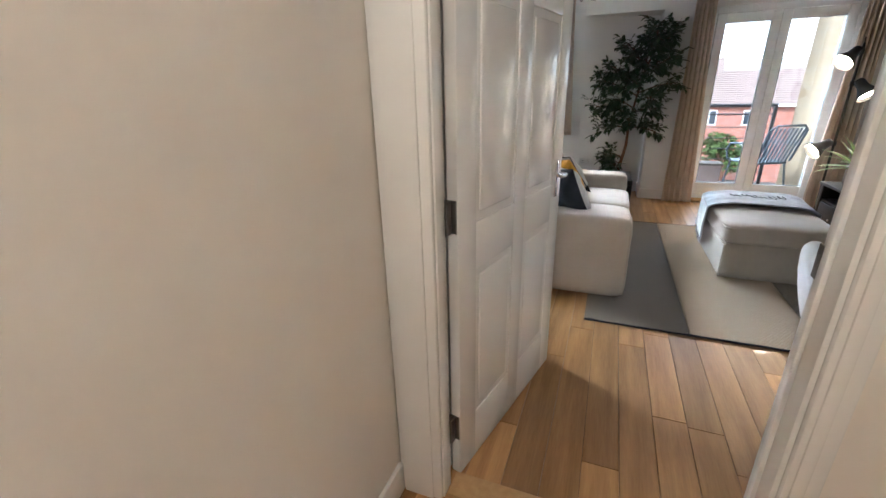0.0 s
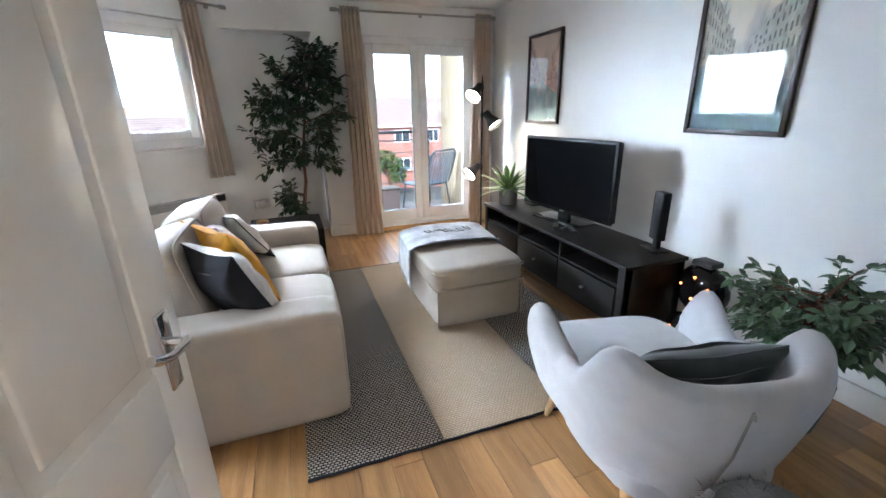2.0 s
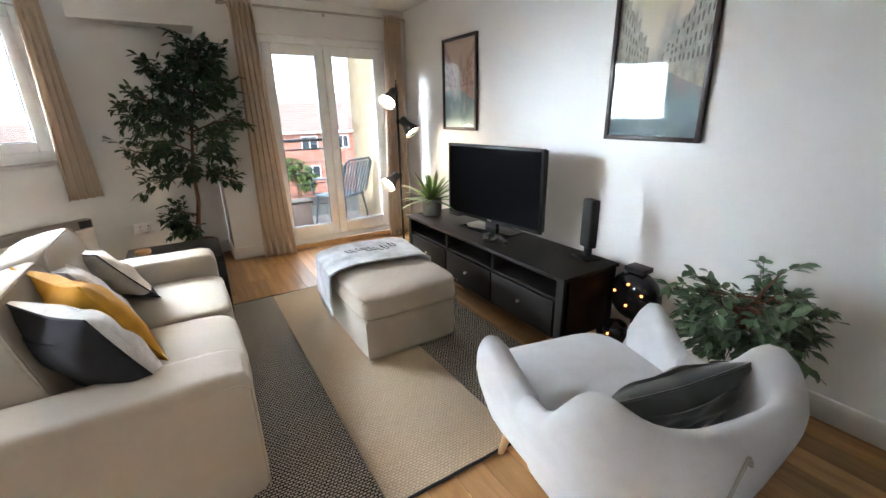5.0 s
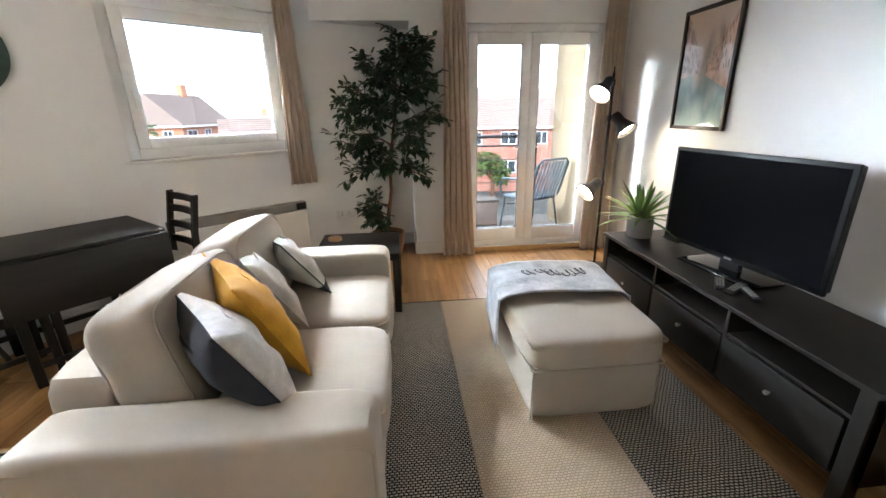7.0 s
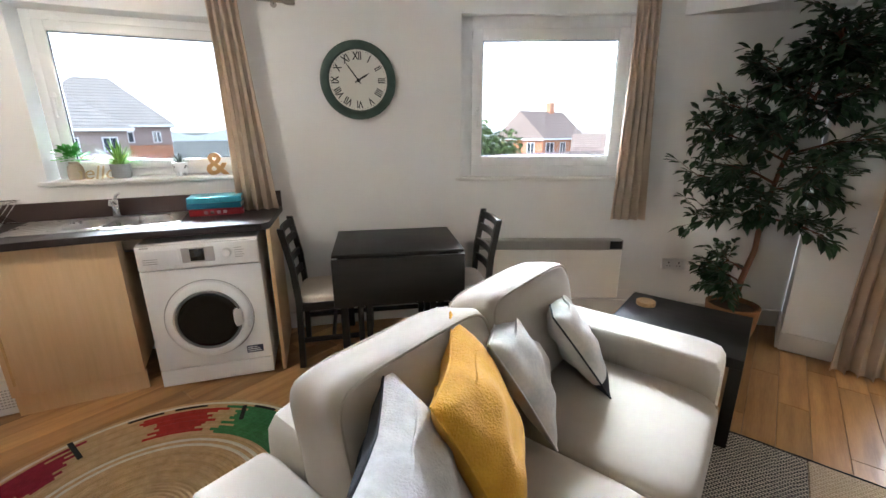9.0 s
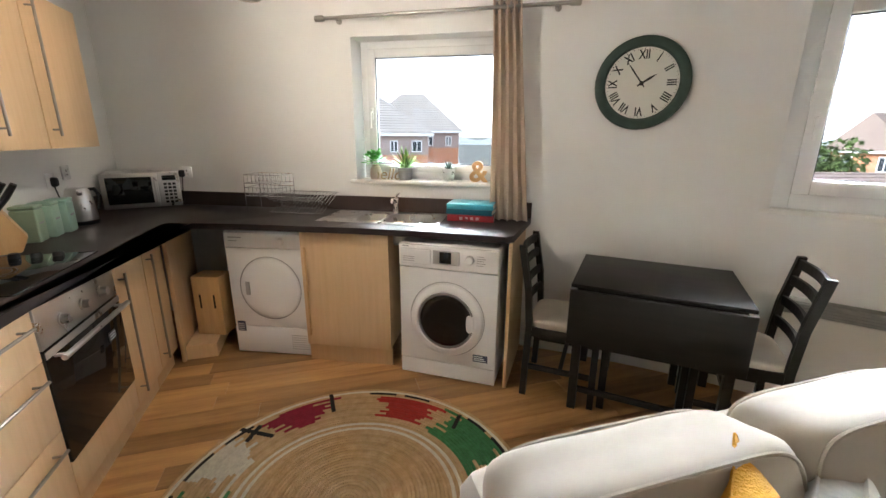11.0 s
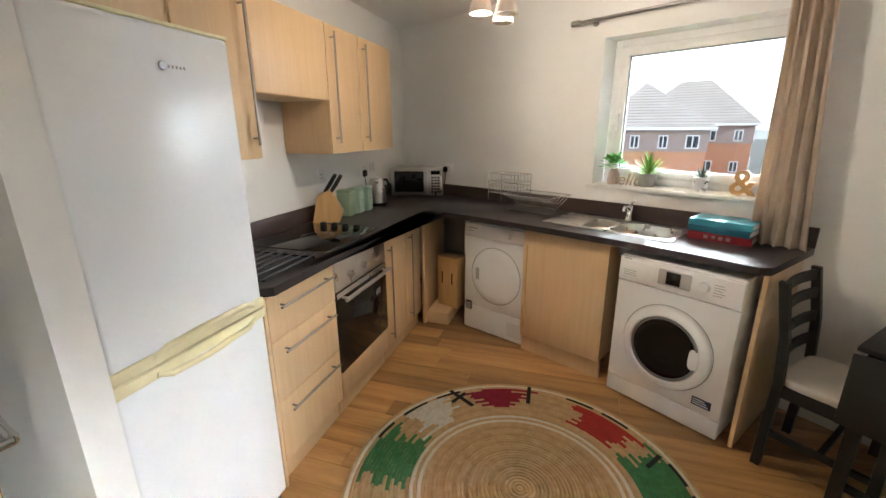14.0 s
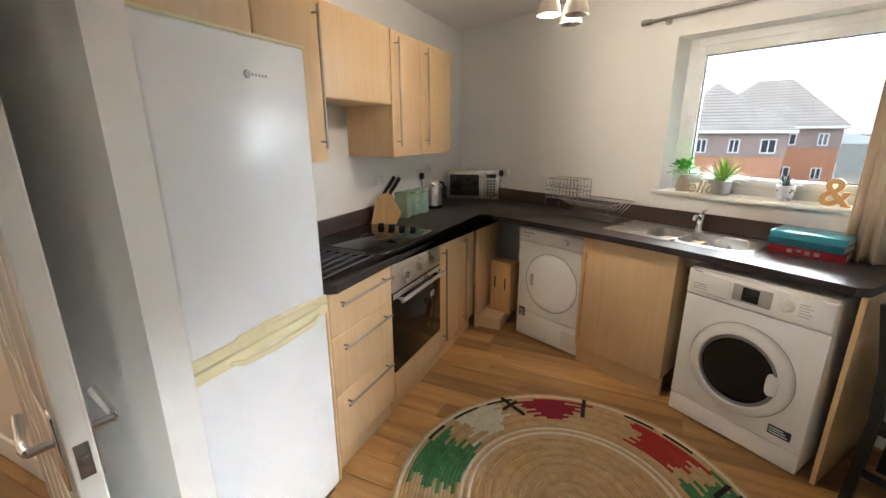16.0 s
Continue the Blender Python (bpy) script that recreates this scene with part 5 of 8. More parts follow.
def rod(label, pts, brackets, r=0.011):
    ob = thing("curtain_rod", label, "curtain rod")
    bm = bmesh.new()
    tube(bm, pts, r, 12)
    part("pole", bm, M["rod"], ob)
    for a, b in ((pts[0], pts[1]), (pts[-1], pts[-2])):
        a, b = Vector(a), Vector(b)
        d = (a - b).normalized()
        bm = bmesh.new()
        tube(bm, [a - d * 0.01, a, a + d * 0.05, a + d * 0.055], [r * 1.3, r * 1.7, r * 1.7, r * 1.2], 12)
        part("finial", bm, M["rod"], ob)
    for p, q in brackets:
        bm = bmesh.new()
        tube(bm, [p, q], 0.006, 8)
        d = (Vector(q) - Vector(p)).normalized()
        tube(bm, [Vector(q) - d * 0.008, q], 0.02, 12)
        part("bracket", bm, M["rod"], ob)
    return ob


rod("brushed nickel curtain rod over the balcony doors", [(1.34, YN - 0.10, 2.355), (2.2, YN - 0.10, 2.355), (3.05, YN - 0.10, 2.355)],
    [((x, YN - 0.10, 2.355), (x, YN, 2.355)) for x in (1.40, 2.25, 3.02)])
for lab, pa, pb, z in (("brushed nickel curtain rod over the sink window", 157.3, 143.6, 2.20), ("brushed nickel curtain rod over the dining window", 136.0, 120.6, 2.33)):
    P0, P1 = arc(pa, RW - 0.085, z), arc(pb, RW - 0.085, z)
    pm = [P0.lerp(P1, k / 4) for k in range(5)]
    rod(lab, pm, [(P0.lerp(P1, 0.05), arc(pa + (pb - pa) * 0.05, RW, z)), (P0.lerp(P1, 0.95), arc(pa + (pb - pa) * 0.95, RW, z))])

# short curtains at the curved wall
mL = at_arc(146.75, RW - 0.11)
curtain("oatmeal linen curtain bunched beside the sink window", mL, 0.17, 0.24, 0.925, 2.24, 4, 0.06, 0, 0.030)
mR = at_arc(123.1, RW - 0.09)
curtain("short oatmeal linen curtain beside the dining window", mR, 0.15, 0.23, 0.80, 2.37, 4, 0.02, 0, 0.03)


def side_table():
    ob = thing("side_table", "square black-brown side table behind the sofa arm", "side table", pose(0.625, 8.14, 0))
    boxpart("top", (-0.30, -0.28, 0.42), (0.30, 0.28, 0.47), M["blackwood"], ob, 0.004)
    for x in (-0.30, 0.25):
        for y in (-0.28, 0.23):
            boxpart("leg", (x, y, 0), (x + 0.05, y + 0.05, 0.42), M["blackwood"], ob, 0.003)
    return ob


side_table()
co = thing("coaster", "round pale wooden coaster stack on the side table", "coaster", pose(0.43, 8.25, 0.47))
bm = bmesh.new()
for k in range(3):
    lathe(bm, [(0, k * 0.008 + 0.0005), (0.05, k * 0.008 + 0.0005), (0.052, k * 0.008 + 0.004), (0.05, k * 0.008 + 0.0075), (0, k * 0.008 + 0.0075)], 28)
part("disc", bm, M["beechleg"], co)


def lantern():
    ob = thing("tealight_holder", "black round metal tealight holder with small lit candles", "candle holder", pose(2.90, 5.93, 0))
    bm = bmesh.new()
    lathe(bm, [(0, 0), (0.09, 0), (0.095, 0.008), (0.01, 0.015), (0.01, 0.22)], 24)
    part("foot", bm, M["lampblack"], ob)
    bm = bmesh.new()
    bmesh.ops.create_uvsphere(bm, u_segments=24, v_segments=14, radius=0.155)
    for v in bm.verts:
        v.co.x *= 0.62
        v.co.z += 0.375
    part("globe", bm, M["blackglass"], ob, "glossy black globe")
    boxpart("cap", (-0.05, -0.06, 0.525), (0.05, 0.06, 0.555), M["lampblack"], ob, 0.004)
    bm = bmesh.new()
    bmesh.ops.create_uvsphere(bm, u_segments=18, v_segments=10, radius=0.075)
    for v in bm.verts:
        v.co += Vector((-0.10, 0.03, 0.16))
    part("small_globe", bm, M["blackglass"], ob)
    for y, z, x in ((0.08, 0.40, -0.082), (0.0, 0.465, -0.082), (-0.085, 0.42, -0.078), (-0.01, 0.34, -0.097), (0.03, 0.165, -0.177)):
        bm = bmesh.new()
        bmesh.ops.create_uvsphere(bm, u_segments=8, v_segments=6, radius=0.008)
        for v in bm.verts:
            v.co += Vector((x, y, z))
        part("flame", bm, M["ember"], ob, "tiny warm orange light")
    return ob


lantern()


def clock():
    ob = thing("wall_clock", "round wall clock with a grey-green rim and roman numerals", "clock", at_arc(139.95, RW) @ pose(0, 0, 1.765))
    # local: x across, y into the wall, z up; face looks to -y
    turn = pose(0, 0, 0, 90, 0, 0)
    rim = mat("clock_rim_green", (0.05, 0.085, 0.07), 0.45, var=0.25, scale=20)
    face = mat("clock_face_cream", (0.72, 0.72, 0.66), 0.5, var=0.05, scale=6)
    ink = mat("clock_black", (0.012, 0.012, 0.012), 0.5)
    bm = bmesh.new()
    lathe(bm, [(0, 0.0), (0.245, 0.0), (0.252, 0.012), (0.248, 0.035), (0.225, 0.045), (0.200, 0.038), (0.192, 0.024), (0, 0.024)], 64)
    bmesh.ops.transform(bm, matrix=turn, verts=bm.verts[:])
    part("rim", bm, rim, ob, "grey-green painted rim")
    bm = bmesh.new()
    lathe(bm, [(0, 0.026), (0.191, 0.026), (0.191, 0.0245)], 64)
    bmesh.ops.transform(bm, matrix=turn, verts=bm.verts[:])
    part("face", bm, face, ob, "cream dial")
    numerals = ("XII", "I", "II", "III", "IIII", "V", "VI", "VII", "VIII", "IX", "X", "XI")
    for k, txt in enumerate(numerals):
        a = radians(90 - 30 * k)
        cu = bpy.data.curves.new("numeral", "FONT")
        cu.body, cu.size, cu.align_x, cu.align_y, cu.extrude, cu.offset = txt, 0.066, "CENTER", "CENTER", 0.0006, 0.0016
        o = new("numeral", cu)
        o.data.materials.append(ink)
        o.parent = ob
        o.matrix_local = Matrix.Translation((0.150 * math.cos(a), -0.0272, 0.150 * math.sin(a))) @ pose(0, 0, 0, 90, 0, 0) @ pose(0, 0, 0, 0, 0, -30 * k) @ Matrix.Diagonal((0.72, 1.0, 1, 1))
    bm = bmesh.new()
    for k in range(60):
        a = radians(6 * k)
        d = Vector((math.cos(a), 0, math.sin(a)))
        s = Vector((-math.sin(a), 0, math.cos(a))) * (0.0016 if k % 5 == 0 else 0.0007)
        p, q = d * 0.178, d * 0.186
        bm.faces.new([bm.verts.new(v + Vector((0, -0.0268, 0))) for v in (p - s, q - s, q + s, p + s)])
    part("minute_marks", bm, ink, ob)
    for name, ang, ln, w, yy in (("hour_hand", 90 - 58, 0.09, 0.009, -0.031), ("minute_hand", 90 + 36, 0.15, 0.006, -0.034)):
        a = radians(ang)
        d = Vector((math.cos(a), 0, math.sin(a)))
        s = Vector((-math.sin(a), 0, math.cos(a)))
        bm = bmesh.new()
        pts = [d * -0.025 - s * w / 2, d * -0.025 + s * w / 2, d * ln * 0.6 + s * w * 0.7, d * ln, d * ln * 0.6 - s * w * 0.7]
        f = bm.faces.new([bm.verts.new(p + Vector((0, yy, 0))) for p in pts])
        r = bmesh.ops.extrude_face_region(bm, geom=[f])
        for v in [g for g in r["geom"] if isinstance(g, bmesh.types.BMVert)]:
            v.co.y -= 0.002
        part(name, bm, ink, ob, smooth=False)
    bm = bmesh.new()
    lathe(bm, [(0.012, 0.026), (0.012, 0.038), (0, 0.04)], 16)
    bmesh.ops.transform(bm, matrix=turn, verts=bm.verts[:])
    part("hub", bm, ink, ob)
    return ob


clock()


def panel_heater():
    ob = thing("panel_heater", "cream electric panel heater with a grey top grille", "heater", at_arc(127.8, RW) @ pose(0, 0, 0))
    W = 0.56
    boxpart("panel", (-W, -0.085, 0.16), (W, -0.012, 0.555), M["heater"], ob, 0.01, seg=3)
    boxpart("back_plate", (-W + 0.05, -0.012, 0.2), (W - 0.05, 0.0, 0.5), M["heater_grille"], ob, 0.0)
    bm = bmesh.new()
    B(bm, (-W, -0.09, 0.556), (W, -0.012, 0.632), 0.004)
    g = part("grille", bm, M["heater_grille"], ob, "grey slotted outlet grille")
    for k in range(4):
        boxpart("slat", (-W + 0.01, -0.094, 0.566 + k * 0.016), (W - 0.11, -0.089, 0.574 + k * 0.016), M["heater_grille"], g, 0.001)
    boxpart("control_panel", (W - 0.10, -0.095, 0.565), (W - 0.01, -0.089, 0.625), M["blackplastic"], ob, 0.002)
    return ob


panel_heater()


def socket(label, m, n=2):
    ob = thing("wall_socket", label, "socket", m)
    boxpart("plate", (-0.043 * n, -0.010, -0.043), (0.043 * n, 0, 0.043), M["upvc"], ob, 0.004)
    for k in range(n):
        cx = (k - (n - 1) / 2) * 0.072
        bm = bmesh.new()
        for lo, hi in (((cx - 0.004, -0.0112, 0.006), (cx + 0.004, -0.0098, 0.018)), ((cx - 0.014, -0.0112, -0.016), (cx - 0.006, -0.0098, -0.011)), ((cx + 0.006, -0.0112, -0.016), (cx + 0.014, -0.0098, -0.011))):
            B(bm, lo, hi)
        part("pin_holes", bm, M["blackplastic"], ob)
        boxpart("switch", (cx + 0.016, -0.014, 0.010), (cx + 0.026, -0.0095, 0.026), M["upvc"], ob, 0.001)
    return ob


socket("white double wall socket low on the curved wall", at_arc(119.3, RW) @ pose(0, 0, 0.44))


def dining_table():
    ob = thing("dining_table", "black-brown drop-leaf dining table with leaves folded down", "table", pose(-1.03, 7.70, 0, 0, 0, 48.5) @ Matrix.Diagonal((1, 1, 1.025, 1)))
    # local x along the wall, y towards the wall
    W, D = 0.40, 0.31
    m = M["blackwood"]
    boxpart("top", (-W, -D, 0.70), (W, D, 0.72), m, ob, 0.003)
    for s in (-1, 1):
        y0 = s * (D + 0.012)
        boxpart("drop_leaf", (-W, min(y0, y0 + s * 0.018), 0.40), (W, max(y0, y0 + s * 0.018), 0.698), m, ob, 0.003)
        for x in (-W + 0.012, W - 0.012):
            boxpart("hinge", (x - 0.012, min(s * (D - 0.01), s * (D + 0.02)), 0.697), (x + 0.012, max(s * (D - 0.01), s * (D + 0.02)), 0.700), M["steel"], ob, 0.0005)
    for x in (-W + 0.03, W - 0.075):
        for y in (-D + 0.01, D - 0.055):
            boxpart("leg", (x, y, 0), (x + 0.045, y + 0.045, 0.70), m, ob, 0.003)
    for x in (-W + 0.18, W - 0.24):
        for y in (-D + 0.075, D - 0.115):
            boxpart("gate_leg", (x, y, 0), (x + 0.04, y + 0.04, 0.69), m, ob, 0.003)
    for y in (-D + 0.02, D - 0.05):
        boxpart("apron", (-W + 0.04, y, 0.62), (W - 0.04, y + 0.02, 0.70), m, ob, 0.002)
        boxpart("stretcher", (-W + 0.04, y + 0.005, 0.10), (W - 0.04, y + 0.028, 0.13), m, ob, 0.002)
    for x in (-W + 0.04, W - 0.065):
        boxpart("apron", (x, -D + 0.055, 0.62), (x + 0.02, D - 0.055, 0.70), m, ob, 0.002)
    return ob


dining_table()


def dining_chair():
    ob = thing("dining_chair", "black-brown ladder-back dining chair with a cream seat pad", "chair", None, "chairs at the dining table")
    m = M["blackwood"]
    # faces +x; back at -x
    for y in (-0.19, 0.19):
        bm = bmesh.new()
        for a, b in (((-0.20, 0.0), (-0.185, 0.44)), ((-0.185, 0.44), (-0.20, 0.65)), ((-0.20, 0.65), (-0.245, 0.90))):
            vs = B(bm, (-0.018, y - 0.016, 0), (0.018, y + 0.016, 1))
            for v in vs:
                t = v.co.z
                v.co.x += a[0] + (b[0] - a[0]) * t
                v.co.z = a[1] + (b[1] - a[1]) * t
        part("back_leg", bm, m, ob)
        bm = bmesh.new()
        B(bm, (0.16, y - 0.018, 0), (0.196, y + 0.018, 0.43), 0.003)
        part("front_leg", bm, m, ob)
        boxpart("stretcher", (-0.19, y - 0.01, 0.17), (0.17, y + 0.01, 0.20), m, ob, 0.002)
        boxpart("seat_rail", (-0.18, y - 0.012, 0.38), (0.165, y + 0.012, 0.435), m, ob, 0.002)
    boxpart("seat_rail", (0.165, -0.175, 0.38), (0.188, 0.175, 0.435), m, ob, 0.002)
    boxpart("seat_rail", (-0.20, -0.175, 0.38), (-0.18, 0.175, 0.435), m, ob, 0.002)
    boxpart("stretcher", (-0.01, -0.18, 0.172), (0.012, 0.18, 0.198), m, ob, 0.002)
    for z, x in ((0.56, -0.195), (0.67, -0.205), (0.78, -0.223), (0.865, -0.24)):
        bm = bmesh.new()
        for k in range(8):
            ya, yb = -0.175 + 0.35 * k / 8, -0.175 + 0.35 * (k + 1) / 8
            vs = B(bm, (-0.008, ya, -0.024), (0.008, yb, 0.024))
            for v in vs:
                v.co.x += x - 0.022 * (1 - (v.co.y / 0.175) ** 2)
                v.co.z += z
        bmesh.ops.remove_doubles(bm, verts=bm.verts[:], dist=0.0005)
        part("ladder_slat", bm, m, ob)
    bm = bmesh.new()
    soft_block(bm, (-0.195, -0.195, 0.42), (0.20, 0.195, 0.475), p=6, n=8, puff=0.2)
    part("seat_pad", bm, M["cushion_seat"], ob, "cream padded seat")
    return ob


ch = dining_chair()
ch.matrix_world = pose(-1.265, 7.325, 0, 0, 0, 51)
copy_thing(ch, pose(-0.725, 7.95, 0, 0, 0, 228))


# ================= kitchen =================
WT = 0.94
RF = 5.94      # radius of the worktop's curved front
FRY = 5.01     # front plane of the straight units


def bar_handle(bm, p, q, out):
    p, q, out = Vector(p), Vector(q), Vector(out)
    tube(bm, [p + out, q + out], 0.006, 10)
    d = (q - p).normalized()
    for e in (p + d * 0.03, q - d * 0.03):
        tube(bm, [e, e + out], 0.0045, 8)


def unit(label, name, x0, x1, z0, z1, ydepth, yf, doors, handle, plinth=True):
    """A cupboard against the inner wall: body, doors and bar handles, front at yf."""
    ob = thing(name, label, "cupboard", pose((x0 + x1) / 2, yf, 0))
    w = abs(x1 - x0) / 2
    boxpart("body", (-w + 0.001, -ydepth, z0), (w - 0.001, -0.021, z1), M["beech"], ob, 0.001)
    for a, b, c, d, hd in doors:
        dr = boxpart("door" if hd in ("l", "r") else "drawer_front", (a * w + 0.002, -0.020, c + 0.002), (b * w - 0.002, 0.0, d - 0.002), M["beech"], ob, 0.002)
        bm = bmesh.new()
        if hd == "l":
            bar_handle(bm, (a * w + 0.045, 0, handle[0]), (a * w + 0.045, 0, handle[1]), (0, 0.032, 0))
        elif hd == "r":
            bar_handle(bm, (b * w - 0.045, 0, handle[0]), (b * w - 0.045, 0, handle[1]), (0, 0.032, 0))
        elif hd == "h":
            zz = d - 0.055
            bar_handle(bm, (a * w + 0.05, 0, zz), (b * w - 0.05, 0, zz), (0, 0.032, 0))
        else:
            bm.free()
            continue
        part("handle", bm, M["handle"], dr, "brushed steel bar handle")
    if plinth:
        boxpart("plinth", (-w + 0.001, -0.06, 0.0), (w - 0.001, -0.035, z0), M["beech"], ob, 0.001)
    return ob


# base units (doors listed as share of half width, heights, handle side)
unit("beech laminate three-drawer base unit", "drawer_unit", -0.95, -0.47, 0.12, 0.90, 0.56, FRY,
     [(-1, 1, 0.70, 0.90, "h"), (-1, 1, 0.42, 0.70, "h"), (-1, 1, 0.12, 0.42, "h")], (0, 0))
boxpart_end = thing("end_panel", "beech laminate end panel of the drawer run", "panel", pose(-0.46, FRY, 0))
boxpart("panel", (-0.009, -0.57, 0), (0.009, 0.0, 0.90), M["beech"], boxpart_end, 0.002)
unit("beech laminate base cupboard with tall bar handle", "base_cupboard", -1.88, -1.535, 0.12, 0.90, 0.56, FRY, [(-1, 1, 0.12, 0.90, "r")], (0.17, 0.82))
unit("narrow beech laminate corner cupboard", "base_cupboard", -2.17, -1.885, 0.12, 0.90, 0.56, FRY, [(-1, 1, 0.12, 0.90, "r")], (0.17, 0.82))


def oven():
    ob = thing("oven", "built-in stainless and black glass oven under the hob", "oven", pose(-1.2425, FRY, 0))
    w = 0.288
    boxpart("housing", (-w, -0.56, 0.12), (w, -0.021, 0.90), M["blackplastic"], ob, 0.001)
    boxpart("plinth", (-w, -0.06, 0.0), (w, -0.035, 0.12), M["beech"], ob, 0.001)
    boxpart("filler_panel", (-w, -0.02, 0.12), (w, 0.0, 0.268), M["beech"], ob, 0.002, "beech filler panel")
    cp = boxpart("control_panel", (-w, -0.02, 0.735), (w, 0.004, 0.897), M["steel"], ob, 0.003, "brushed steel control panel")
    for x in (-0.15, 0.0, 0.15):
        bm = bmesh.new()
        tube(bm, [(x, 0.003, 0.80), (x, 0.010, 0.80), (x, 0.011, 0.80), (x, 0.034, 0.80)], [0.025, 0.025, 0.019, 0.017], 24)
        part("knob", bm, M["steel"], cp, "round steel knob")
    d = boxpart("oven_door", (-w, -0.02, 0.272), (w, 0.006, 0.728), M["blackglass"], ob, 0.003, "black glass door")
    boxpart("door_trim", (-w, 0.0065, 0.70), (w, 0.009, 0.728), M["steel"], d, 0.001)
    bm = bmesh.new()
    tube(bm, [(-w + 0.02, 0.05, 0.695), (w - 0.02, 0.05, 0.695)], 0.011, 14)
    for x in (-w + 0.05, w - 0.05):
        tube(bm, [(x, 0.006, 0.695), (x, 0.05, 0.695)], 0.007, 10)
    part("handle", bm, M["steel"], d, "steel bar handle")
    boxpart("sticker", (-0.20, 0.0063, 0.555), (-0.13, 0.0072, 0.60), M["blackplastic"], d, 0.0)
    bm = bmesh.new()
    for k in range(3):
        B(bm, (-0.195, 0.0073, 0.562 + k * 0.012), (-0.14, 0.0078, 0.567 + k * 0.012))
    part("sticker_lines", bm, M["white_app"], d)
    return ob


oven()

# worktop: straight run joined to the curved run
wt = thing("worktop", "dark slate-effect laminate worktop running round the kitchen", "worktop", pose(0, 0, 0))


def worktop_slab(bm, z0, z1):
    pts = [Vector((-0.452, YS + 0.004)), Vector((-0.452, 4.965)), Vector((-0.50, 5.032)), Vector((-2.235, 5.032))]
    a0 = math.degrees(math.atan2(5.032 - CY, -2.235 - CX))
    for k in range(0, 13):
        p = round_at(a0 + (145.62 - a0) * k / 12, 5.99 + (RF - 5.99) * min(1, k / 5))
        pts.append(Vector((p.x, p.y)))
    e = arc(145.25, RF + 0.045)
    pts.append(Vector((e.x, e.y)))
    for k in range(0, 19):
        p = arc(145.0 + (173.6 - 145.0) * k / 18, RW - 0.004)
        pts.append(Vector((p.x, max(p.y, YS + 0.004))))
    lo = [bm.verts.new((p.x, p.y, z0)) for p in pts]
    hi = [bm.verts.new((p.x, p.y, z1)) for p in pts]
    n = len(pts)
    side = [bm.faces.new((lo[i], lo[(i + 1) % n], hi[(i + 1) % n], hi[i])) for i in range(n)]
    bm.faces.new(hi)
    bm.faces.new(list(reversed(lo)))


bm = bmesh.new()
worktop_slab(bm, 0.902, WT)
slab = part("slab", bm, M["worktop"], wt)
# the sink's bowls are cut through the slab
SINK_BOWLS = ((-0.035, 0.305, -0.175, 0.135), (-0.22, -0.06, -0.165, 0.10))
SINK_AT = at_arc(152.9, 6.29, WT)
for x0, x1, y0, y1 in SINK_BOWLS:
    bm = bmesh.new()
    B(bm, (x0, y0, -0.2), (x1, y1, 0.1), 0.03, 3)
    bmesh.ops.recalc_face_normals(bm, faces=bm.faces[:])
    bmesh.ops.transform(bm, matrix=SINK_AT, verts=bm.verts[:])
    me = bpy.data.meshes.new("cutter")
    bm.to_mesh(me)
    bm.free()
    cut = new("cutter", me)
    md = slab.modifiers.new("cut", "BOOLEAN")
    md.object, md.operation, md.solver = cut, "DIFFERENCE", "EXACT"
    bpy.context.view_layer.update()
    cutmesh = bpy.data.meshes.new_from_object(slab.evaluated_get(bpy.context.evaluated_depsgraph_get()))
    slab.modifiers.clear()
    slab.data = cutmesh
    bpy.data.objects.remove(cut)
nose = slab.modifiers.new("nosing", "BEVEL")
nose.width, nose.segments, nose.limit_method, nose.angle_limit = 0.005, 2, "ANGLE", radians(60)
bm = bmesh.new()
B(bm, (-3.26, YS, WT + 0.001), (-0.452, YS + 0.018, WT + 0.105), 0.003)
part("upstand", bm, M["upstand"], wt, "dark brown upstand along the wall")
bm = bmesh.new()
arc_block(bm, 173.4, 145.0, RW - 0.018, RW - 0.001, WT + 0.001, WT + 0.105)
part("upstand", bm, M["upstand"], wt, "dark upstand along the curved wall")

# support panel at the open end of the curved run
m_end = at_arc(145.35, RW)
ep = thing("end_panel", "beech laminate end panel beside the washing machine", "panel", m_end)
boxpart("panel", (-0.010, -(RW - RF) + 0.012, 0), (0.010, -0.004, 0.901), M["beech"], ep, 0.002)

# sink cupboard on the curved run
def seg_mid(pa, pb, r):
    p = (pa + pb) / 2
    return Matrix.Translation(round_at(p, r)) @ pose(0, 0, 0, 0, 0, p - 90)


sc = thing("sink_cupboard", "beech laminate sink cupboard door between the machines", "cupboard", seg_mid(157.75, 152.6, RF + 0.045))
boxpart("door", (-0.285, -0.002, 0.125), (0.285, 0.018, 0.897), M["beech"], sc, 0.002)
boxpart("body", (-0.28, 0.02, 0.12), (0.28, 0.42, 0.897), M["beech"], sc, 0.001)
boxpart("plinth", (-0.285, 0.025, 0.0), (0.285, 0.045, 0.12), M["beech"], sc, 0.001)
bm = bmesh.new()
bar_handle(bm, (-0.25, -0.002, 0.20), (-0.25, -0.002, 0.80), (0, -0.018, 0))
part("handle", bm, M["beechleg"], sc)
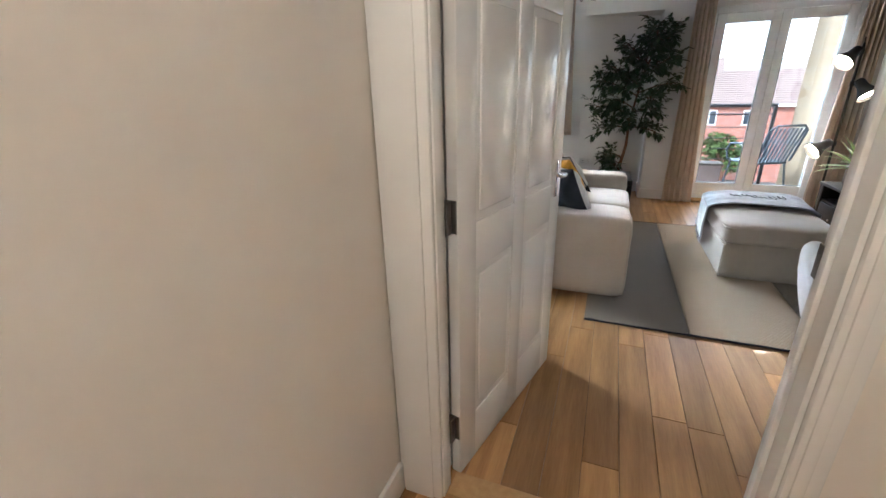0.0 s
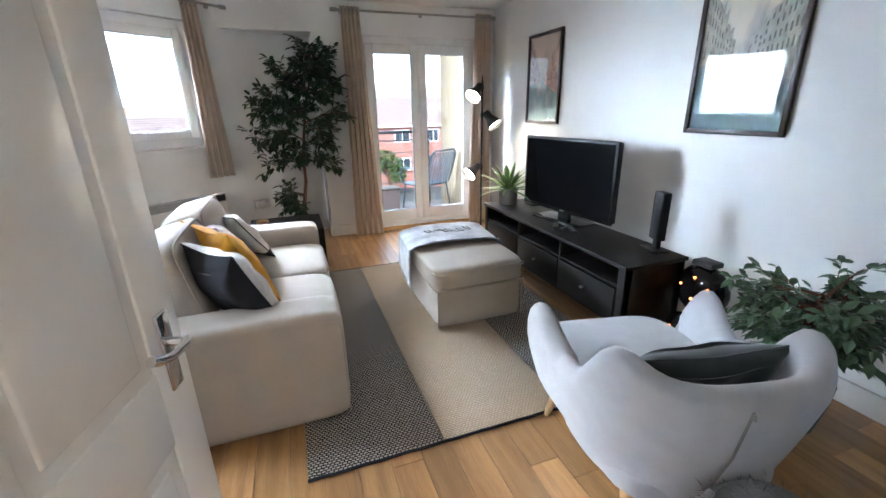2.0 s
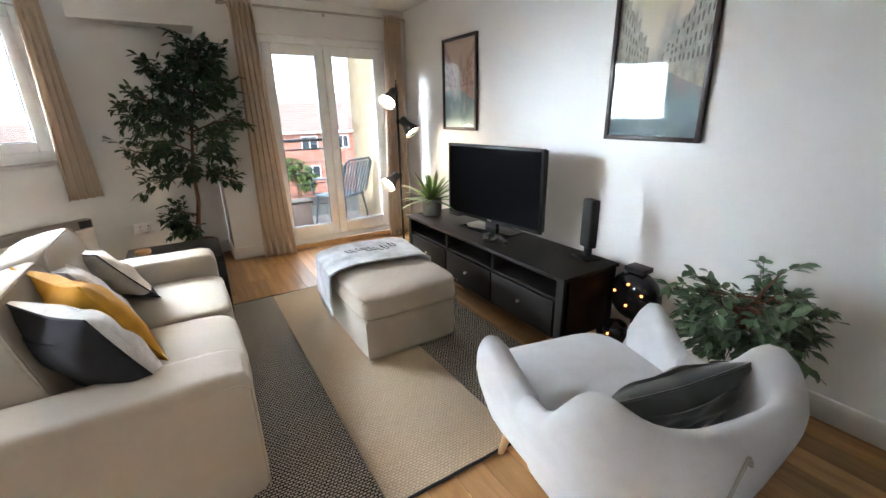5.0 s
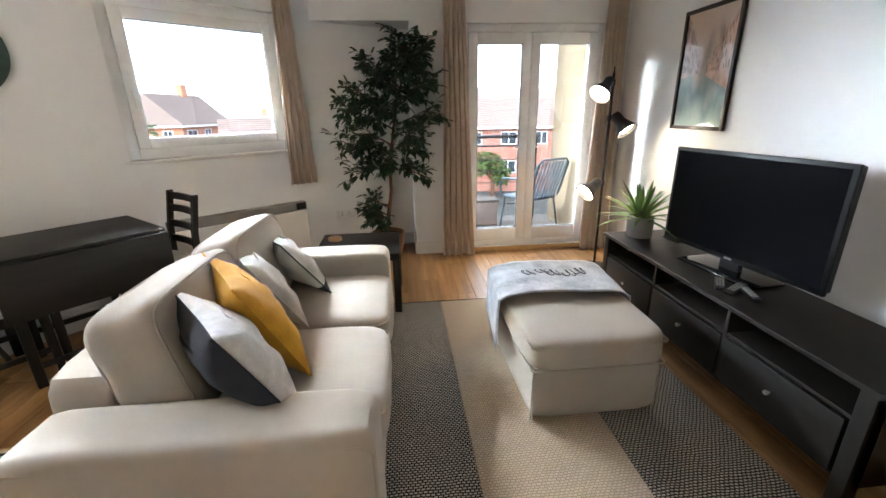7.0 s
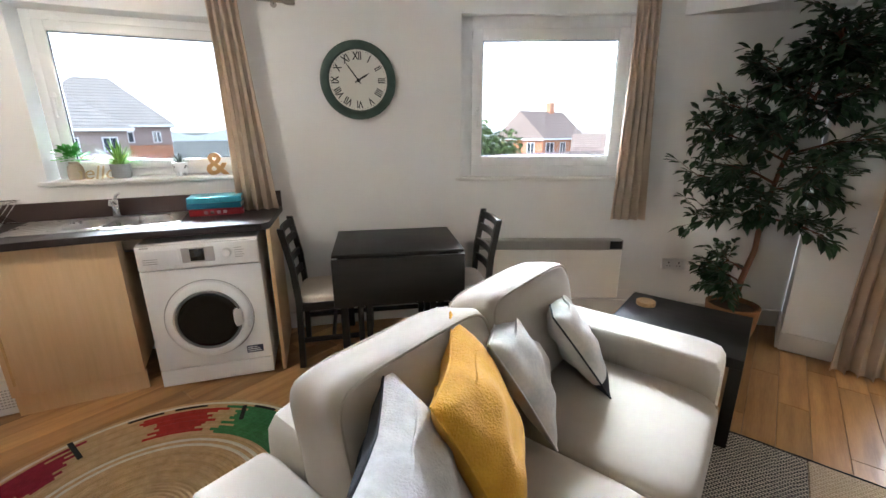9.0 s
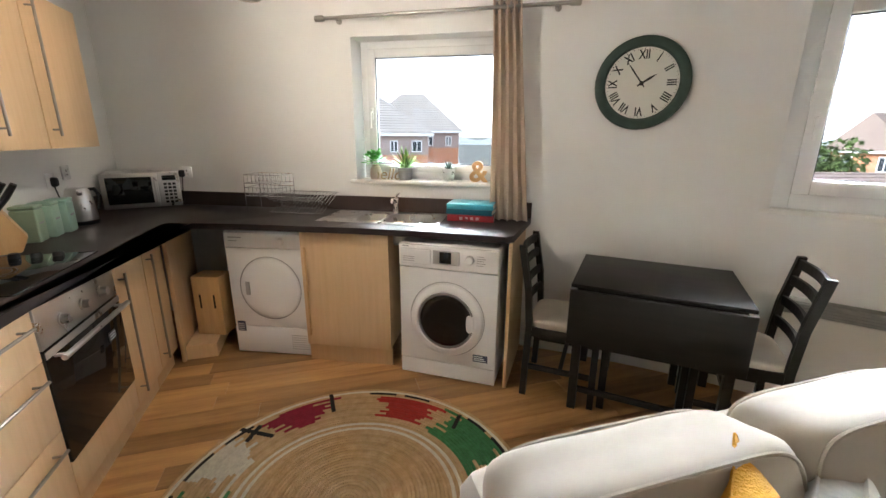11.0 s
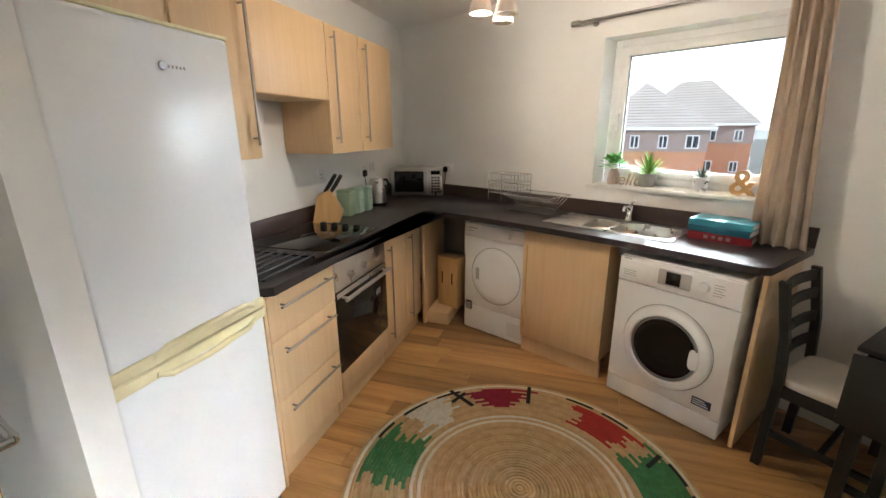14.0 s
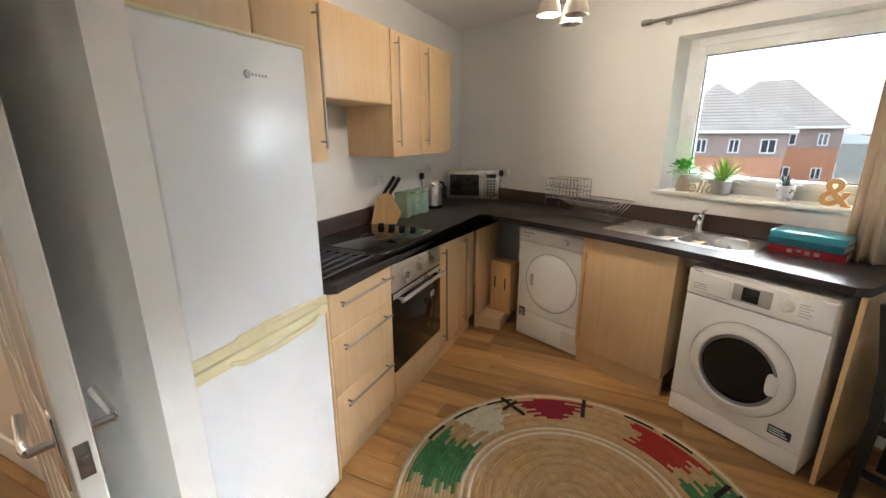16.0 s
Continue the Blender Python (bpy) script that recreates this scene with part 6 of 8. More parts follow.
# dark corner recess with its panel
cr = thing("corner_panel", "beech panel closing the inner worktop corner", "panel", pose(-2.2, 5.03, 0, 0, 0, 0))
boxpart("panel", (-0.50, -0.012, 0.0), (0.026, 0.012, 0.90), M["beech"], cr, 0.002)
boxpart("plinth", (-0.50, 0.014, 0.0), (0.0, 0.20, 0.10), M["beech"], cr, 0.002)
wb = thing("wooden_box", "tall reddish wooden box with slot handles in the corner recess", "box", pose(-2.42, 5.20, 0.10, 0, 0, 70))
boxpart("side_front", (-0.10, -0.075, 0.0), (0.10, -0.063, 0.42), M["beechleg"], wb, 0.002)
boxpart("side_back", (-0.10, 0.063, 0.0), (0.10, 0.075, 0.42), M["beechleg"], wb, 0.002)
boxpart("side_left", (-0.10, -0.063, 0.0), (-0.088, 0.063, 0.42), M["beechleg"], wb, 0.002)
boxpart("side_right", (0.088, -0.063, 0.0), (0.10, 0.063, 0.42), M["beechleg"], wb, 0.002)
boxpart("lid", (-0.10, -0.075, 0.42), (0.10, 0.075, 0.43), M["beechleg"], wb, 0.002)
for x in (-0.05, 0.05):
    boxpart("slot", (x - 0.006, -0.0765, 0.20), (x + 0.006, -0.0745, 0.30), M["blackplastic"], wb, 0.0)


def ring(bm, c, r, rr, n=40, ax="y"):
    pts = []
    for k in range(n + 1):
        a = 2 * math.pi * k / n
        pts.append((c[0] + r * math.cos(a), c[1], c[2] + r * math.sin(a)))
    tube(bm, pts, rr, 6, cap=False)


def disc_y(bm, c, prof, n=48):
    """Turned shape with its axis towards -y: (radius, distance out)."""
    vs = lathe(bm, prof, n)
    bmesh.ops.transform(bm, matrix=Matrix.Translation(c) @ pose(0, 0, 0, 90, 0, 0), verts=vs)


GREYP = mat("silver_grey_plastic", (0.45, 0.45, 0.46), 0.3, 0.4, var=0.05, scale=10)
LCD = mat("dark_display", (0.01, 0.011, 0.012), 0.1)
NAVYL = mat("navy_sticker", (0.012, 0.02, 0.06), 0.4)
GREYLINE = mat("printed_grey", (0.35, 0.35, 0.36), 0.6)
DRUM = mat("drum_steel_dark", (0.26, 0.26, 0.27), 0.35, 0.7, var=0.3, scale=8)


def washing_machine():
    m = pose(-1.497, 6.655, 0, 0, 0, 56.0) @ Matrix.Diagonal((1, 1, 1.025, 1))
    ob = thing("washing_machine", "white front-loading washing machine with dark porthole door", "washing machine", m)
    # local: x along the front, y backwards (into the wall), front at y = 0
    W = 0.30
    boxpart("body", (-W, 0.012, 0.01), (W, 0.50, 0.848), M["white_wm"], ob, 0.012, seg=3)
    boxpart("front", (-W, 0.0, 0.115), (W, 0.014, 0.70), M["white_wm"], ob, 0.005)
    boxpart("kick_panel", (-W, 0.002, 0.012), (W, 0.014, 0.110), M["white_wm"], ob, 0.004)
    cp = boxpart("control_panel", (-W, -0.006, 0.704), (W, 0.014, 0.838), M["white_wm"], ob, 0.008, seg=3)
    boxpart("drawer", (-W + 0.02, -0.009, 0.725), (-0.10, -0.004, 0.815), M["white_wm"], cp, 0.004)
    boxpart("display_surround", (-0.085, -0.0085, 0.735), (0.075, -0.005, 0.815), GREYP, cp, 0.004)
    boxpart("display", (-0.045, -0.0095, 0.742), (0.025, -0.0075, 0.808), LCD, cp, 0.001)
    bm = bmesh.new()
    disc_y(bm, (0.135, -0.006, 0.775), [(0, 0.022), (0.02, 0.022), (0.024, 0.016), (0.026, 0.0)])
    part("dial", bm, M["white_wm"], cp)
    bm = bmesh.new()
    for k in range(5):
        B(bm, (0.175, -0.0066, 0.745 + k * 0.013), (0.215 + 0.01 * (k % 2), -0.0058, 0.748 + k * 0.013))
    B(bm, (-W + 0.025, -0.0066, 0.824), (-W + 0.065, -0.0058, 0.831))
    for k in range(3):
        B(bm, (-W + 0.03, -0.0098, 0.74 + k * 0.012), (-W + 0.10, -0.0088, 0.743 + k * 0.012))
    part("print", bm, GREYLINE, cp, "small unreadable printed marks")
    bm = bmesh.new()
    disc_y(bm, (0.0, 0.0, 0.40), [(0.225, 0.0), (0.222, 0.018), (0.208, 0.03), (0.180, 0.034), (0.172, 0.026), (0.169, 0.012)], 64)
    dr = part("porthole_door", bm, M["white_wm"], ob, "white ring door")
    bm = bmesh.new()
    disc_y(bm, (0.0, 0.0, 0.40), [(0, 0.012), (0.06, 0.016), (0.13, 0.024), (0.164, 0.026), (0.172, 0.022)], 56)
    part("glass", bm, M["blackglass"], dr, "dark glass bowl")
    bm = bmesh.new()
    ring(bm, (0, -0.026, 0.40), 0.166, 0.008, 48)
    part("glass_rim", bm, DRUM, dr)
    bm = bmesh.new()
    vs = soft_block(bm, (0.125, -0.036, 0.345), (0.175, -0.022, 0.455), p=3, n=6)
    part("door_grip", bm, M["white_wm"], dr)
    bm = bmesh.new()
    ring(bm, (0, -0.0005, 0.40), 0.229, 0.0025, 56)
    part("door_gap", bm, GREYLINE, ob)
    boxpart("sticker", (0.165, -0.0012, 0.155), (0.255, 0.0005, 0.20), NAVYL, ob, 0.0)
    bm = bmesh.new()
    for k in range(3):
        B(bm, (0.17, -0.0018, 0.163 + k * 0.012), (0.245 - k * 0.01, -0.001, 0.168 + k * 0.012))
    part("sticker_lines", bm, M["white_app"], ob)
    for x in (-0.25, 0.25):
        for y in (0.06, 0.45):
            bm = bmesh.new()
            tube(bm, [(x, y, 0), (x, y, 0.02)], 0.018, 10)
            part("foot", bm, M["blackplastic"], ob)
    return ob


washing_machine()


def dryer():
    m = pose(-2.11, 5.62, 0, 0, 0, 67.0) @ Matrix.Diagonal((1, 1, 1.03, 1))
    ob = thing("tumble_dryer", "white condenser tumble dryer with a round flush door", "dryer", m)
    W = 0.285
    boxpart("body", (-W, 0.012, 0.01), (W, 0.47, 0.848), M["white_wm"], ob, 0.012, seg=3)
    boxpart("front", (-W, 0.0, 0.205), (W, 0.014, 0.74), M["white_wm"], ob, 0.004)
    k = boxpart("kick_panel", (-W, 0.001, 0.012), (W, 0.014, 0.20), M["white_wm"], ob, 0.004)
    cp = boxpart("control_panel", (-W, -0.004, 0.744), (W, 0.014, 0.84), M["white_wm"], ob, 0.006, seg=3)
    bm = bmesh.new()
    disc_y(bm, (0.10, -0.004, 0.79), [(0, 0.02), (0.02, 0.02), (0.026, 0.0)])
    part("dial", bm, M["white_wm"], cp)
    bm = bmesh.new()
    B(bm, (-W + 0.03, -0.0048, 0.805), (-W + 0.12, -0.0036, 0.812))
    B(bm, (-W + 0.03, -0.0048, 0.785), (-W + 0.09, -0.0036, 0.789))
    part("print", bm, GREYLINE, cp, "small unreadable printed marks")
    bm = bmesh.new()
    disc_y(bm, (0.0, 0.0, 0.475), [(0, 0.016), (0.15, 0.016), (0.195, 0.013), (0.205, 0.006), (0.206, 0.0)], 64)
    dr = part("door", bm, M["white_wm"], ob)
    bm = bmesh.new()
    ring(bm, (0, -0.001, 0.475), 0.211, 0.0028, 64)
    part("door_gap", bm, GREYLINE, ob)
    boxpart("door_grip", (-0.165, -0.0185, 0.43), (-0.135, -0.0145, 0.52), GREYP, dr, 0.003)
    bm = bmesh.new()
    for a in range(10):
        for b in range(7):
            B(bm, (0.115 + a * 0.014, 0.0003, 0.05 + b * 0.016), (0.124 + a * 0.014, 0.0015, 0.056 + b * 0.016))
    part("vent", bm, GREYLINE, k, "grid of small vent slots")
    boxpart("sticker", (-W + 0.02, -0.0012, 0.165), (-W + 0.075, 0.0016, 0.235), NAVYL, ob, 0.0)
    bm = bmesh.new()
    for q in range(4):
        B(bm, (-W + 0.025, -0.0018, 0.172 + q * 0.014), (-W + 0.066, -0.001, 0.177 + q * 0.014))
    part("sticker_lines", bm, M["white_app"], ob)
    return ob


dryer()


def fridge():
    ob = thing("fridge_freezer", "tall white fridge freezer with yellowed handle trims", "fridge", pose(-0.138, 5.05, 0))
    W = 0.274
    boxpart("cabinet", (-W, -0.58, 0.02), (W, -0.055, 1.80), M["white_app"], ob, 0.008)
    for z0, z1, nm in ((0.05, 0.896, "freezer_door"), (0.904, 1.805, "fridge_door")):
        d = boxpart(nm, (-W, -0.05, z0), (W, 0.0, z1), M["white_app"], ob, 0.016, seg=4)
        ta, tb = (z1 - 0.035, z1 + 0.001) if nm == "freezer_door" else (z0 - 0.001, z0 + 0.035)
        bm = bmesh.new()
        B(bm, (-W - 0.001, -0.052, ta), (W + 0.001, 0.006, tb), 0.005)
        part("trim", bm, M["yellowed"], d, "yellowed plastic edge trim")
        bm = bmesh.new()
        zz = z1 - 0.03 if nm == "freezer_door" else z0 + 0.03
        s = -1 if nm == "freezer_door" else 1
        tube(bm, [(-W + 0.05, 0.004, zz - s * 0.01), (-W + 0.09, 0.010, zz + s * 0.008), (0.0, 0.013, zz + s * 0.014), (0.12, 0.010, zz + s * 0.008), (0.16, 0.004, zz - s * 0.01)], [0.008, 0.010, 0.010, 0.010, 0.008], 10)
        part("handle", bm, M["yellowed"], d, "yellowed grip handle")
    boxpart("top_cap", (-W, -0.05, 1.803), (W, -0.001, 1.813), M["yellowed"], ob, 0.003, "yellowed top edge")
    bm = bmesh.new()
    disc_y(bm, (0, 0, 0), [(0, 0.004), (0.010, 0.004), (0.012, 0.0)], 20)
    bmesh.ops.transform(bm, matrix=Matrix.Translation((-0.03, 0.0, 1.70)) @ pose(0, 0, 0, 0, 0, 180), verts=bm.verts[:])
    part("badge", bm, DRUM, ob, "small round dark metal badge")
    bm = bmesh.new()
    for k in range(5):
        B(bm, (-0.052 - k * 0.012, 0.0, 1.696), (-0.047 - k * 0.012, 0.0015, 1.704), 0.0005)
    part("badge_letters", bm, GREYLINE, ob, "small grey raised marks")
    boxpart("kick_grille", (-W + 0.01, -0.04, 0.0), (W - 0.01, -0.03, 0.05), M["blackplastic"], ob, 0.002)
    return ob


fridge()

# wall units
UY = 4.765
unit("beech laminate wall cupboard beside the fridge", "wall_cupboard", -0.84, -0.47, 1.41, 2.10, 0.33, UY, [(-1, 1, 1.41, 2.10, "l")], (1.47, 2.06), False)
unit("beech laminate cupboard over the fridge", "wall_cupboard", -0.465, 0.14, 1.86, 2.10, 0.33, UY, [(-1, 1, 1.86, 2.10, "")], (0, 0), False)
unit("beech laminate hood cupboard above the hob", "hood_cupboard", -1.42, -0.845, 1.695, 2.10, 0.33, UY, [(-1, 1, 1.695, 2.10, "")], (0, 0), False)
unit("beech laminate wall cupboard with tall bar handle", "wall_cupboard", -1.79, -1.425, 1.40, 2.10, 0.33, UY, [(-1, 1, 1.40, 2.10, "r")], (1.46, 2.06), False)
unit("beech laminate end wall cupboard with tall bar handle", "wall_cupboard", -2.27, -1.795, 1.40, 2.10, 0.33, UY, [(-1, 1, 1.40, 2.10, "r")], (1.46, 2.06), False)

# hob and things on the straight worktop
hob = thing("hob", "black glass ceramic hob set in the worktop", "hob", pose(-1.26, 4.72, WT))
boxpart("glass", (-0.29, -0.25, 0.0005), (0.29, 0.25, 0.006), M["blackglass"], hob, 0.002)
for k in range(4):
    bm = bmesh.new()
    lathe(bm, [(0.021, 0.006), (0.021, 0.016), (0.017, 0.026), (0, 0.027)], 20, (-0.245 + 0.0, 0.0, 0))
    bmesh.ops.transform(bm, matrix=Matrix.Translation((0.0, -0.12 + k * 0.08, 0)), verts=bm.verts[:])
    part("knob", bm, M["blackplastic"], hob, "black plastic knob")
for x, y, r in ((-0.10, -0.12, 0.075), (-0.10, 0.12, 0.09), (0.14, -0.12, 0.09), (0.14, 0.12, 0.075)):
    bm = bmesh.new()
    lathe(bm, [(r, 0.0062), (r + 0.003, 0.0062)], 40)
    part("zone_ring", bm, GREYLINE, hob)

tr = thing("trivet_rack", "black wire pan rest of parallel bars on the worktop", "rack", pose(-0.71, 4.76, WT, 0, 0, 0))
for k in range(8):
    bm = bmesh.new()
    y = -0.20 + k * 0.055
    tube(bm, [(-0.19, y, 0.012), (0.19, y, 0.012)], 0.0055, 8)
    part("bar", bm, M["blackplastic"], tr)
for x in (-0.17, 0.17):
    bm = bmesh.new()
    tube(bm, [(x, -0.22, 0.005), (x, 0.20, 0.005)], 0.005, 8)
    part("cross_bar", bm, M["blackplastic"], tr)

kb = thing("knife_block", "pale wooden knife block with black-handled knives", "knife block", pose(-1.64, 4.56, WT, 0, 0, 118) @ Matrix.Diagonal((1.15, 1.15, 1.1, 1)))
bm = bmesh.new()
pr = [(-0.09, 0.0), (0.06, 0.0), (0.085, 0.06), (0.02, 0.20), (-0.055, 0.165)]
lo = [bm.verts.new((-0.045, -x, z)) for x, z in pr]
hi = [bm.verts.new((0.045, -x, z)) for x, z in pr]
for i in range(5):
    bm.faces.new((lo[i], lo[(i + 1) % 5], hi[(i + 1) % 5], hi[i]))
bm.faces.new(lo)
bm.faces.new(list(reversed(hi)))
bmesh.ops.bevel(bm, geom=bm.edges[:], offset=0.003, segments=2, affect="EDGES")
bmesh.ops.transform(bm, matrix=pose(0, 0, 0, 0, 0, 90), verts=bm.verts[:])
part("block", bm, M["beechleg"], kb, "pale wooden block")
for k, (a, b) in enumerate(((-0.03, 0.0), (0.0, 0.0), (0.03, 0.0), (-0.02, 0.03), (0.02, 0.03))):
    bm = bmesh.new()
    p = Vector((0.018 - b, a, 0.18 + b * 0.2))
    tube(bm, [p, p + Vector((0.035, 0, 0.05)), p + Vector((0.065, 0, 0.10))], [0.010, 0.012, 0.011], 8)
    part("knife_handle", bm, M["blackplastic"], kb, "black knife handle")

for k, (x, y) in enumerate(((-1.87, 4.56), (-1.99, 4.57), (-2.11, 4.58))):
    cn = thing("storage_tin", "sage green metal storage canister with a lid", "canister", pose(x, y, WT, 0, 0, 8), "canisters on the worktop")
    cm = mat("sage_tin_" + "abc"[k], ((0.30, 0.40, 0.28), (0.36, 0.52, 0.42), (0.36, 0.54, 0.45))[k], 0.4, var=0.1, scale=12)
    boxpart("body", (-0.05, -0.05, 0.0), (0.05, 0.05, 0.165), cm, cn, 0.008, seg=3)
    boxpart("lid", (-0.051, -0.051, 0.166), (0.051, 0.051, 0.185), cm, cn, 0.008, seg=3)
    bm = bmesh.new()
    B(bm, (-0.025, 0.050, 0.09), (0.025, 0.0512, 0.10))
    part("label_bar", bm, GREYLINE, cn)

kt = thing("kettle", "brushed steel cordless kettle with black base", "kettle", pose(-2.34, 4.57, WT))
bm = bmesh.new()
lathe(bm, [(0, 0.022), (0.078, 0.022), (0.080, 0.05), (0.070, 0.15), (0.058, 0.205), (0.05, 0.218), (0, 0.222)], 32)
part("body", bm, M["steel"], kt)
bm = bmesh.new()
lathe(bm, [(0, 0), (0.082, 0), (0.084, 0.018), (0.076, 0.021), (0, 0.021)], 28)
part("base", bm, M["blackplastic"], kt)
bm = bmesh.new()
tube(bm, [(-0.05, 0.03, 0.2), (-0.09, 0.05, 0.20), (-0.108, 0.06, 0.16), (-0.10, 0.055, 0.09), (-0.075, 0.04, 0.06)], 0.011, 8)
part("handle", bm, M["blackplastic"], kt)
bm = bmesh.new()
tube(bm, [(0.045, 0.03, 0.19), (0.075, 0.05, 0.205)], [0.018, 0.010], 10)
part("spout", bm, M["steel"], kt)

mw = thing("microwave", "silver microwave oven with a dark glass door", "microwave", pose(-2.82, 4.74, WT, 0, 0, 14))
# local: front looks to +x
boxpart("case", (-0.32, -0.235, 0.012), (-0.012, 0.235, 0.265), M["steel"], mw, 0.006)
boxpart("door", (-0.012, -0.235, 0.014), (0.004, 0.10, 0.263), M["steel"], mw, 0.004)
boxpart("window", (0.003, -0.205, 0.045), (0.006, 0.065, 0.235), M["blackglass"], mw, 0.001, "dark glass window")
boxpart("control_panel", (-0.012, 0.104, 0.014), (0.004, 0.235, 0.263), M["steel"], mw, 0.004)
boxpart("display", (0.003, 0.13, 0.205), (0.0055, 0.215, 0.24), LCD, mw, 0.001)
bm = bmesh.new()
for a in range(3):
    for b in range(6):
        B(bm, (0.003, 0.135 + a * 0.028, 0.04 + b * 0.026), (0.006, 0.155 + a * 0.028, 0.056 + b * 0.026))
part("keypad", bm, M["blackplastic"], mw, "black push buttons")
bm = bmesh.new()
tube(bm, [(0.002, 0.085, 0.05), (0.026, 0.085, 0.06), (0.026, 0.085, 0.22), (0.002, 0.085, 0.23)], 0.007, 8)
part("handle", bm, M["steel"], mw)

socket("white wall socket with a red neon switch above the hob", pose(-1.768, YS, 1.228, 0, 0, 180), 1)
socket("white double wall socket behind the kettle", pose(-2.375, YS, 1.20, 0, 0, 180), 1)
socket("white single wall socket near the corner", pose(-2.548, YS, 1.233, 0, 0, 180), 1)
socket("white double wall socket by the microwave", at_arc(168.1, RW) @ pose(0, 0, 1.19), 1)
for nm, p0, p1 in (("kettle", Vector((-2.385, YS + 0.012, 1.19)), Vector((-2.37, 4.52, WT + 0.01))), ("microwave", arc(168.45, RW - 0.012, 1.18), arc(168.6, RW - 0.05, WT + 0.01))):
    pg = thing("mains_plug", "black mains plug with its cable in a wall socket", "plug", Matrix.Translation(p0))
    bm = bmesh.new()
    soft_block(bm, (-0.025, -0.022, -0.028), (0.025, 0.022, 0.028), p=4, n=5)
    part("plug", bm, M["blackplastic"], pg)
    bm = bmesh.new()
    d = p1 - p0
    tube(bm, [(0, 0, -0.02), d * 0.25 + Vector((0, 0, -0.06)), d * 0.6 + Vector((0, 0, -0.04)), d], 0.0035, 6)
    part("cable", bm, M["blackplastic"], pg)

# ---- sink ----
m_sink = SINK_AT
sk = thing("kitchen_sink", "stainless steel one-and-a-half bowl inset sink", "sink", m_sink)
def bowl(bm, x0, x1, y0, y1, dp):
    rows = []
    for z, ins in ((0.003, -0.018), (0.006, -0.006), (0.002, 0.0), (-0.02, 0.006), (-dp + 0.02, 0.012), (-dp, 0.035)):
        r = []
        for k in range(40):
            a = 2 * math.pi * k / 40
            c, s = math.cos(a), math.sin(a)
            r.append(bm.verts.new(((x0 + x1) / 2 + ((x1 - x0) / 2 - ins) * math.copysign(abs(c) ** 0.4, c), (y0 + y1) / 2 + ((y1 - y0) / 2 - ins) * math.copysign(abs(s) ** 0.4, s), z)))
        rows.append(r)
    for a, b in zip(rows, rows[1:]):
        for k in range(40):
            bm.faces.new((a[k], a[(k + 1) % 40], b[(k + 1) % 40], b[k]))
    bm.faces.new(rows[-1])


bm = bmesh.new()
B(bm, (-0.47, -0.205, 0.0008), (-0.222, 0.205, 0.0035), 0.001)
B(bm, (-0.222, -0.205, 0.0008), (0.33, -0.172, 0.0035), 0.001)
B(bm, (-0.222, 0.133, 0.0008), (0.33, 0.205, 0.0035), 0.001)
B(bm, (-0.062, -0.172, 0.0008), (-0.033, 0.133, 0.0035), 0.001)
B(bm, (0.303, -0.172, 0.0008), (0.33, 0.133, 0.0035), 0.001)
B(bm, (-0.222, 0.098, 0.0008), (-0.062, 0.133, 0.0035), 0.001)
for k in range(7):
    B(bm, (-0.45, -0.15 + k * 0.05, 0.0032), (-0.26, -0.135 + k * 0.05, 0.0055), 0.001)
part("rim", bm, M["steel"], sk)
for x0, x1, y0, y1 in SINK_BOWLS:
    bm = bmesh.new()
    bowl(bm, x0, x1, y0, y1, 0.15)
    part("bowl", bm, M["steel"], sk, "brushed steel bowl")
    bm = bmesh.new()
    lathe(bm, [(0, 0.003), (0.02, 0.004), (0.035, 0.002)], 20, ((x0 + x1) / 2, (y0 + y1) / 2, -0.15))
    part("drain", bm, M["chrome"], sk)
bm = bmesh.new()
lathe(bm, [(0.026, 0.0035), (0.026, 0.012), (0.022, 0.016), (0.020, 0.10), (0.016, 0.108), (0, 0.11)], 20, (-0.04, 0.165, 0))
tube(bm, [(-0.04, 0.165, 0.075), (-0.035, 0.10, 0.105), (-0.03, 0.05, 0.115), (-0.028, 0.03, 0.095)], [0.012, 0.011, 0.010, 0.010], 10)
tube(bm, [(-0.04, 0.165, 0.105), (-0.025, 0.15, 0.135), (0.0, 0.13, 0.15)], [0.009, 0.008, 0.007], 8)
part("tap", bm, M["chrome"], sk, "chrome mixer tap")

# ---- dish rack and wire basket ----
def wire(ob, name, pts, r=0.0022):
    bm = bmesh.new()
    tube(bm, pts, r, 6)
    return part(name, bm, M["chrome"], ob)


dk = thing("dish_rack", "folding chrome wire dish rack on the drainer", "dish rack", Matrix.Translation((-2.40, 5.86, WT)) @ pose(0, 0, 0.004, 0, 0, 62))
for s in (-1, 1):
    wire(dk, "rail", [(-0.20, s * 0.16, 0.125), (0.20, s * 0.16, 0.125)], 0.0035)
    wire(dk, "rail", [(-0.20, -s * 0.10, 0.006), (0.20, -s * 0.10, 0.006)], 0.0035)
    for k in range(15):
        x = -0.19 + 0.38 * k / 14
        wire(dk, "wire", [(x, s * 0.16, 0.125), (x, -s * 0.10, 0.006)], 0.0026)
for x in (-0.20, 0.20):
    wire(dk, "end_rail", [(x, -0.16, 0.125), (x, 0.16, 0.125)], 0.003)
wb2 = thing("wire_basket", "two-tier dark wire basket standing at the back of the worktop", "basket", at_arc(161.5, RW - 0.11, WT))
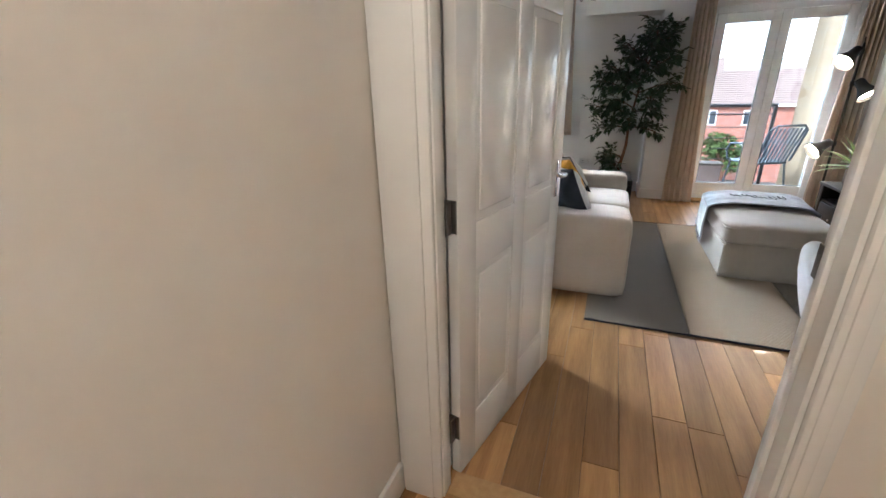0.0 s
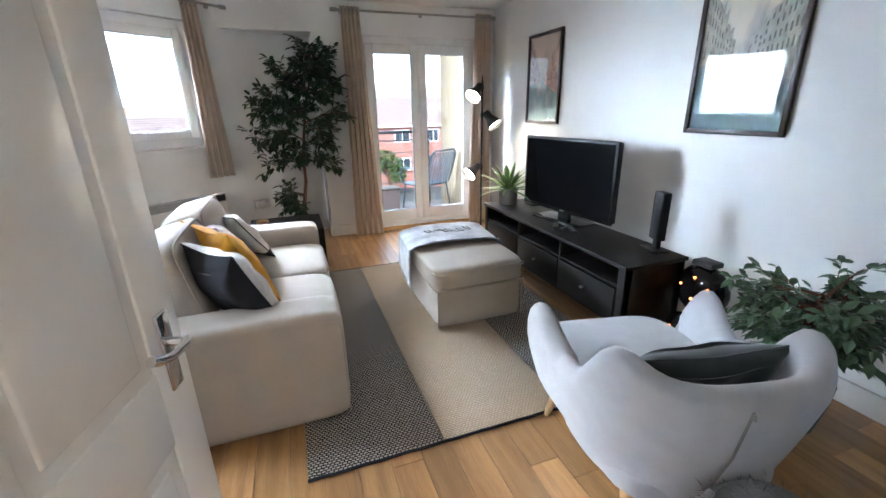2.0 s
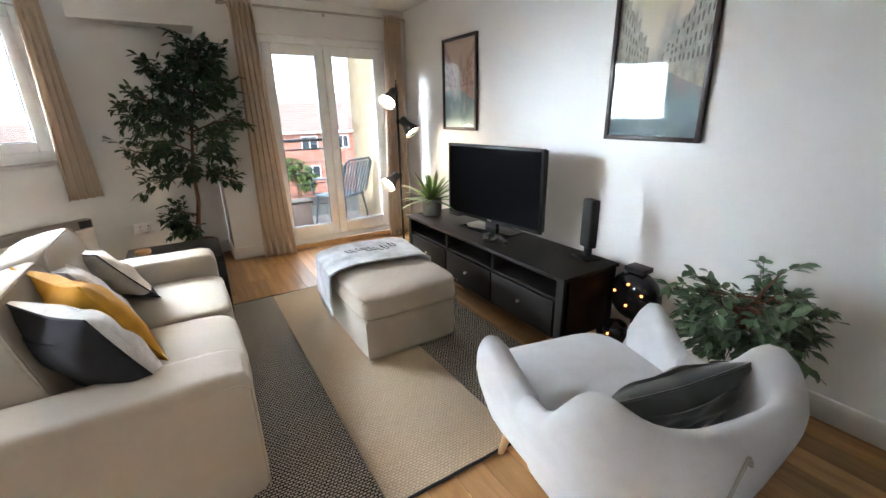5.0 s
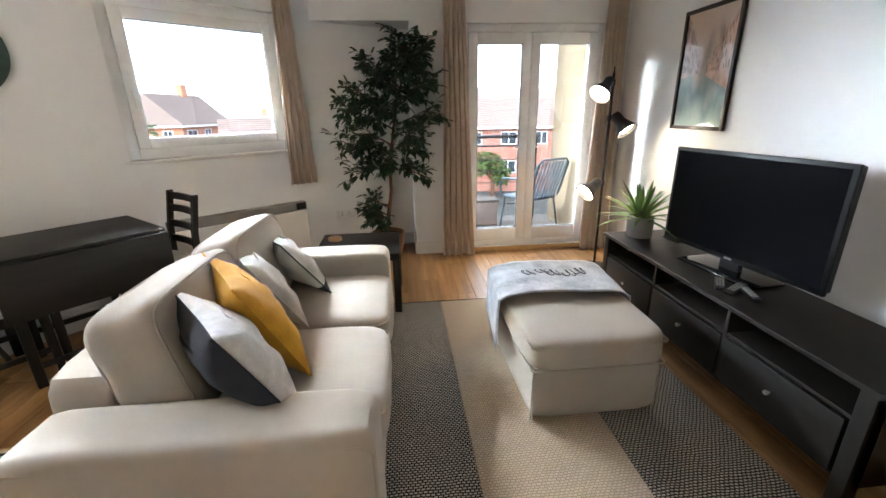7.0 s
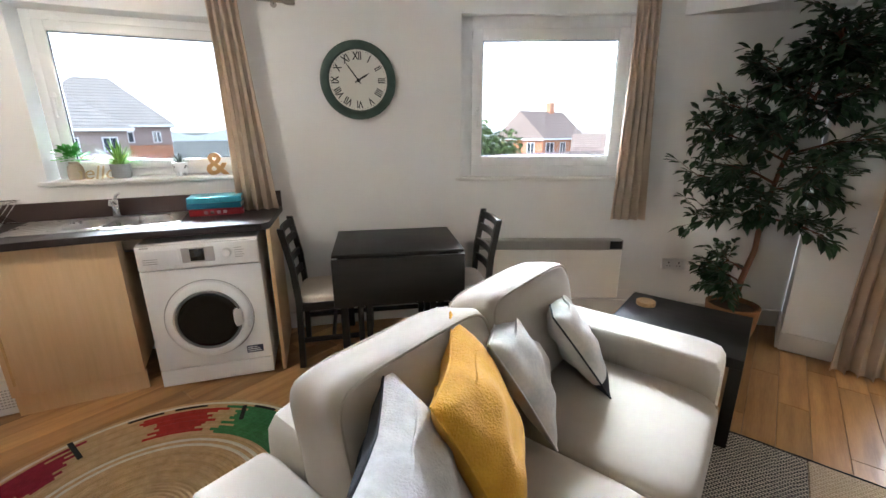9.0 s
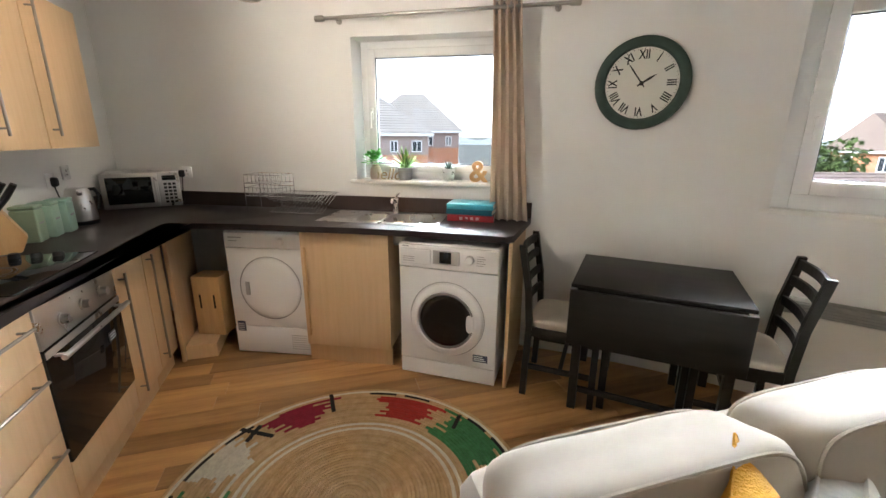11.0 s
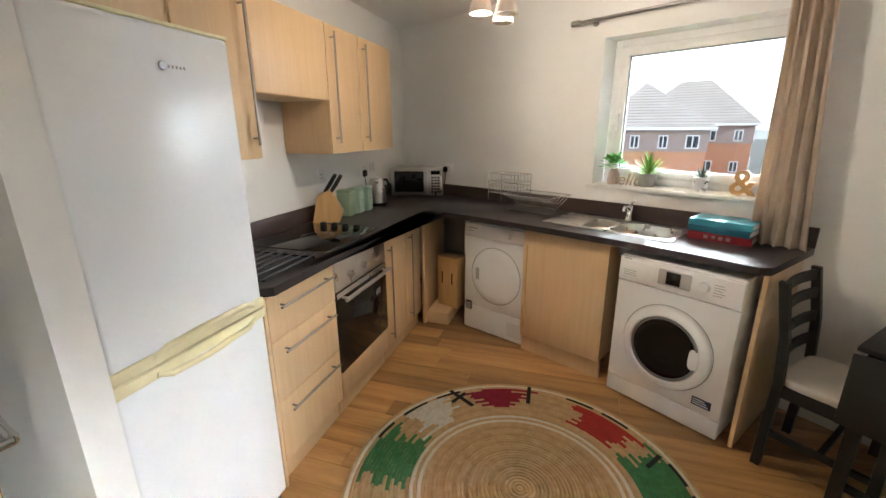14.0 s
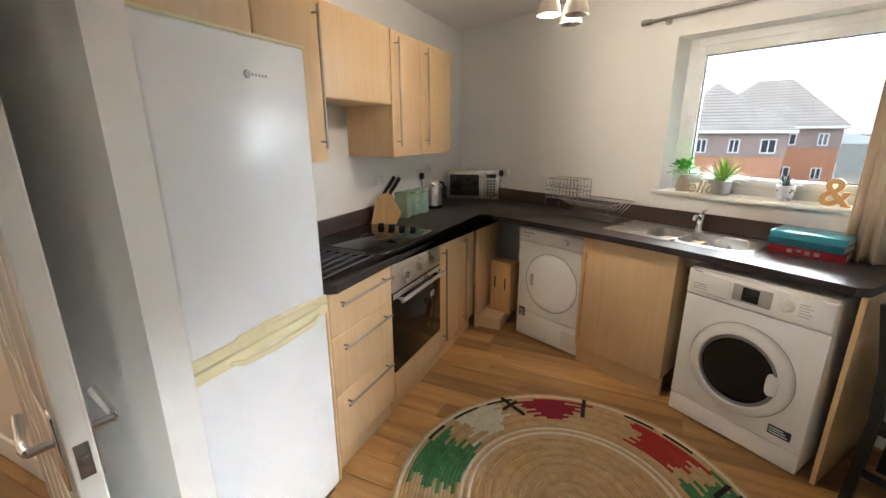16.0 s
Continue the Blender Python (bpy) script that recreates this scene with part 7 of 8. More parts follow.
for z, d in ((0.11, 0.09), (0.20, 0.09)):
    for zz in (z, z + 0.06):
        wire(wb2, "hoop", [(-0.14, -d, zz), (0.14, -d, zz), (0.14, d, zz), (-0.14, d, zz), (-0.14, -d, zz)], 0.0028)
    for k in range(10):
        x = -0.14 + 0.28 * k / 9
        wire(wb2, "wire", [(x, -d, z + 0.06), (x, -d, z), (x, d, z), (x, d, z + 0.06)], 0.0024)
for x in (-0.14, 0.14):
    for y in (-0.09, 0.09):
        wire(wb2, "leg", [(x, y, 0.0), (x, y, 0.26)], 0.003)

# ---- books by the curtain ----
mb = at_arc(148.3, 6.385, WT)
z = 0.0
for col, lab, h, rz in (((0.30, 0.02, 0.03), "thick red hardback cookbook lying on the worktop", 0.042, 4), ((0.01, 0.13, 0.20), "teal hardback book stacked on the red one", 0.034, -2), ((0.05, 0.34, 0.44), "bright blue hardback book on top of the stack", 0.034, 1)):
    bk = thing("book", lab, "book", mb @ pose(0, 0, z + 0.001, 0, 0, rz), "stack of books")
    cv = mat("book_cover", col, 0.35, var=0.1, scale=10)
    boxpart("cover", (-0.15, -0.10, 0), (0.15, 0.10, 0.004), cv, bk, 0.001)
    boxpart("cover", (-0.15, -0.10, h - 0.004), (0.15, 0.10, h), cv, bk, 0.001)
    boxpart("spine", (-0.15, -0.104, 0), (0.15, -0.0995, h), cv, bk, 0.002)
    boxpart("pages", (-0.147, -0.098, 0.0045), (0.147, 0.096, h - 0.0045), M["cushion_seat"], bk, 0.0)
    if h > 0.04:
        for k in range(4):
            boxpart("title_bar", (-0.07 + k * 0.035, -0.1052, 0.012), (-0.05 + k * 0.035, -0.1035, 0.030), M["steel"], bk, 0.0)
    z += h + 0.0015

# ---- sill plants ----
def sill(phi, y=0.075):
    return at_arc(phi, RW + y, WIN[0][3])


p1 = thing("potted_plant", "bright green leafy plant in a stone jar on the sill", "plant", sill(154.95), "plants on the sill")
bm = bmesh.new()
lathe(bm, [(0, 0), (0.038, 0), (0.043, 0.03), (0.038, 0.075), (0.025, 0.095), (0.027, 0.105), (0.022, 0.105), (0, 0.09)], 24)
part("jar", bm, mat("pink_stone_jar", (0.55, 0.45, 0.38), 0.6, var=0.2, scale=18), p1, "mottled stone jar")
bm = bmesh.new()
rng = random.Random(31)
for k in range(90):
    a, e = rng.uniform(0, 6.28), rng.uniform(-0.1, 1.3)
    d = Vector((math.cos(a) * math.cos(e), math.sin(a) * math.cos(e), math.sin(e)))
    p = Vector((0, 0, 0.12)) + d * rng.uniform(0.02, 0.075)
    leaf_faces(bm, p, d + Vector((rng.uniform(-.5, .5), rng.uniform(-.5, .5), 0)), Vector((0, 0, 1)), 0.045, 0.035)
part("foliage", bm, M["brightleaf"], p1, smooth=False)
p2 = thing("potted_plant", "grassy yellow-green plant in a grey pot on the sill", "plant", sill(153.0), "plants on the sill")
bm = bmesh.new()
lathe(bm, [(0, 0), (0.045, 0), (0.052, 0.01), (0.054, 0.085), (0.048, 0.087), (0.046, 0.07), (0, 0.07)], 24)
part("pot", bm, M["concrete"], p2, "grey concrete pot")
rosette(p2, (0, 0, 0.07), 90, 0.18, 0.009, M["fern"], "thin arching leaves", random.Random(6), (0.5, 1.45), 0.5)
p3 = thing("potted_plant", "dark succulent in a white pot with black spots", "plant", sill(150.2, 0.06), "plants on the sill")
bm = bmesh.new()
lathe(bm, [(0, 0.022), (0.034, 0.022), (0.042, 0.035), (0.044, 0.085), (0.038, 0.087), (0.036, 0.075), (0, 0.075)], 24)
pt = part("pot", bm, M["white_app"], p3, "white footed pot")
for a in (0.5, 2.6, 4.7):
    bm = bmesh.new()
    tube(bm, [(0.026 * math.cos(a), 0.026 * math.sin(a), 0.0), (0.03 * math.cos(a), 0.03 * math.sin(a), 0.03)], [0.008, 0.011], 8)
    part("foot", bm, M["white_app"], p3)
rng = random.Random(8)
for k in range(22):
    a, zz = rng.uniform(0, 6.28), rng.uniform(0.042, 0.08)
    bm = bmesh.new()
    vs = lathe(bm, [(0, 0.0012), (0.0045, 0.0008), (0.0055, 0.0)], 10)
    bmesh.ops.transform(bm, matrix=Matrix.Translation((0.0435 * math.cos(a), 0.0435 * math.sin(a), zz)) @ pose(0, 0, 0, 0, 90, math.degrees(a)), verts=vs)
    part("spot", bm, M["blackplastic"], pt)
rosette(p3, (0, 0, 0.075), 26, 0.085, 0.008, M["darkleaf"], "dark pointed leaves", random.Random(12), (0.3, 1.4), 0.1)

# wooden word and ampersand on the sill
GOLD = mat("pale_gold_wood", (0.50, 0.40, 0.26), 0.5, var=0.15, scale=20)
hl = thing("word_ornament", "pale gold cut-out word ornament standing on the sill", "ornament", sill(154.15, 0.045))
cu = bpy.data.curves.new("lettering", "FONT")
cu.body, cu.size, cu.extrude, cu.align_x, cu.shear = "hello", 0.115, 0.004, "CENTER", 0.25
o = new("lettering", cu)
o.data.materials.append(GOLD)
o.parent = hl
o.matrix_local = pose(0, 0, 0.002, 90, 0, 0)
am = thing("ampersand_ornament", "pale wooden ampersand standing on the sill", "ornament", sill(148.35, 0.06))
cu = bpy.data.curves.new("ampersand", "FONT")
cu.body, cu.size, cu.extrude, cu.align_x, cu.offset = "&", 0.20, 0.012, "CENTER", 0.004
o = new("ampersand", cu)
o.data.materials.append(M["beechleg"])
o.parent = am
o.matrix_local = pose(0, 0, 0.004, 90, 0, 0)

# ---- ceiling spot bar ----
sb = thing("ceiling_spot_bar", "ceiling spot fitting with frosted cone shades, one lit", "ceiling lamp", pose(-1.22, 5.75, CEIL))
boxpart("plate", (-0.20, -0.03, -0.025), (0.20, 0.03, 0.0), M["steel"], sb, 0.004)
FROST = mat("frosted_glass_shade", (0.75, 0.68, 0.60), 0.35, var=0.05, scale=10)
for x, y, lit in ((0.01, 0.045, False), (0.05, -0.06, True), (-0.14, 0.0, False)):
    bm = bmesh.new()
    tube(bm, [(x, 0, -0.02), (x, y * 0.5, -0.16), (x, y, -0.33)], 0.007, 8)
    arm = part("arm", bm, M["steel"], sb)
    bm = bmesh.new()
    lathe(bm, [(0.018, 0.0), (0.024, -0.03), (0.045, -0.10), (0.050, -0.125), (0.046, -0.125), (0.020, -0.03)], 24, (x, y, -0.33))
    sh = part("shade", bm, FROST, sb, "frosted cone shade")
    if lit:
        bm = bmesh.new()
        lathe(bm, [(0, -0.05), (0.02, -0.06), (0.03, -0.09), (0.02, -0.115), (0, -0.12)], 16, (x, y, -0.33))
        part("bulb", bm, M["bulb"], sh, "glowing warm bulb")


# ---- round jute rug ----
def round_rug():
    ob = thing("round_rug", "round braided jute rug with painted red, green and white strokes", "rug", pose(-0.745, 6.0, 0))
    jute2 = mat("darker_braided_jute", (0.46, 0.31, 0.16), 0.95, col2=(0.34, 0.22, 0.11), var=0.4, scale=30, bump=1.0, bscale=160)
    jute = mat("braided_jute", (0.52, 0.36, 0.20), 0.95, col2=(0.38, 0.24, 0.12), var=0.4, scale=30, bump=1.0, bscale=160)
    cream = mat("cream_braid", (0.66, 0.60, 0.48), 0.95, var=0.2, scale=40, bump=0.8, bscale=160)
    R = 0.785
    n = 45
    step = R / n
    for k in range(n):
        r = (k + 0.5) * step
        bm = bmesh.new()
        seg = max(14, int(28 + r * 90))
        pts = []
        for i in range(seg + 1):
            a = 2 * math.pi * i / seg
            pts.append((r * math.cos(a), r * math.sin(a), 0.0055 + 0.0006 * math.sin(a * 30 + k)))
        tube(bm, pts, step * 0.53, 6, cap=False)
        for v in bm.verts:
            v.co.z = max(0.001, v.co.z)
        part("braid", bm, cream if k in (25, 27, 43) else (jute2 if k % 3 == 1 else jute), ob)
    paints = {"green": mat("green_paint_fibre", (0.05, 0.20, 0.075), 0.95, var=0.4, scale=40, bump=0.8, bscale=160),
              "red": mat("red_paint_fibre", (0.38, 0.025, 0.02), 0.95, var=0.3, scale=40, bump=0.8, bscale=160),
              "crimson": mat("crimson_paint_fibre", (0.26, 0.012, 0.035), 0.95, var=0.3, scale=40, bump=0.8, bscale=160),
              "white": mat("white_paint_fibre", (0.62, 0.58, 0.48), 0.95, var=0.3, scale=40, bump=0.8, bscale=160),
              "black": mat("black_paint_fibre", (0.012, 0.012, 0.012), 0.95, var=0.3, scale=40, bump=0.8, bscale=160)}
    rng = random.Random(17)

    def stroke(name, col, a0, a1, k0, k1, rag=0.25):
        bm = bmesh.new()
        for k in range(k0, k1):
            r = (k + 0.5) * step
            t = (k - k0) / max(1, k1 - k0 - 1)
            j0 = a0 + rng.uniform(-rag, rag) * abs(a1 - a0) * (0.4 + 0.6 * abs(2 * t - 1))
            j1 = a1 + rng.uniform(-rag, rag) * abs(a1 - a0) * (0.4 + 0.6 * abs(2 * t - 1))
            if j1 - j0 < 1:
                continue
            m = max(2, int((j1 - j0) / 3))
            tube(bm, [(r * math.cos(radians(j0 + (j1 - j0) * i / m)), r * math.sin(radians(j0 + (j1 - j0) * i / m)), 0.0075) for i in range(m + 1)], step * 0.52, 6)
        part(name, bm, paints[col], ob, "ragged " + col + " patch")

    def bar(a, k0, k1, da=0.0):
        bm = bmesh.new()
        p = Vector((math.cos(radians(a)) * k0 * step, math.sin(radians(a)) * k0 * step, 0.013))
        q = Vector((math.cos(radians(a + da)) * k1 * step, math.sin(radians(a + da)) * k1 * step, 0.013))
        tube(bm, [p, p.lerp(q, 0.5), q], 0.012, 6)
        for v in bm.verts:
            v.co.z = min(v.co.z, 0.0165)
        part("black_bar", bm, paints["black"], ob, "short black bar")

    stroke("red_patch", "red", 133, 157, 31, 41)
    stroke("red_patch", "crimson", 187, 208, 32, 42, 0.4)
    stroke("green_patch", "green", 92, 122, 30, 42, 0.3)
    stroke("green_patch", "green", 256, 284, 28, 42, 0.3)
    stroke("white_patch", "white", 224, 246, 30, 42, 0.4)
    stroke("red_patch", "red", 20, 45, 31, 41)
    stroke("white_patch", "white", 320, 345, 30, 41, 0.4)
    bar(183, 35, 44)
    bar(214, 34, 44, 6)
    bar(223, 38, 41, -9)
    bar(118, 36, 42, 4)
    for a0, a1 in ((108, 118), (90, 104), (138, 150), (154, 166), (216, 228), (233, 246), (252, 262), (40, 60), (300, 315)):
        stroke("black_dash", "black", a0, a1, 42, 43, 0.0)
    return ob


round_rug()


# ================= outside =================
GZ = -6.2
bm = bmesh.new()
B(bm, (-3000, -3000, GZ - 1), (3000, 3000, GZ))
structure(part("ground", bm, M["tarmac"], smooth=False), "grey asphalt ground far below the flat", "ground")

# balcony
bm = bmesh.new()
B(bm, (1.25, YN + 0.305, -0.30), (3.2, 10.75, -0.02), 0.01)
structure(part("balcony_floor", bm, M["balcony"]), "grey-brown balcony deck", "balcony")
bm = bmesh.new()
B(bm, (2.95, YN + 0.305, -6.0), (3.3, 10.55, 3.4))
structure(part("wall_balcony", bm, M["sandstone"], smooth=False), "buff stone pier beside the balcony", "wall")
rl = thing("balcony_railing", "dark metal balcony railing with thin horizontal bars", "railing", pose(1.95, 10.62, -0.02))
RAILM = mat("grey_painted_rail", (0.06, 0.06, 0.065), 0.5, 0.3, var=0.2, scale=10)
for z, r in ((1.10, 0.022), (0.98, 0.011), (0.80, 0.006), (0.65, 0.006), (0.50, 0.006), (0.35, 0.006), (0.2, 0.006)):
    bm = bmesh.new()
    tube(bm, [(-0.72, 0, z), (0.82, 0, z)], r, 8)
    part("top_rail" if r > 0.02 else "bar", bm, RAILM, rl)
for x in (-0.70, 0.80):
    bm = bmesh.new()
    B(bm, (x - 0.02, -0.02, 0), (x + 0.02, 0.02, 1.11), 0.003)
    part("post", bm, RAILM, rl)
bt = thing("planter_box", "low dark wooden planter box on the balcony", "planter", pose(1.78, 10.40, -0.02))
boxpart("box", (-0.40, -0.12, 0), (0.40, 0.12, 0.30), M["clad"], bt, 0.006)
boxpart("rim", (-0.42, -0.14, 0.30), (0.42, 0.14, 0.33), M["balcony"], bt, 0.005)


def rattan_chair():
    ob = thing("balcony_chair", "blue-grey woven balcony armchair with metal legs", "chair", pose(2.52, 10.05, -0.02, 0, 0, 118))
    m = M["bluechair"]
    bm = bmesh.new()
    B(bm, (-0.22, -0.23, 0.40), (0.23, 0.23, 0.43), 0.012)
    part("seat", bm, m, ob)
    for k in range(9):
        y = -0.20 + 0.05 * k
        bm = bmesh.new()
        tube(bm, [(-0.20, y, 0.42), (-0.27, y * 1.05, 0.62), (-0.36, y * 1.1, 0.86)], 0.013, 6)
        part("back_slat", bm, m, ob)
    bm = bmesh.new()
    tube(bm, [(-0.22, -0.25, 0.44), (-0.36, -0.25, 0.84), (-0.38, -0.18, 0.89), (-0.38, 0.18, 0.89), (-0.36, 0.25, 0.84), (-0.22, 0.25, 0.44)], 0.014, 8)
    part("back_frame", bm, m, ob)
    for s in (-1, 1):
        bm = bmesh.new()
        tube(bm, [(-0.30, s * 0.26, 0.66), (-0.05, s * 0.29, 0.66), (0.18, s * 0.28, 0.64), (0.25, s * 0.26, 0.55), (0.23, s * 0.24, 0.42)], 0.013, 8)
        part("armrest", bm, m, ob)
        for x0, x1 in ((-0.20, -0.27), (0.20, 0.25)):
            bm = bmesh.new()
            tube(bm, [(x0, s * 0.21, 0.41), (x1, s * 0.24, 0.0)], 0.012, 8)
            part("leg", bm, m, ob)
    return ob


rattan_chair()


def far_window(name, m, w, h, parent, lintel=True):
    bm = bmesh.new()
    f = 0.08
    for lo, hi in (((-w, -0.06, -h), (-w + f, 0.02, h)), ((w - f, -0.06, -h), (w, 0.02, h)), ((-w + f, -0.06, h - f), (w - f, 0.02, h)), ((-w + f, -0.06, -h), (w - f, 0.02, -h + f)), ((-f / 2, -0.05, -h + f), (f / 2, 0.02, h - f))):
        B(bm, lo, hi)
    o = part("window", bm, M["upvc"], parent, smooth=False)
    o.matrix_local = m
    bm = bmesh.new()
    B(bm, (-w + f, -0.02, -h + f), (w - f, 0.0, h - f))
    part("pane", bm, M["winpane"], o, smooth=False)
    return o


def hip_roof(bm, lx, ly, z0, h, over=0.4, gable=False):
    a, b = lx / 2 + over, ly / 2 + over
    r = max(0.0, (a if gable else a - b))
    base = [bm.verts.new(p) for p in ((-a, -b, z0), (a, -b, z0), (a, b, z0), (-a, b, z0))]
    r0, r1 = bm.verts.new((-r, 0, z0 + h)), bm.verts.new((r, 0, z0 + h))
    low = [bm.verts.new((v.co.x, v.co.y, z0 - 0.2)) for v in base]
    bm.faces.new((base[0], base[1], r1, r0))
    bm.faces.new((base[2], base[3], r0, r1))
    bm.faces.new((base[1], base[2], r1))
    bm.faces.new((base[3], base[0], r0))
    for i in range(4):
        bm.faces.new((low[i], low[(i + 1) % 4], base[(i + 1) % 4], base[i]))
    bm.faces.new(list(reversed(low)))


def house(label, m, lx, ly, zt, rh, wall, roofm, storeys, cols, gable=False, clad=False, chimney=True, doors=False, ws=1.0):
    """A house: ground at GZ, eaves at zt, front looks along local -y."""
    ob = thing("house", label, "house", m)
    bm = bmesh.new()
    B(bm, (-lx / 2, -ly / 2, GZ), (lx / 2, ly / 2, zt))
    part("wall", bm, wall, ob, smooth=False)
    if gable:
        bm = bmesh.new()
        for s in (-1, 1):
            x = s * (lx / 2 - 0.01)
            f = bm.faces.new([bm.verts.new(p) for p in ((x, -ly / 2, zt), (x, ly / 2, zt), (x, 0, zt + rh * 0.93))])
        part("gable", bm, M["clad"] if clad else wall, ob, smooth=False)
    elif clad:
        bm = bmesh.new()
        B(bm, (-lx / 2 - 0.05, -ly / 2 - 0.05, zt - 1.8), (lx / 2 + 0.05, ly / 2 + 0.05, zt - 0.1))
        part("cladding", bm, M["clad"], ob, "dark grey upper cladding", smooth=False)
    bm = bmesh.new()
    hip_roof(bm, lx, ly, zt, rh, 0.4, gable)
    rf = part("roof", bm, roofm, ob, smooth=False)
    # courses of tiles as real steps
    a, b = lx / 2 + 0.4, ly / 2 + 0.4
    nrow = 16
    bm = bmesh.new()
    for k in range(nrow):
        t = (k + 0.5) / nrow
        yy = b * (1 - t)
        xx = a if gable else a - b * t
        zz = zt + rh * t + 0.03
        for s in (-1, 1):
            B(bm, (-xx, s * yy - 0.03, zz - 0.05), (xx, s * yy + 0.03, zz + 0.0))
            if not gable:
                xe = a - b * t
                B(bm, (s * xe - 0.03, -yy, zz - 0.05), (s * xe + 0.03, yy, zz))
    part("tile_courses", bm, roofm, rf, smooth=False)
    bm = bmesh.new()
    for s in (-1, 1):
        B(bm, (-a, s * b - 0.06, zt - 0.25), (a, s * b + 0.06, zt - 0.05))
        B(bm, (s * a - 0.06, -b, zt - 0.25), (s * a + 0.06, b, zt - 0.05))
    part("fascia", bm, M["upvc"], ob, "white fascia and gutter", smooth=False)
    if chimney:
        bm = bmesh.new()
        B(bm, (lx * 0.2 - 0.4, -0.3, zt + rh * 0.4), (lx * 0.2 + 0.4, 0.3, zt + rh + 0.9))
        B(bm, (lx * 0.2 - 0.45, -0.35, zt + rh + 0.9), (lx * 0.2 + 0.45, 0.35, zt + rh + 1.0))
        part("chimney", bm, M["brick"], rf, smooth=False)
    for st in range(storeys):
        zc = zt - 1.1 - st * 2.7
        for c in range(cols):
            x = -lx / 2 + lx * (c + 0.5) / cols
            if doors and st == storeys - 1 and c % 2 == 0:
                continue
            far_window("window", Matrix.Translation((x, -ly / 2 - 0.06, zc)), (0.55 if c % 3 else 0.75) * ws, 0.6 * (0.5 + 0.5 * ws), ob)
        for c in range(max(2, int(ly / 3))):
            y = -ly / 2 + ly * (c + 0.5) / max(2, int(ly / 3))
            for s in (-1, 1):
                far_window("window", Matrix.Translation((s * (lx / 2 + 0.06), y, zc)) @ pose(0, 0, 0, 0, 0, 90 * s), 0.5, 0.6, ob)
    return ob


def toward(az, dist, face=None, x0=0.75, y0=6.0):
    """A pose at a bearing (degrees left of +y) and distance from the room, facing it."""
    a = radians(az)
    return pose(x0 - math.sin(a) * dist, y0 + math.cos(a) * dist, 0, 0, 0, az if face is None else face)


# seen through the sink window
house("brick apartment block with dark upper storey and grey hipped roof", toward(82.6, 40, 90), 7.8, 8.6, 1.75, 3.5, M["brick"], M["slate"], 3, 4, clad=True, chimney=False, ws=0.6)
house("brick wing of the apartment block with a grey hipped roof", toward(77.6, 50, 72), 10.5, 8, 2.1, 4.0, M["brick"], M["slate"], 3, 5, clad=True, chimney=False, ws=0.6)
# seen through the dining window
house("red brick gabled house with slate-hung gable", toward(26, 52, 80), 7.5, 6, 0.6, 2.9, M["brick"], M["tile_red"], 2, 3, gable=True, clad=True)
house("low garage block with pale tiled roof", toward(24.5, 27, 72), 9, 6, -1.9, 2.0, M["render_wall"], M["tile_red"], 1, 2, gable=True, chimney=False)
house("distant terrace with dark roofs and chimneys", toward(19.5, 80, 19), 20, 9, -1.2, 2.6, M["brick"], M["slate"], 2, 8, gable=True)
house("pale rendered house with a wide grey roof", toward(15, 40, 20), 9, 8, -1.5, 2.6, M["render_wall"], M["tile_red"], 2, 3, gable=True, chimney=False)
# seen through the balcony doors
house("red brick terrace with white windows and blue doors", toward(-22, 46, -8), 34, 9, 0.0, 2.6, M["redbrick"], M["tile_red"], 2, 11, gable=True, doors=True)
house("far row of houses with pale roofs and chimneys", toward(-18, 85, -14), 50, 10, 0.8, 4.4, M["redbrick"], M["slate"], 2, 12, gable=True)
house("far end house beyond the terrace", toward(-4, 70, -4), 16, 9, 1.0, 4.0, M["redbrick"], M["tile_red"], 2, 5, gable=True)


def tree(label, p, h, r, seed, n=1600):
    ob = thing("tree", label, "tree", Matrix.Translation(p))
    rng = random.Random(seed)
    bm = bmesh.new()
    tube(bm, [(0, 0, 0), (0.1, 0, h * 0.4), (0.0, 0.1, h * 0.75)], [0.22, 0.16, 0.06], 8)
    lobes = []
    for k in range(11):
        a = rng.uniform(0, 6.28)
        q = Vector((math.cos(a) * r * rng.uniform(0.2, 0.75), math.sin(a) * r * rng.uniform(0.2, 0.75), h * rng.uniform(0.45, 0.95)))
        tube(bm, [(0, 0, h * 0.4), q], [0.08, 0.02], 6)
        lobes.append((q, r * rng.uniform(0.3, 0.5)))
    part("trunk", bm, M["bark"], ob)
    bm = bmesh.new()
    for _ in range(n):
        q, rr = rng.choice(lobes)
        d = Vector((rng.gauss(0, 1), rng.gauss(0, 1), rng.gauss(0, 0.8))).normalized()
        c = q + d * rr * rng.uniform(0.6, 1.05)
        leaf_faces(bm, c, d + Vector((rng.uniform(-1, 1), rng.uniform(-1, 1), rng.uniform(-1, 0.3))), Vector((rng.uniform(-1, 1), rng.uniform(-1, 1), 1)), rng.uniform(0.25, 0.5), rng.uniform(0.18, 0.32))
    part("crown", bm, M["treeleaf"], ob, smooth=False)


a45 = toward(32.5, 36).translation
tree("leafy green tree beside the garages", (a45.x, a45.y, GZ), 8.2, 2.3, 3)
a2 = toward(-13, 36).translation
tree("small green garden tree before the terrace", (a2.x, a2.y, GZ), 4.2, 1.7, 9, 900)
a3 = toward(-26, 60).translation
tree("round tree between the far houses", (a3.x, a3.y, GZ), 8.0, 3.0, 15, 900)

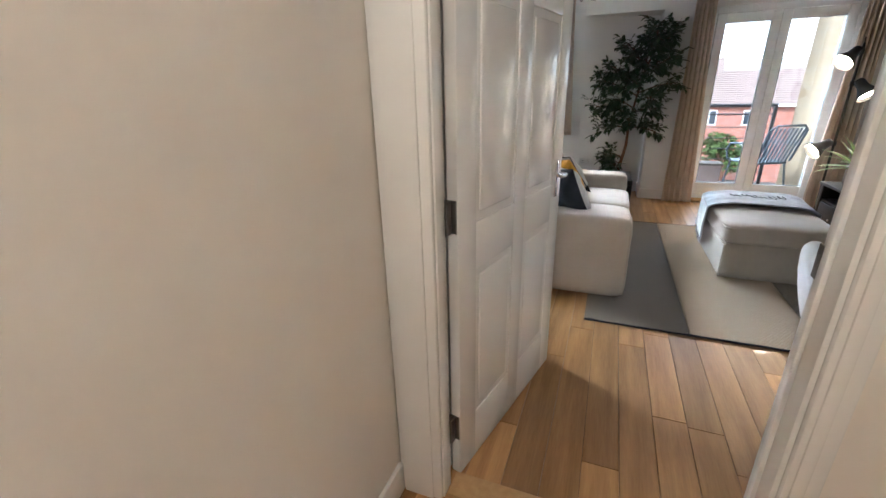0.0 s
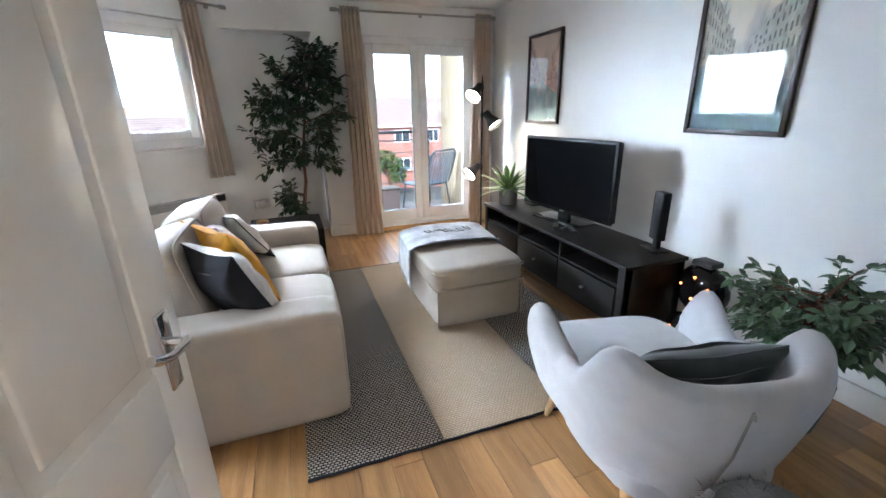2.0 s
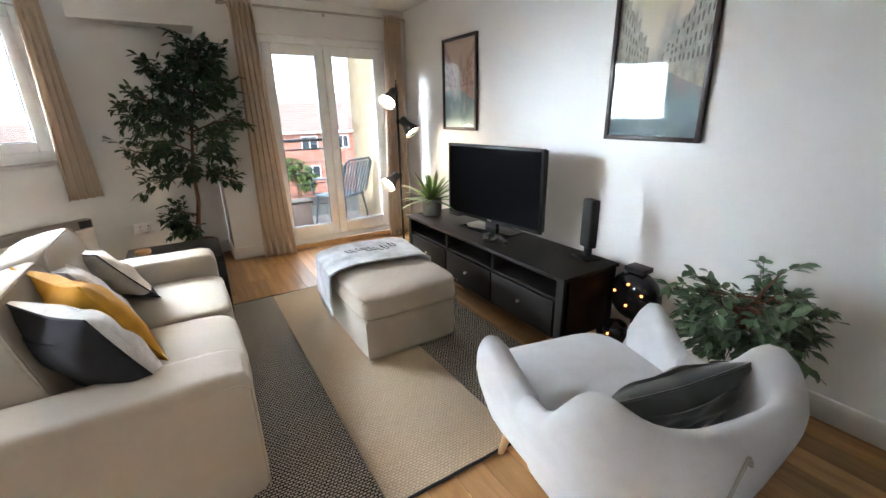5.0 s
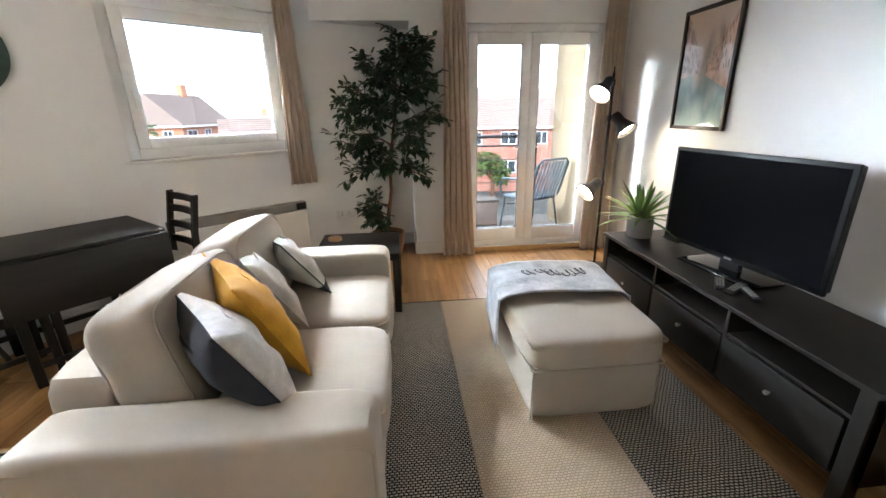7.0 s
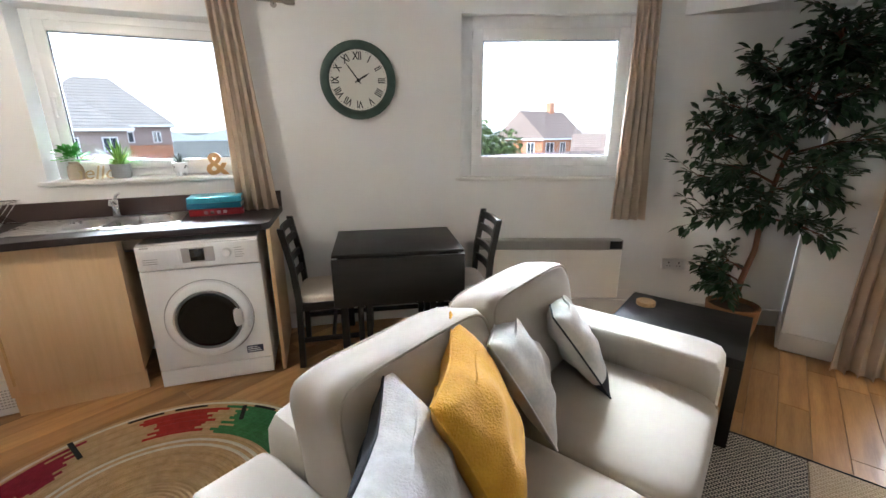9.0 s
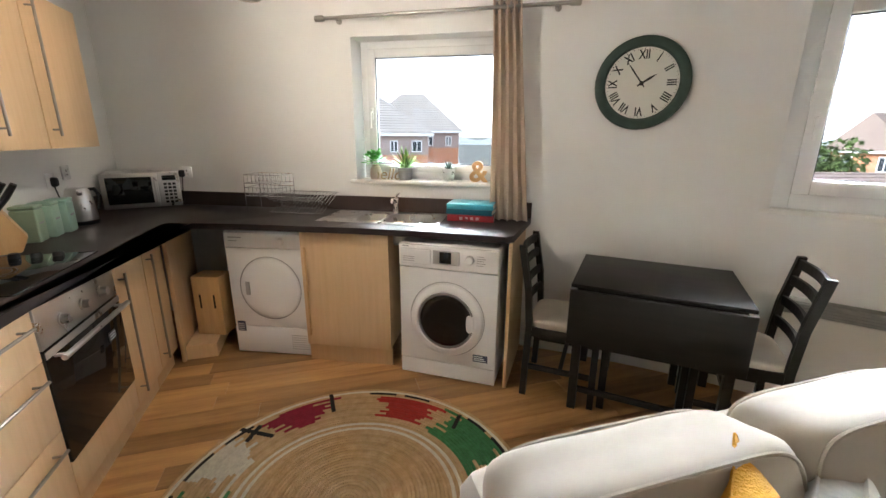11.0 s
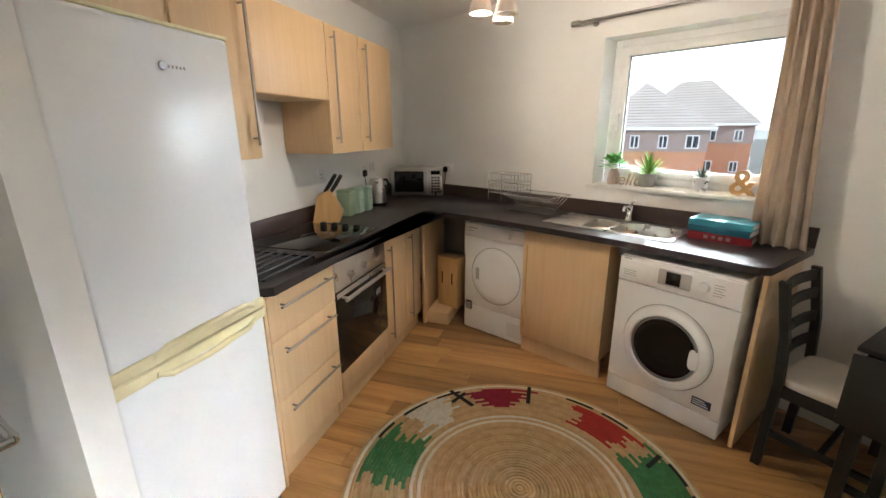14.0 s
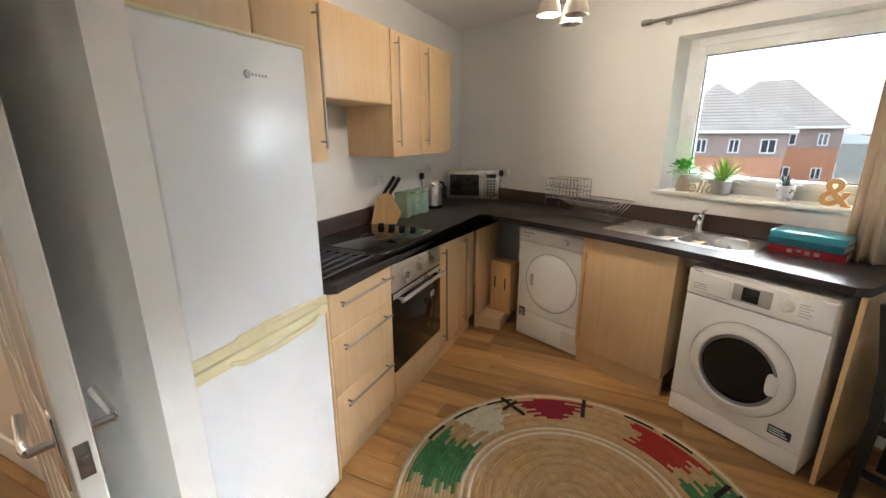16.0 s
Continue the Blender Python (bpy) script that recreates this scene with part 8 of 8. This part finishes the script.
# added hills far off, with the haze painted into their pale colour
HAZE = mat("far_hills_painted_haze", (0.62, 0.65, 0.66), 1.0, var=0.08, scale=0.01)
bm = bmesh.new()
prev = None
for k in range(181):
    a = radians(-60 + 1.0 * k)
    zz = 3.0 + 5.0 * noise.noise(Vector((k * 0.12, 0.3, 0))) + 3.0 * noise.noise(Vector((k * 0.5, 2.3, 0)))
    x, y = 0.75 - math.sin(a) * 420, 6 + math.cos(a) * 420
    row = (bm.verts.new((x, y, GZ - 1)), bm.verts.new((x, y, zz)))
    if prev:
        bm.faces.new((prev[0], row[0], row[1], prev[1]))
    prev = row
structure(part("backdrop", bm, HAZE, smooth=False), "added pale wooded hills on the horizon, haze painted in", "backdrop")


# ---- floor boards, one by one ----
def boards():
    rng = random.Random(7)
    x = -3.45
    near = []
    far = bmesh.new()
    shared = {}
    while x < 3.12:
        w = 0.134
        y = 2.1 - rng.uniform(0, 1.2)
        while y < 9.95:
            ln = rng.choice((0.7, 0.9, 1.2, 1.5))
            y0, y1 = max(y, 2.1), min(y + ln, 9.98)
            y += ln
            if y1 - y0 < 0.03:
                continue
            inside = math.hypot(x + w / 2 - CX, (y0 + y1) / 2 - CY) < RW + 0.5 and not (y0 > 9.3 and x > 1.1)
            if not inside:
                continue
            if y1 > YN and x > 1.0:
                y1 = YN
            if y0 >= 4.3 or -0.2 < x < 1.6 and y1 > 3.2:
                key = round(y1 - y0, 2)
                if key not in shared:
                    bm = bmesh.new()
                    B(bm, (0.0008, 0.0008, -0.014), (w - 0.0008, y1 - y0 - 0.0008, 0.0))
                    es = [e for e in bm.edges if all(v.co.z > -0.001 for v in e.verts)]
                    bmesh.ops.bevel(bm, geom=es, offset=0.0012, segments=1, affect="EDGES")
                    me = bpy.data.meshes.new("plank")
                    bm.to_mesh(me)
                    bm.free()
                    me.materials.append(M["plank"])
                    shared[key] = me
                near.append((x, y0, shared[key]))
            else:
                B(far, (x + 0.0008, y0 + 0.0008, -0.014), (x + w - 0.0008, y1 - 0.0008, 0))
        x += w
    for x0, y0, me in near:
        o = new("plank", me)
        o.parent = floor
        o.location = (x0, y0, 0)
    part("planks", far, M["plank"], floor, smooth=False)


boards()
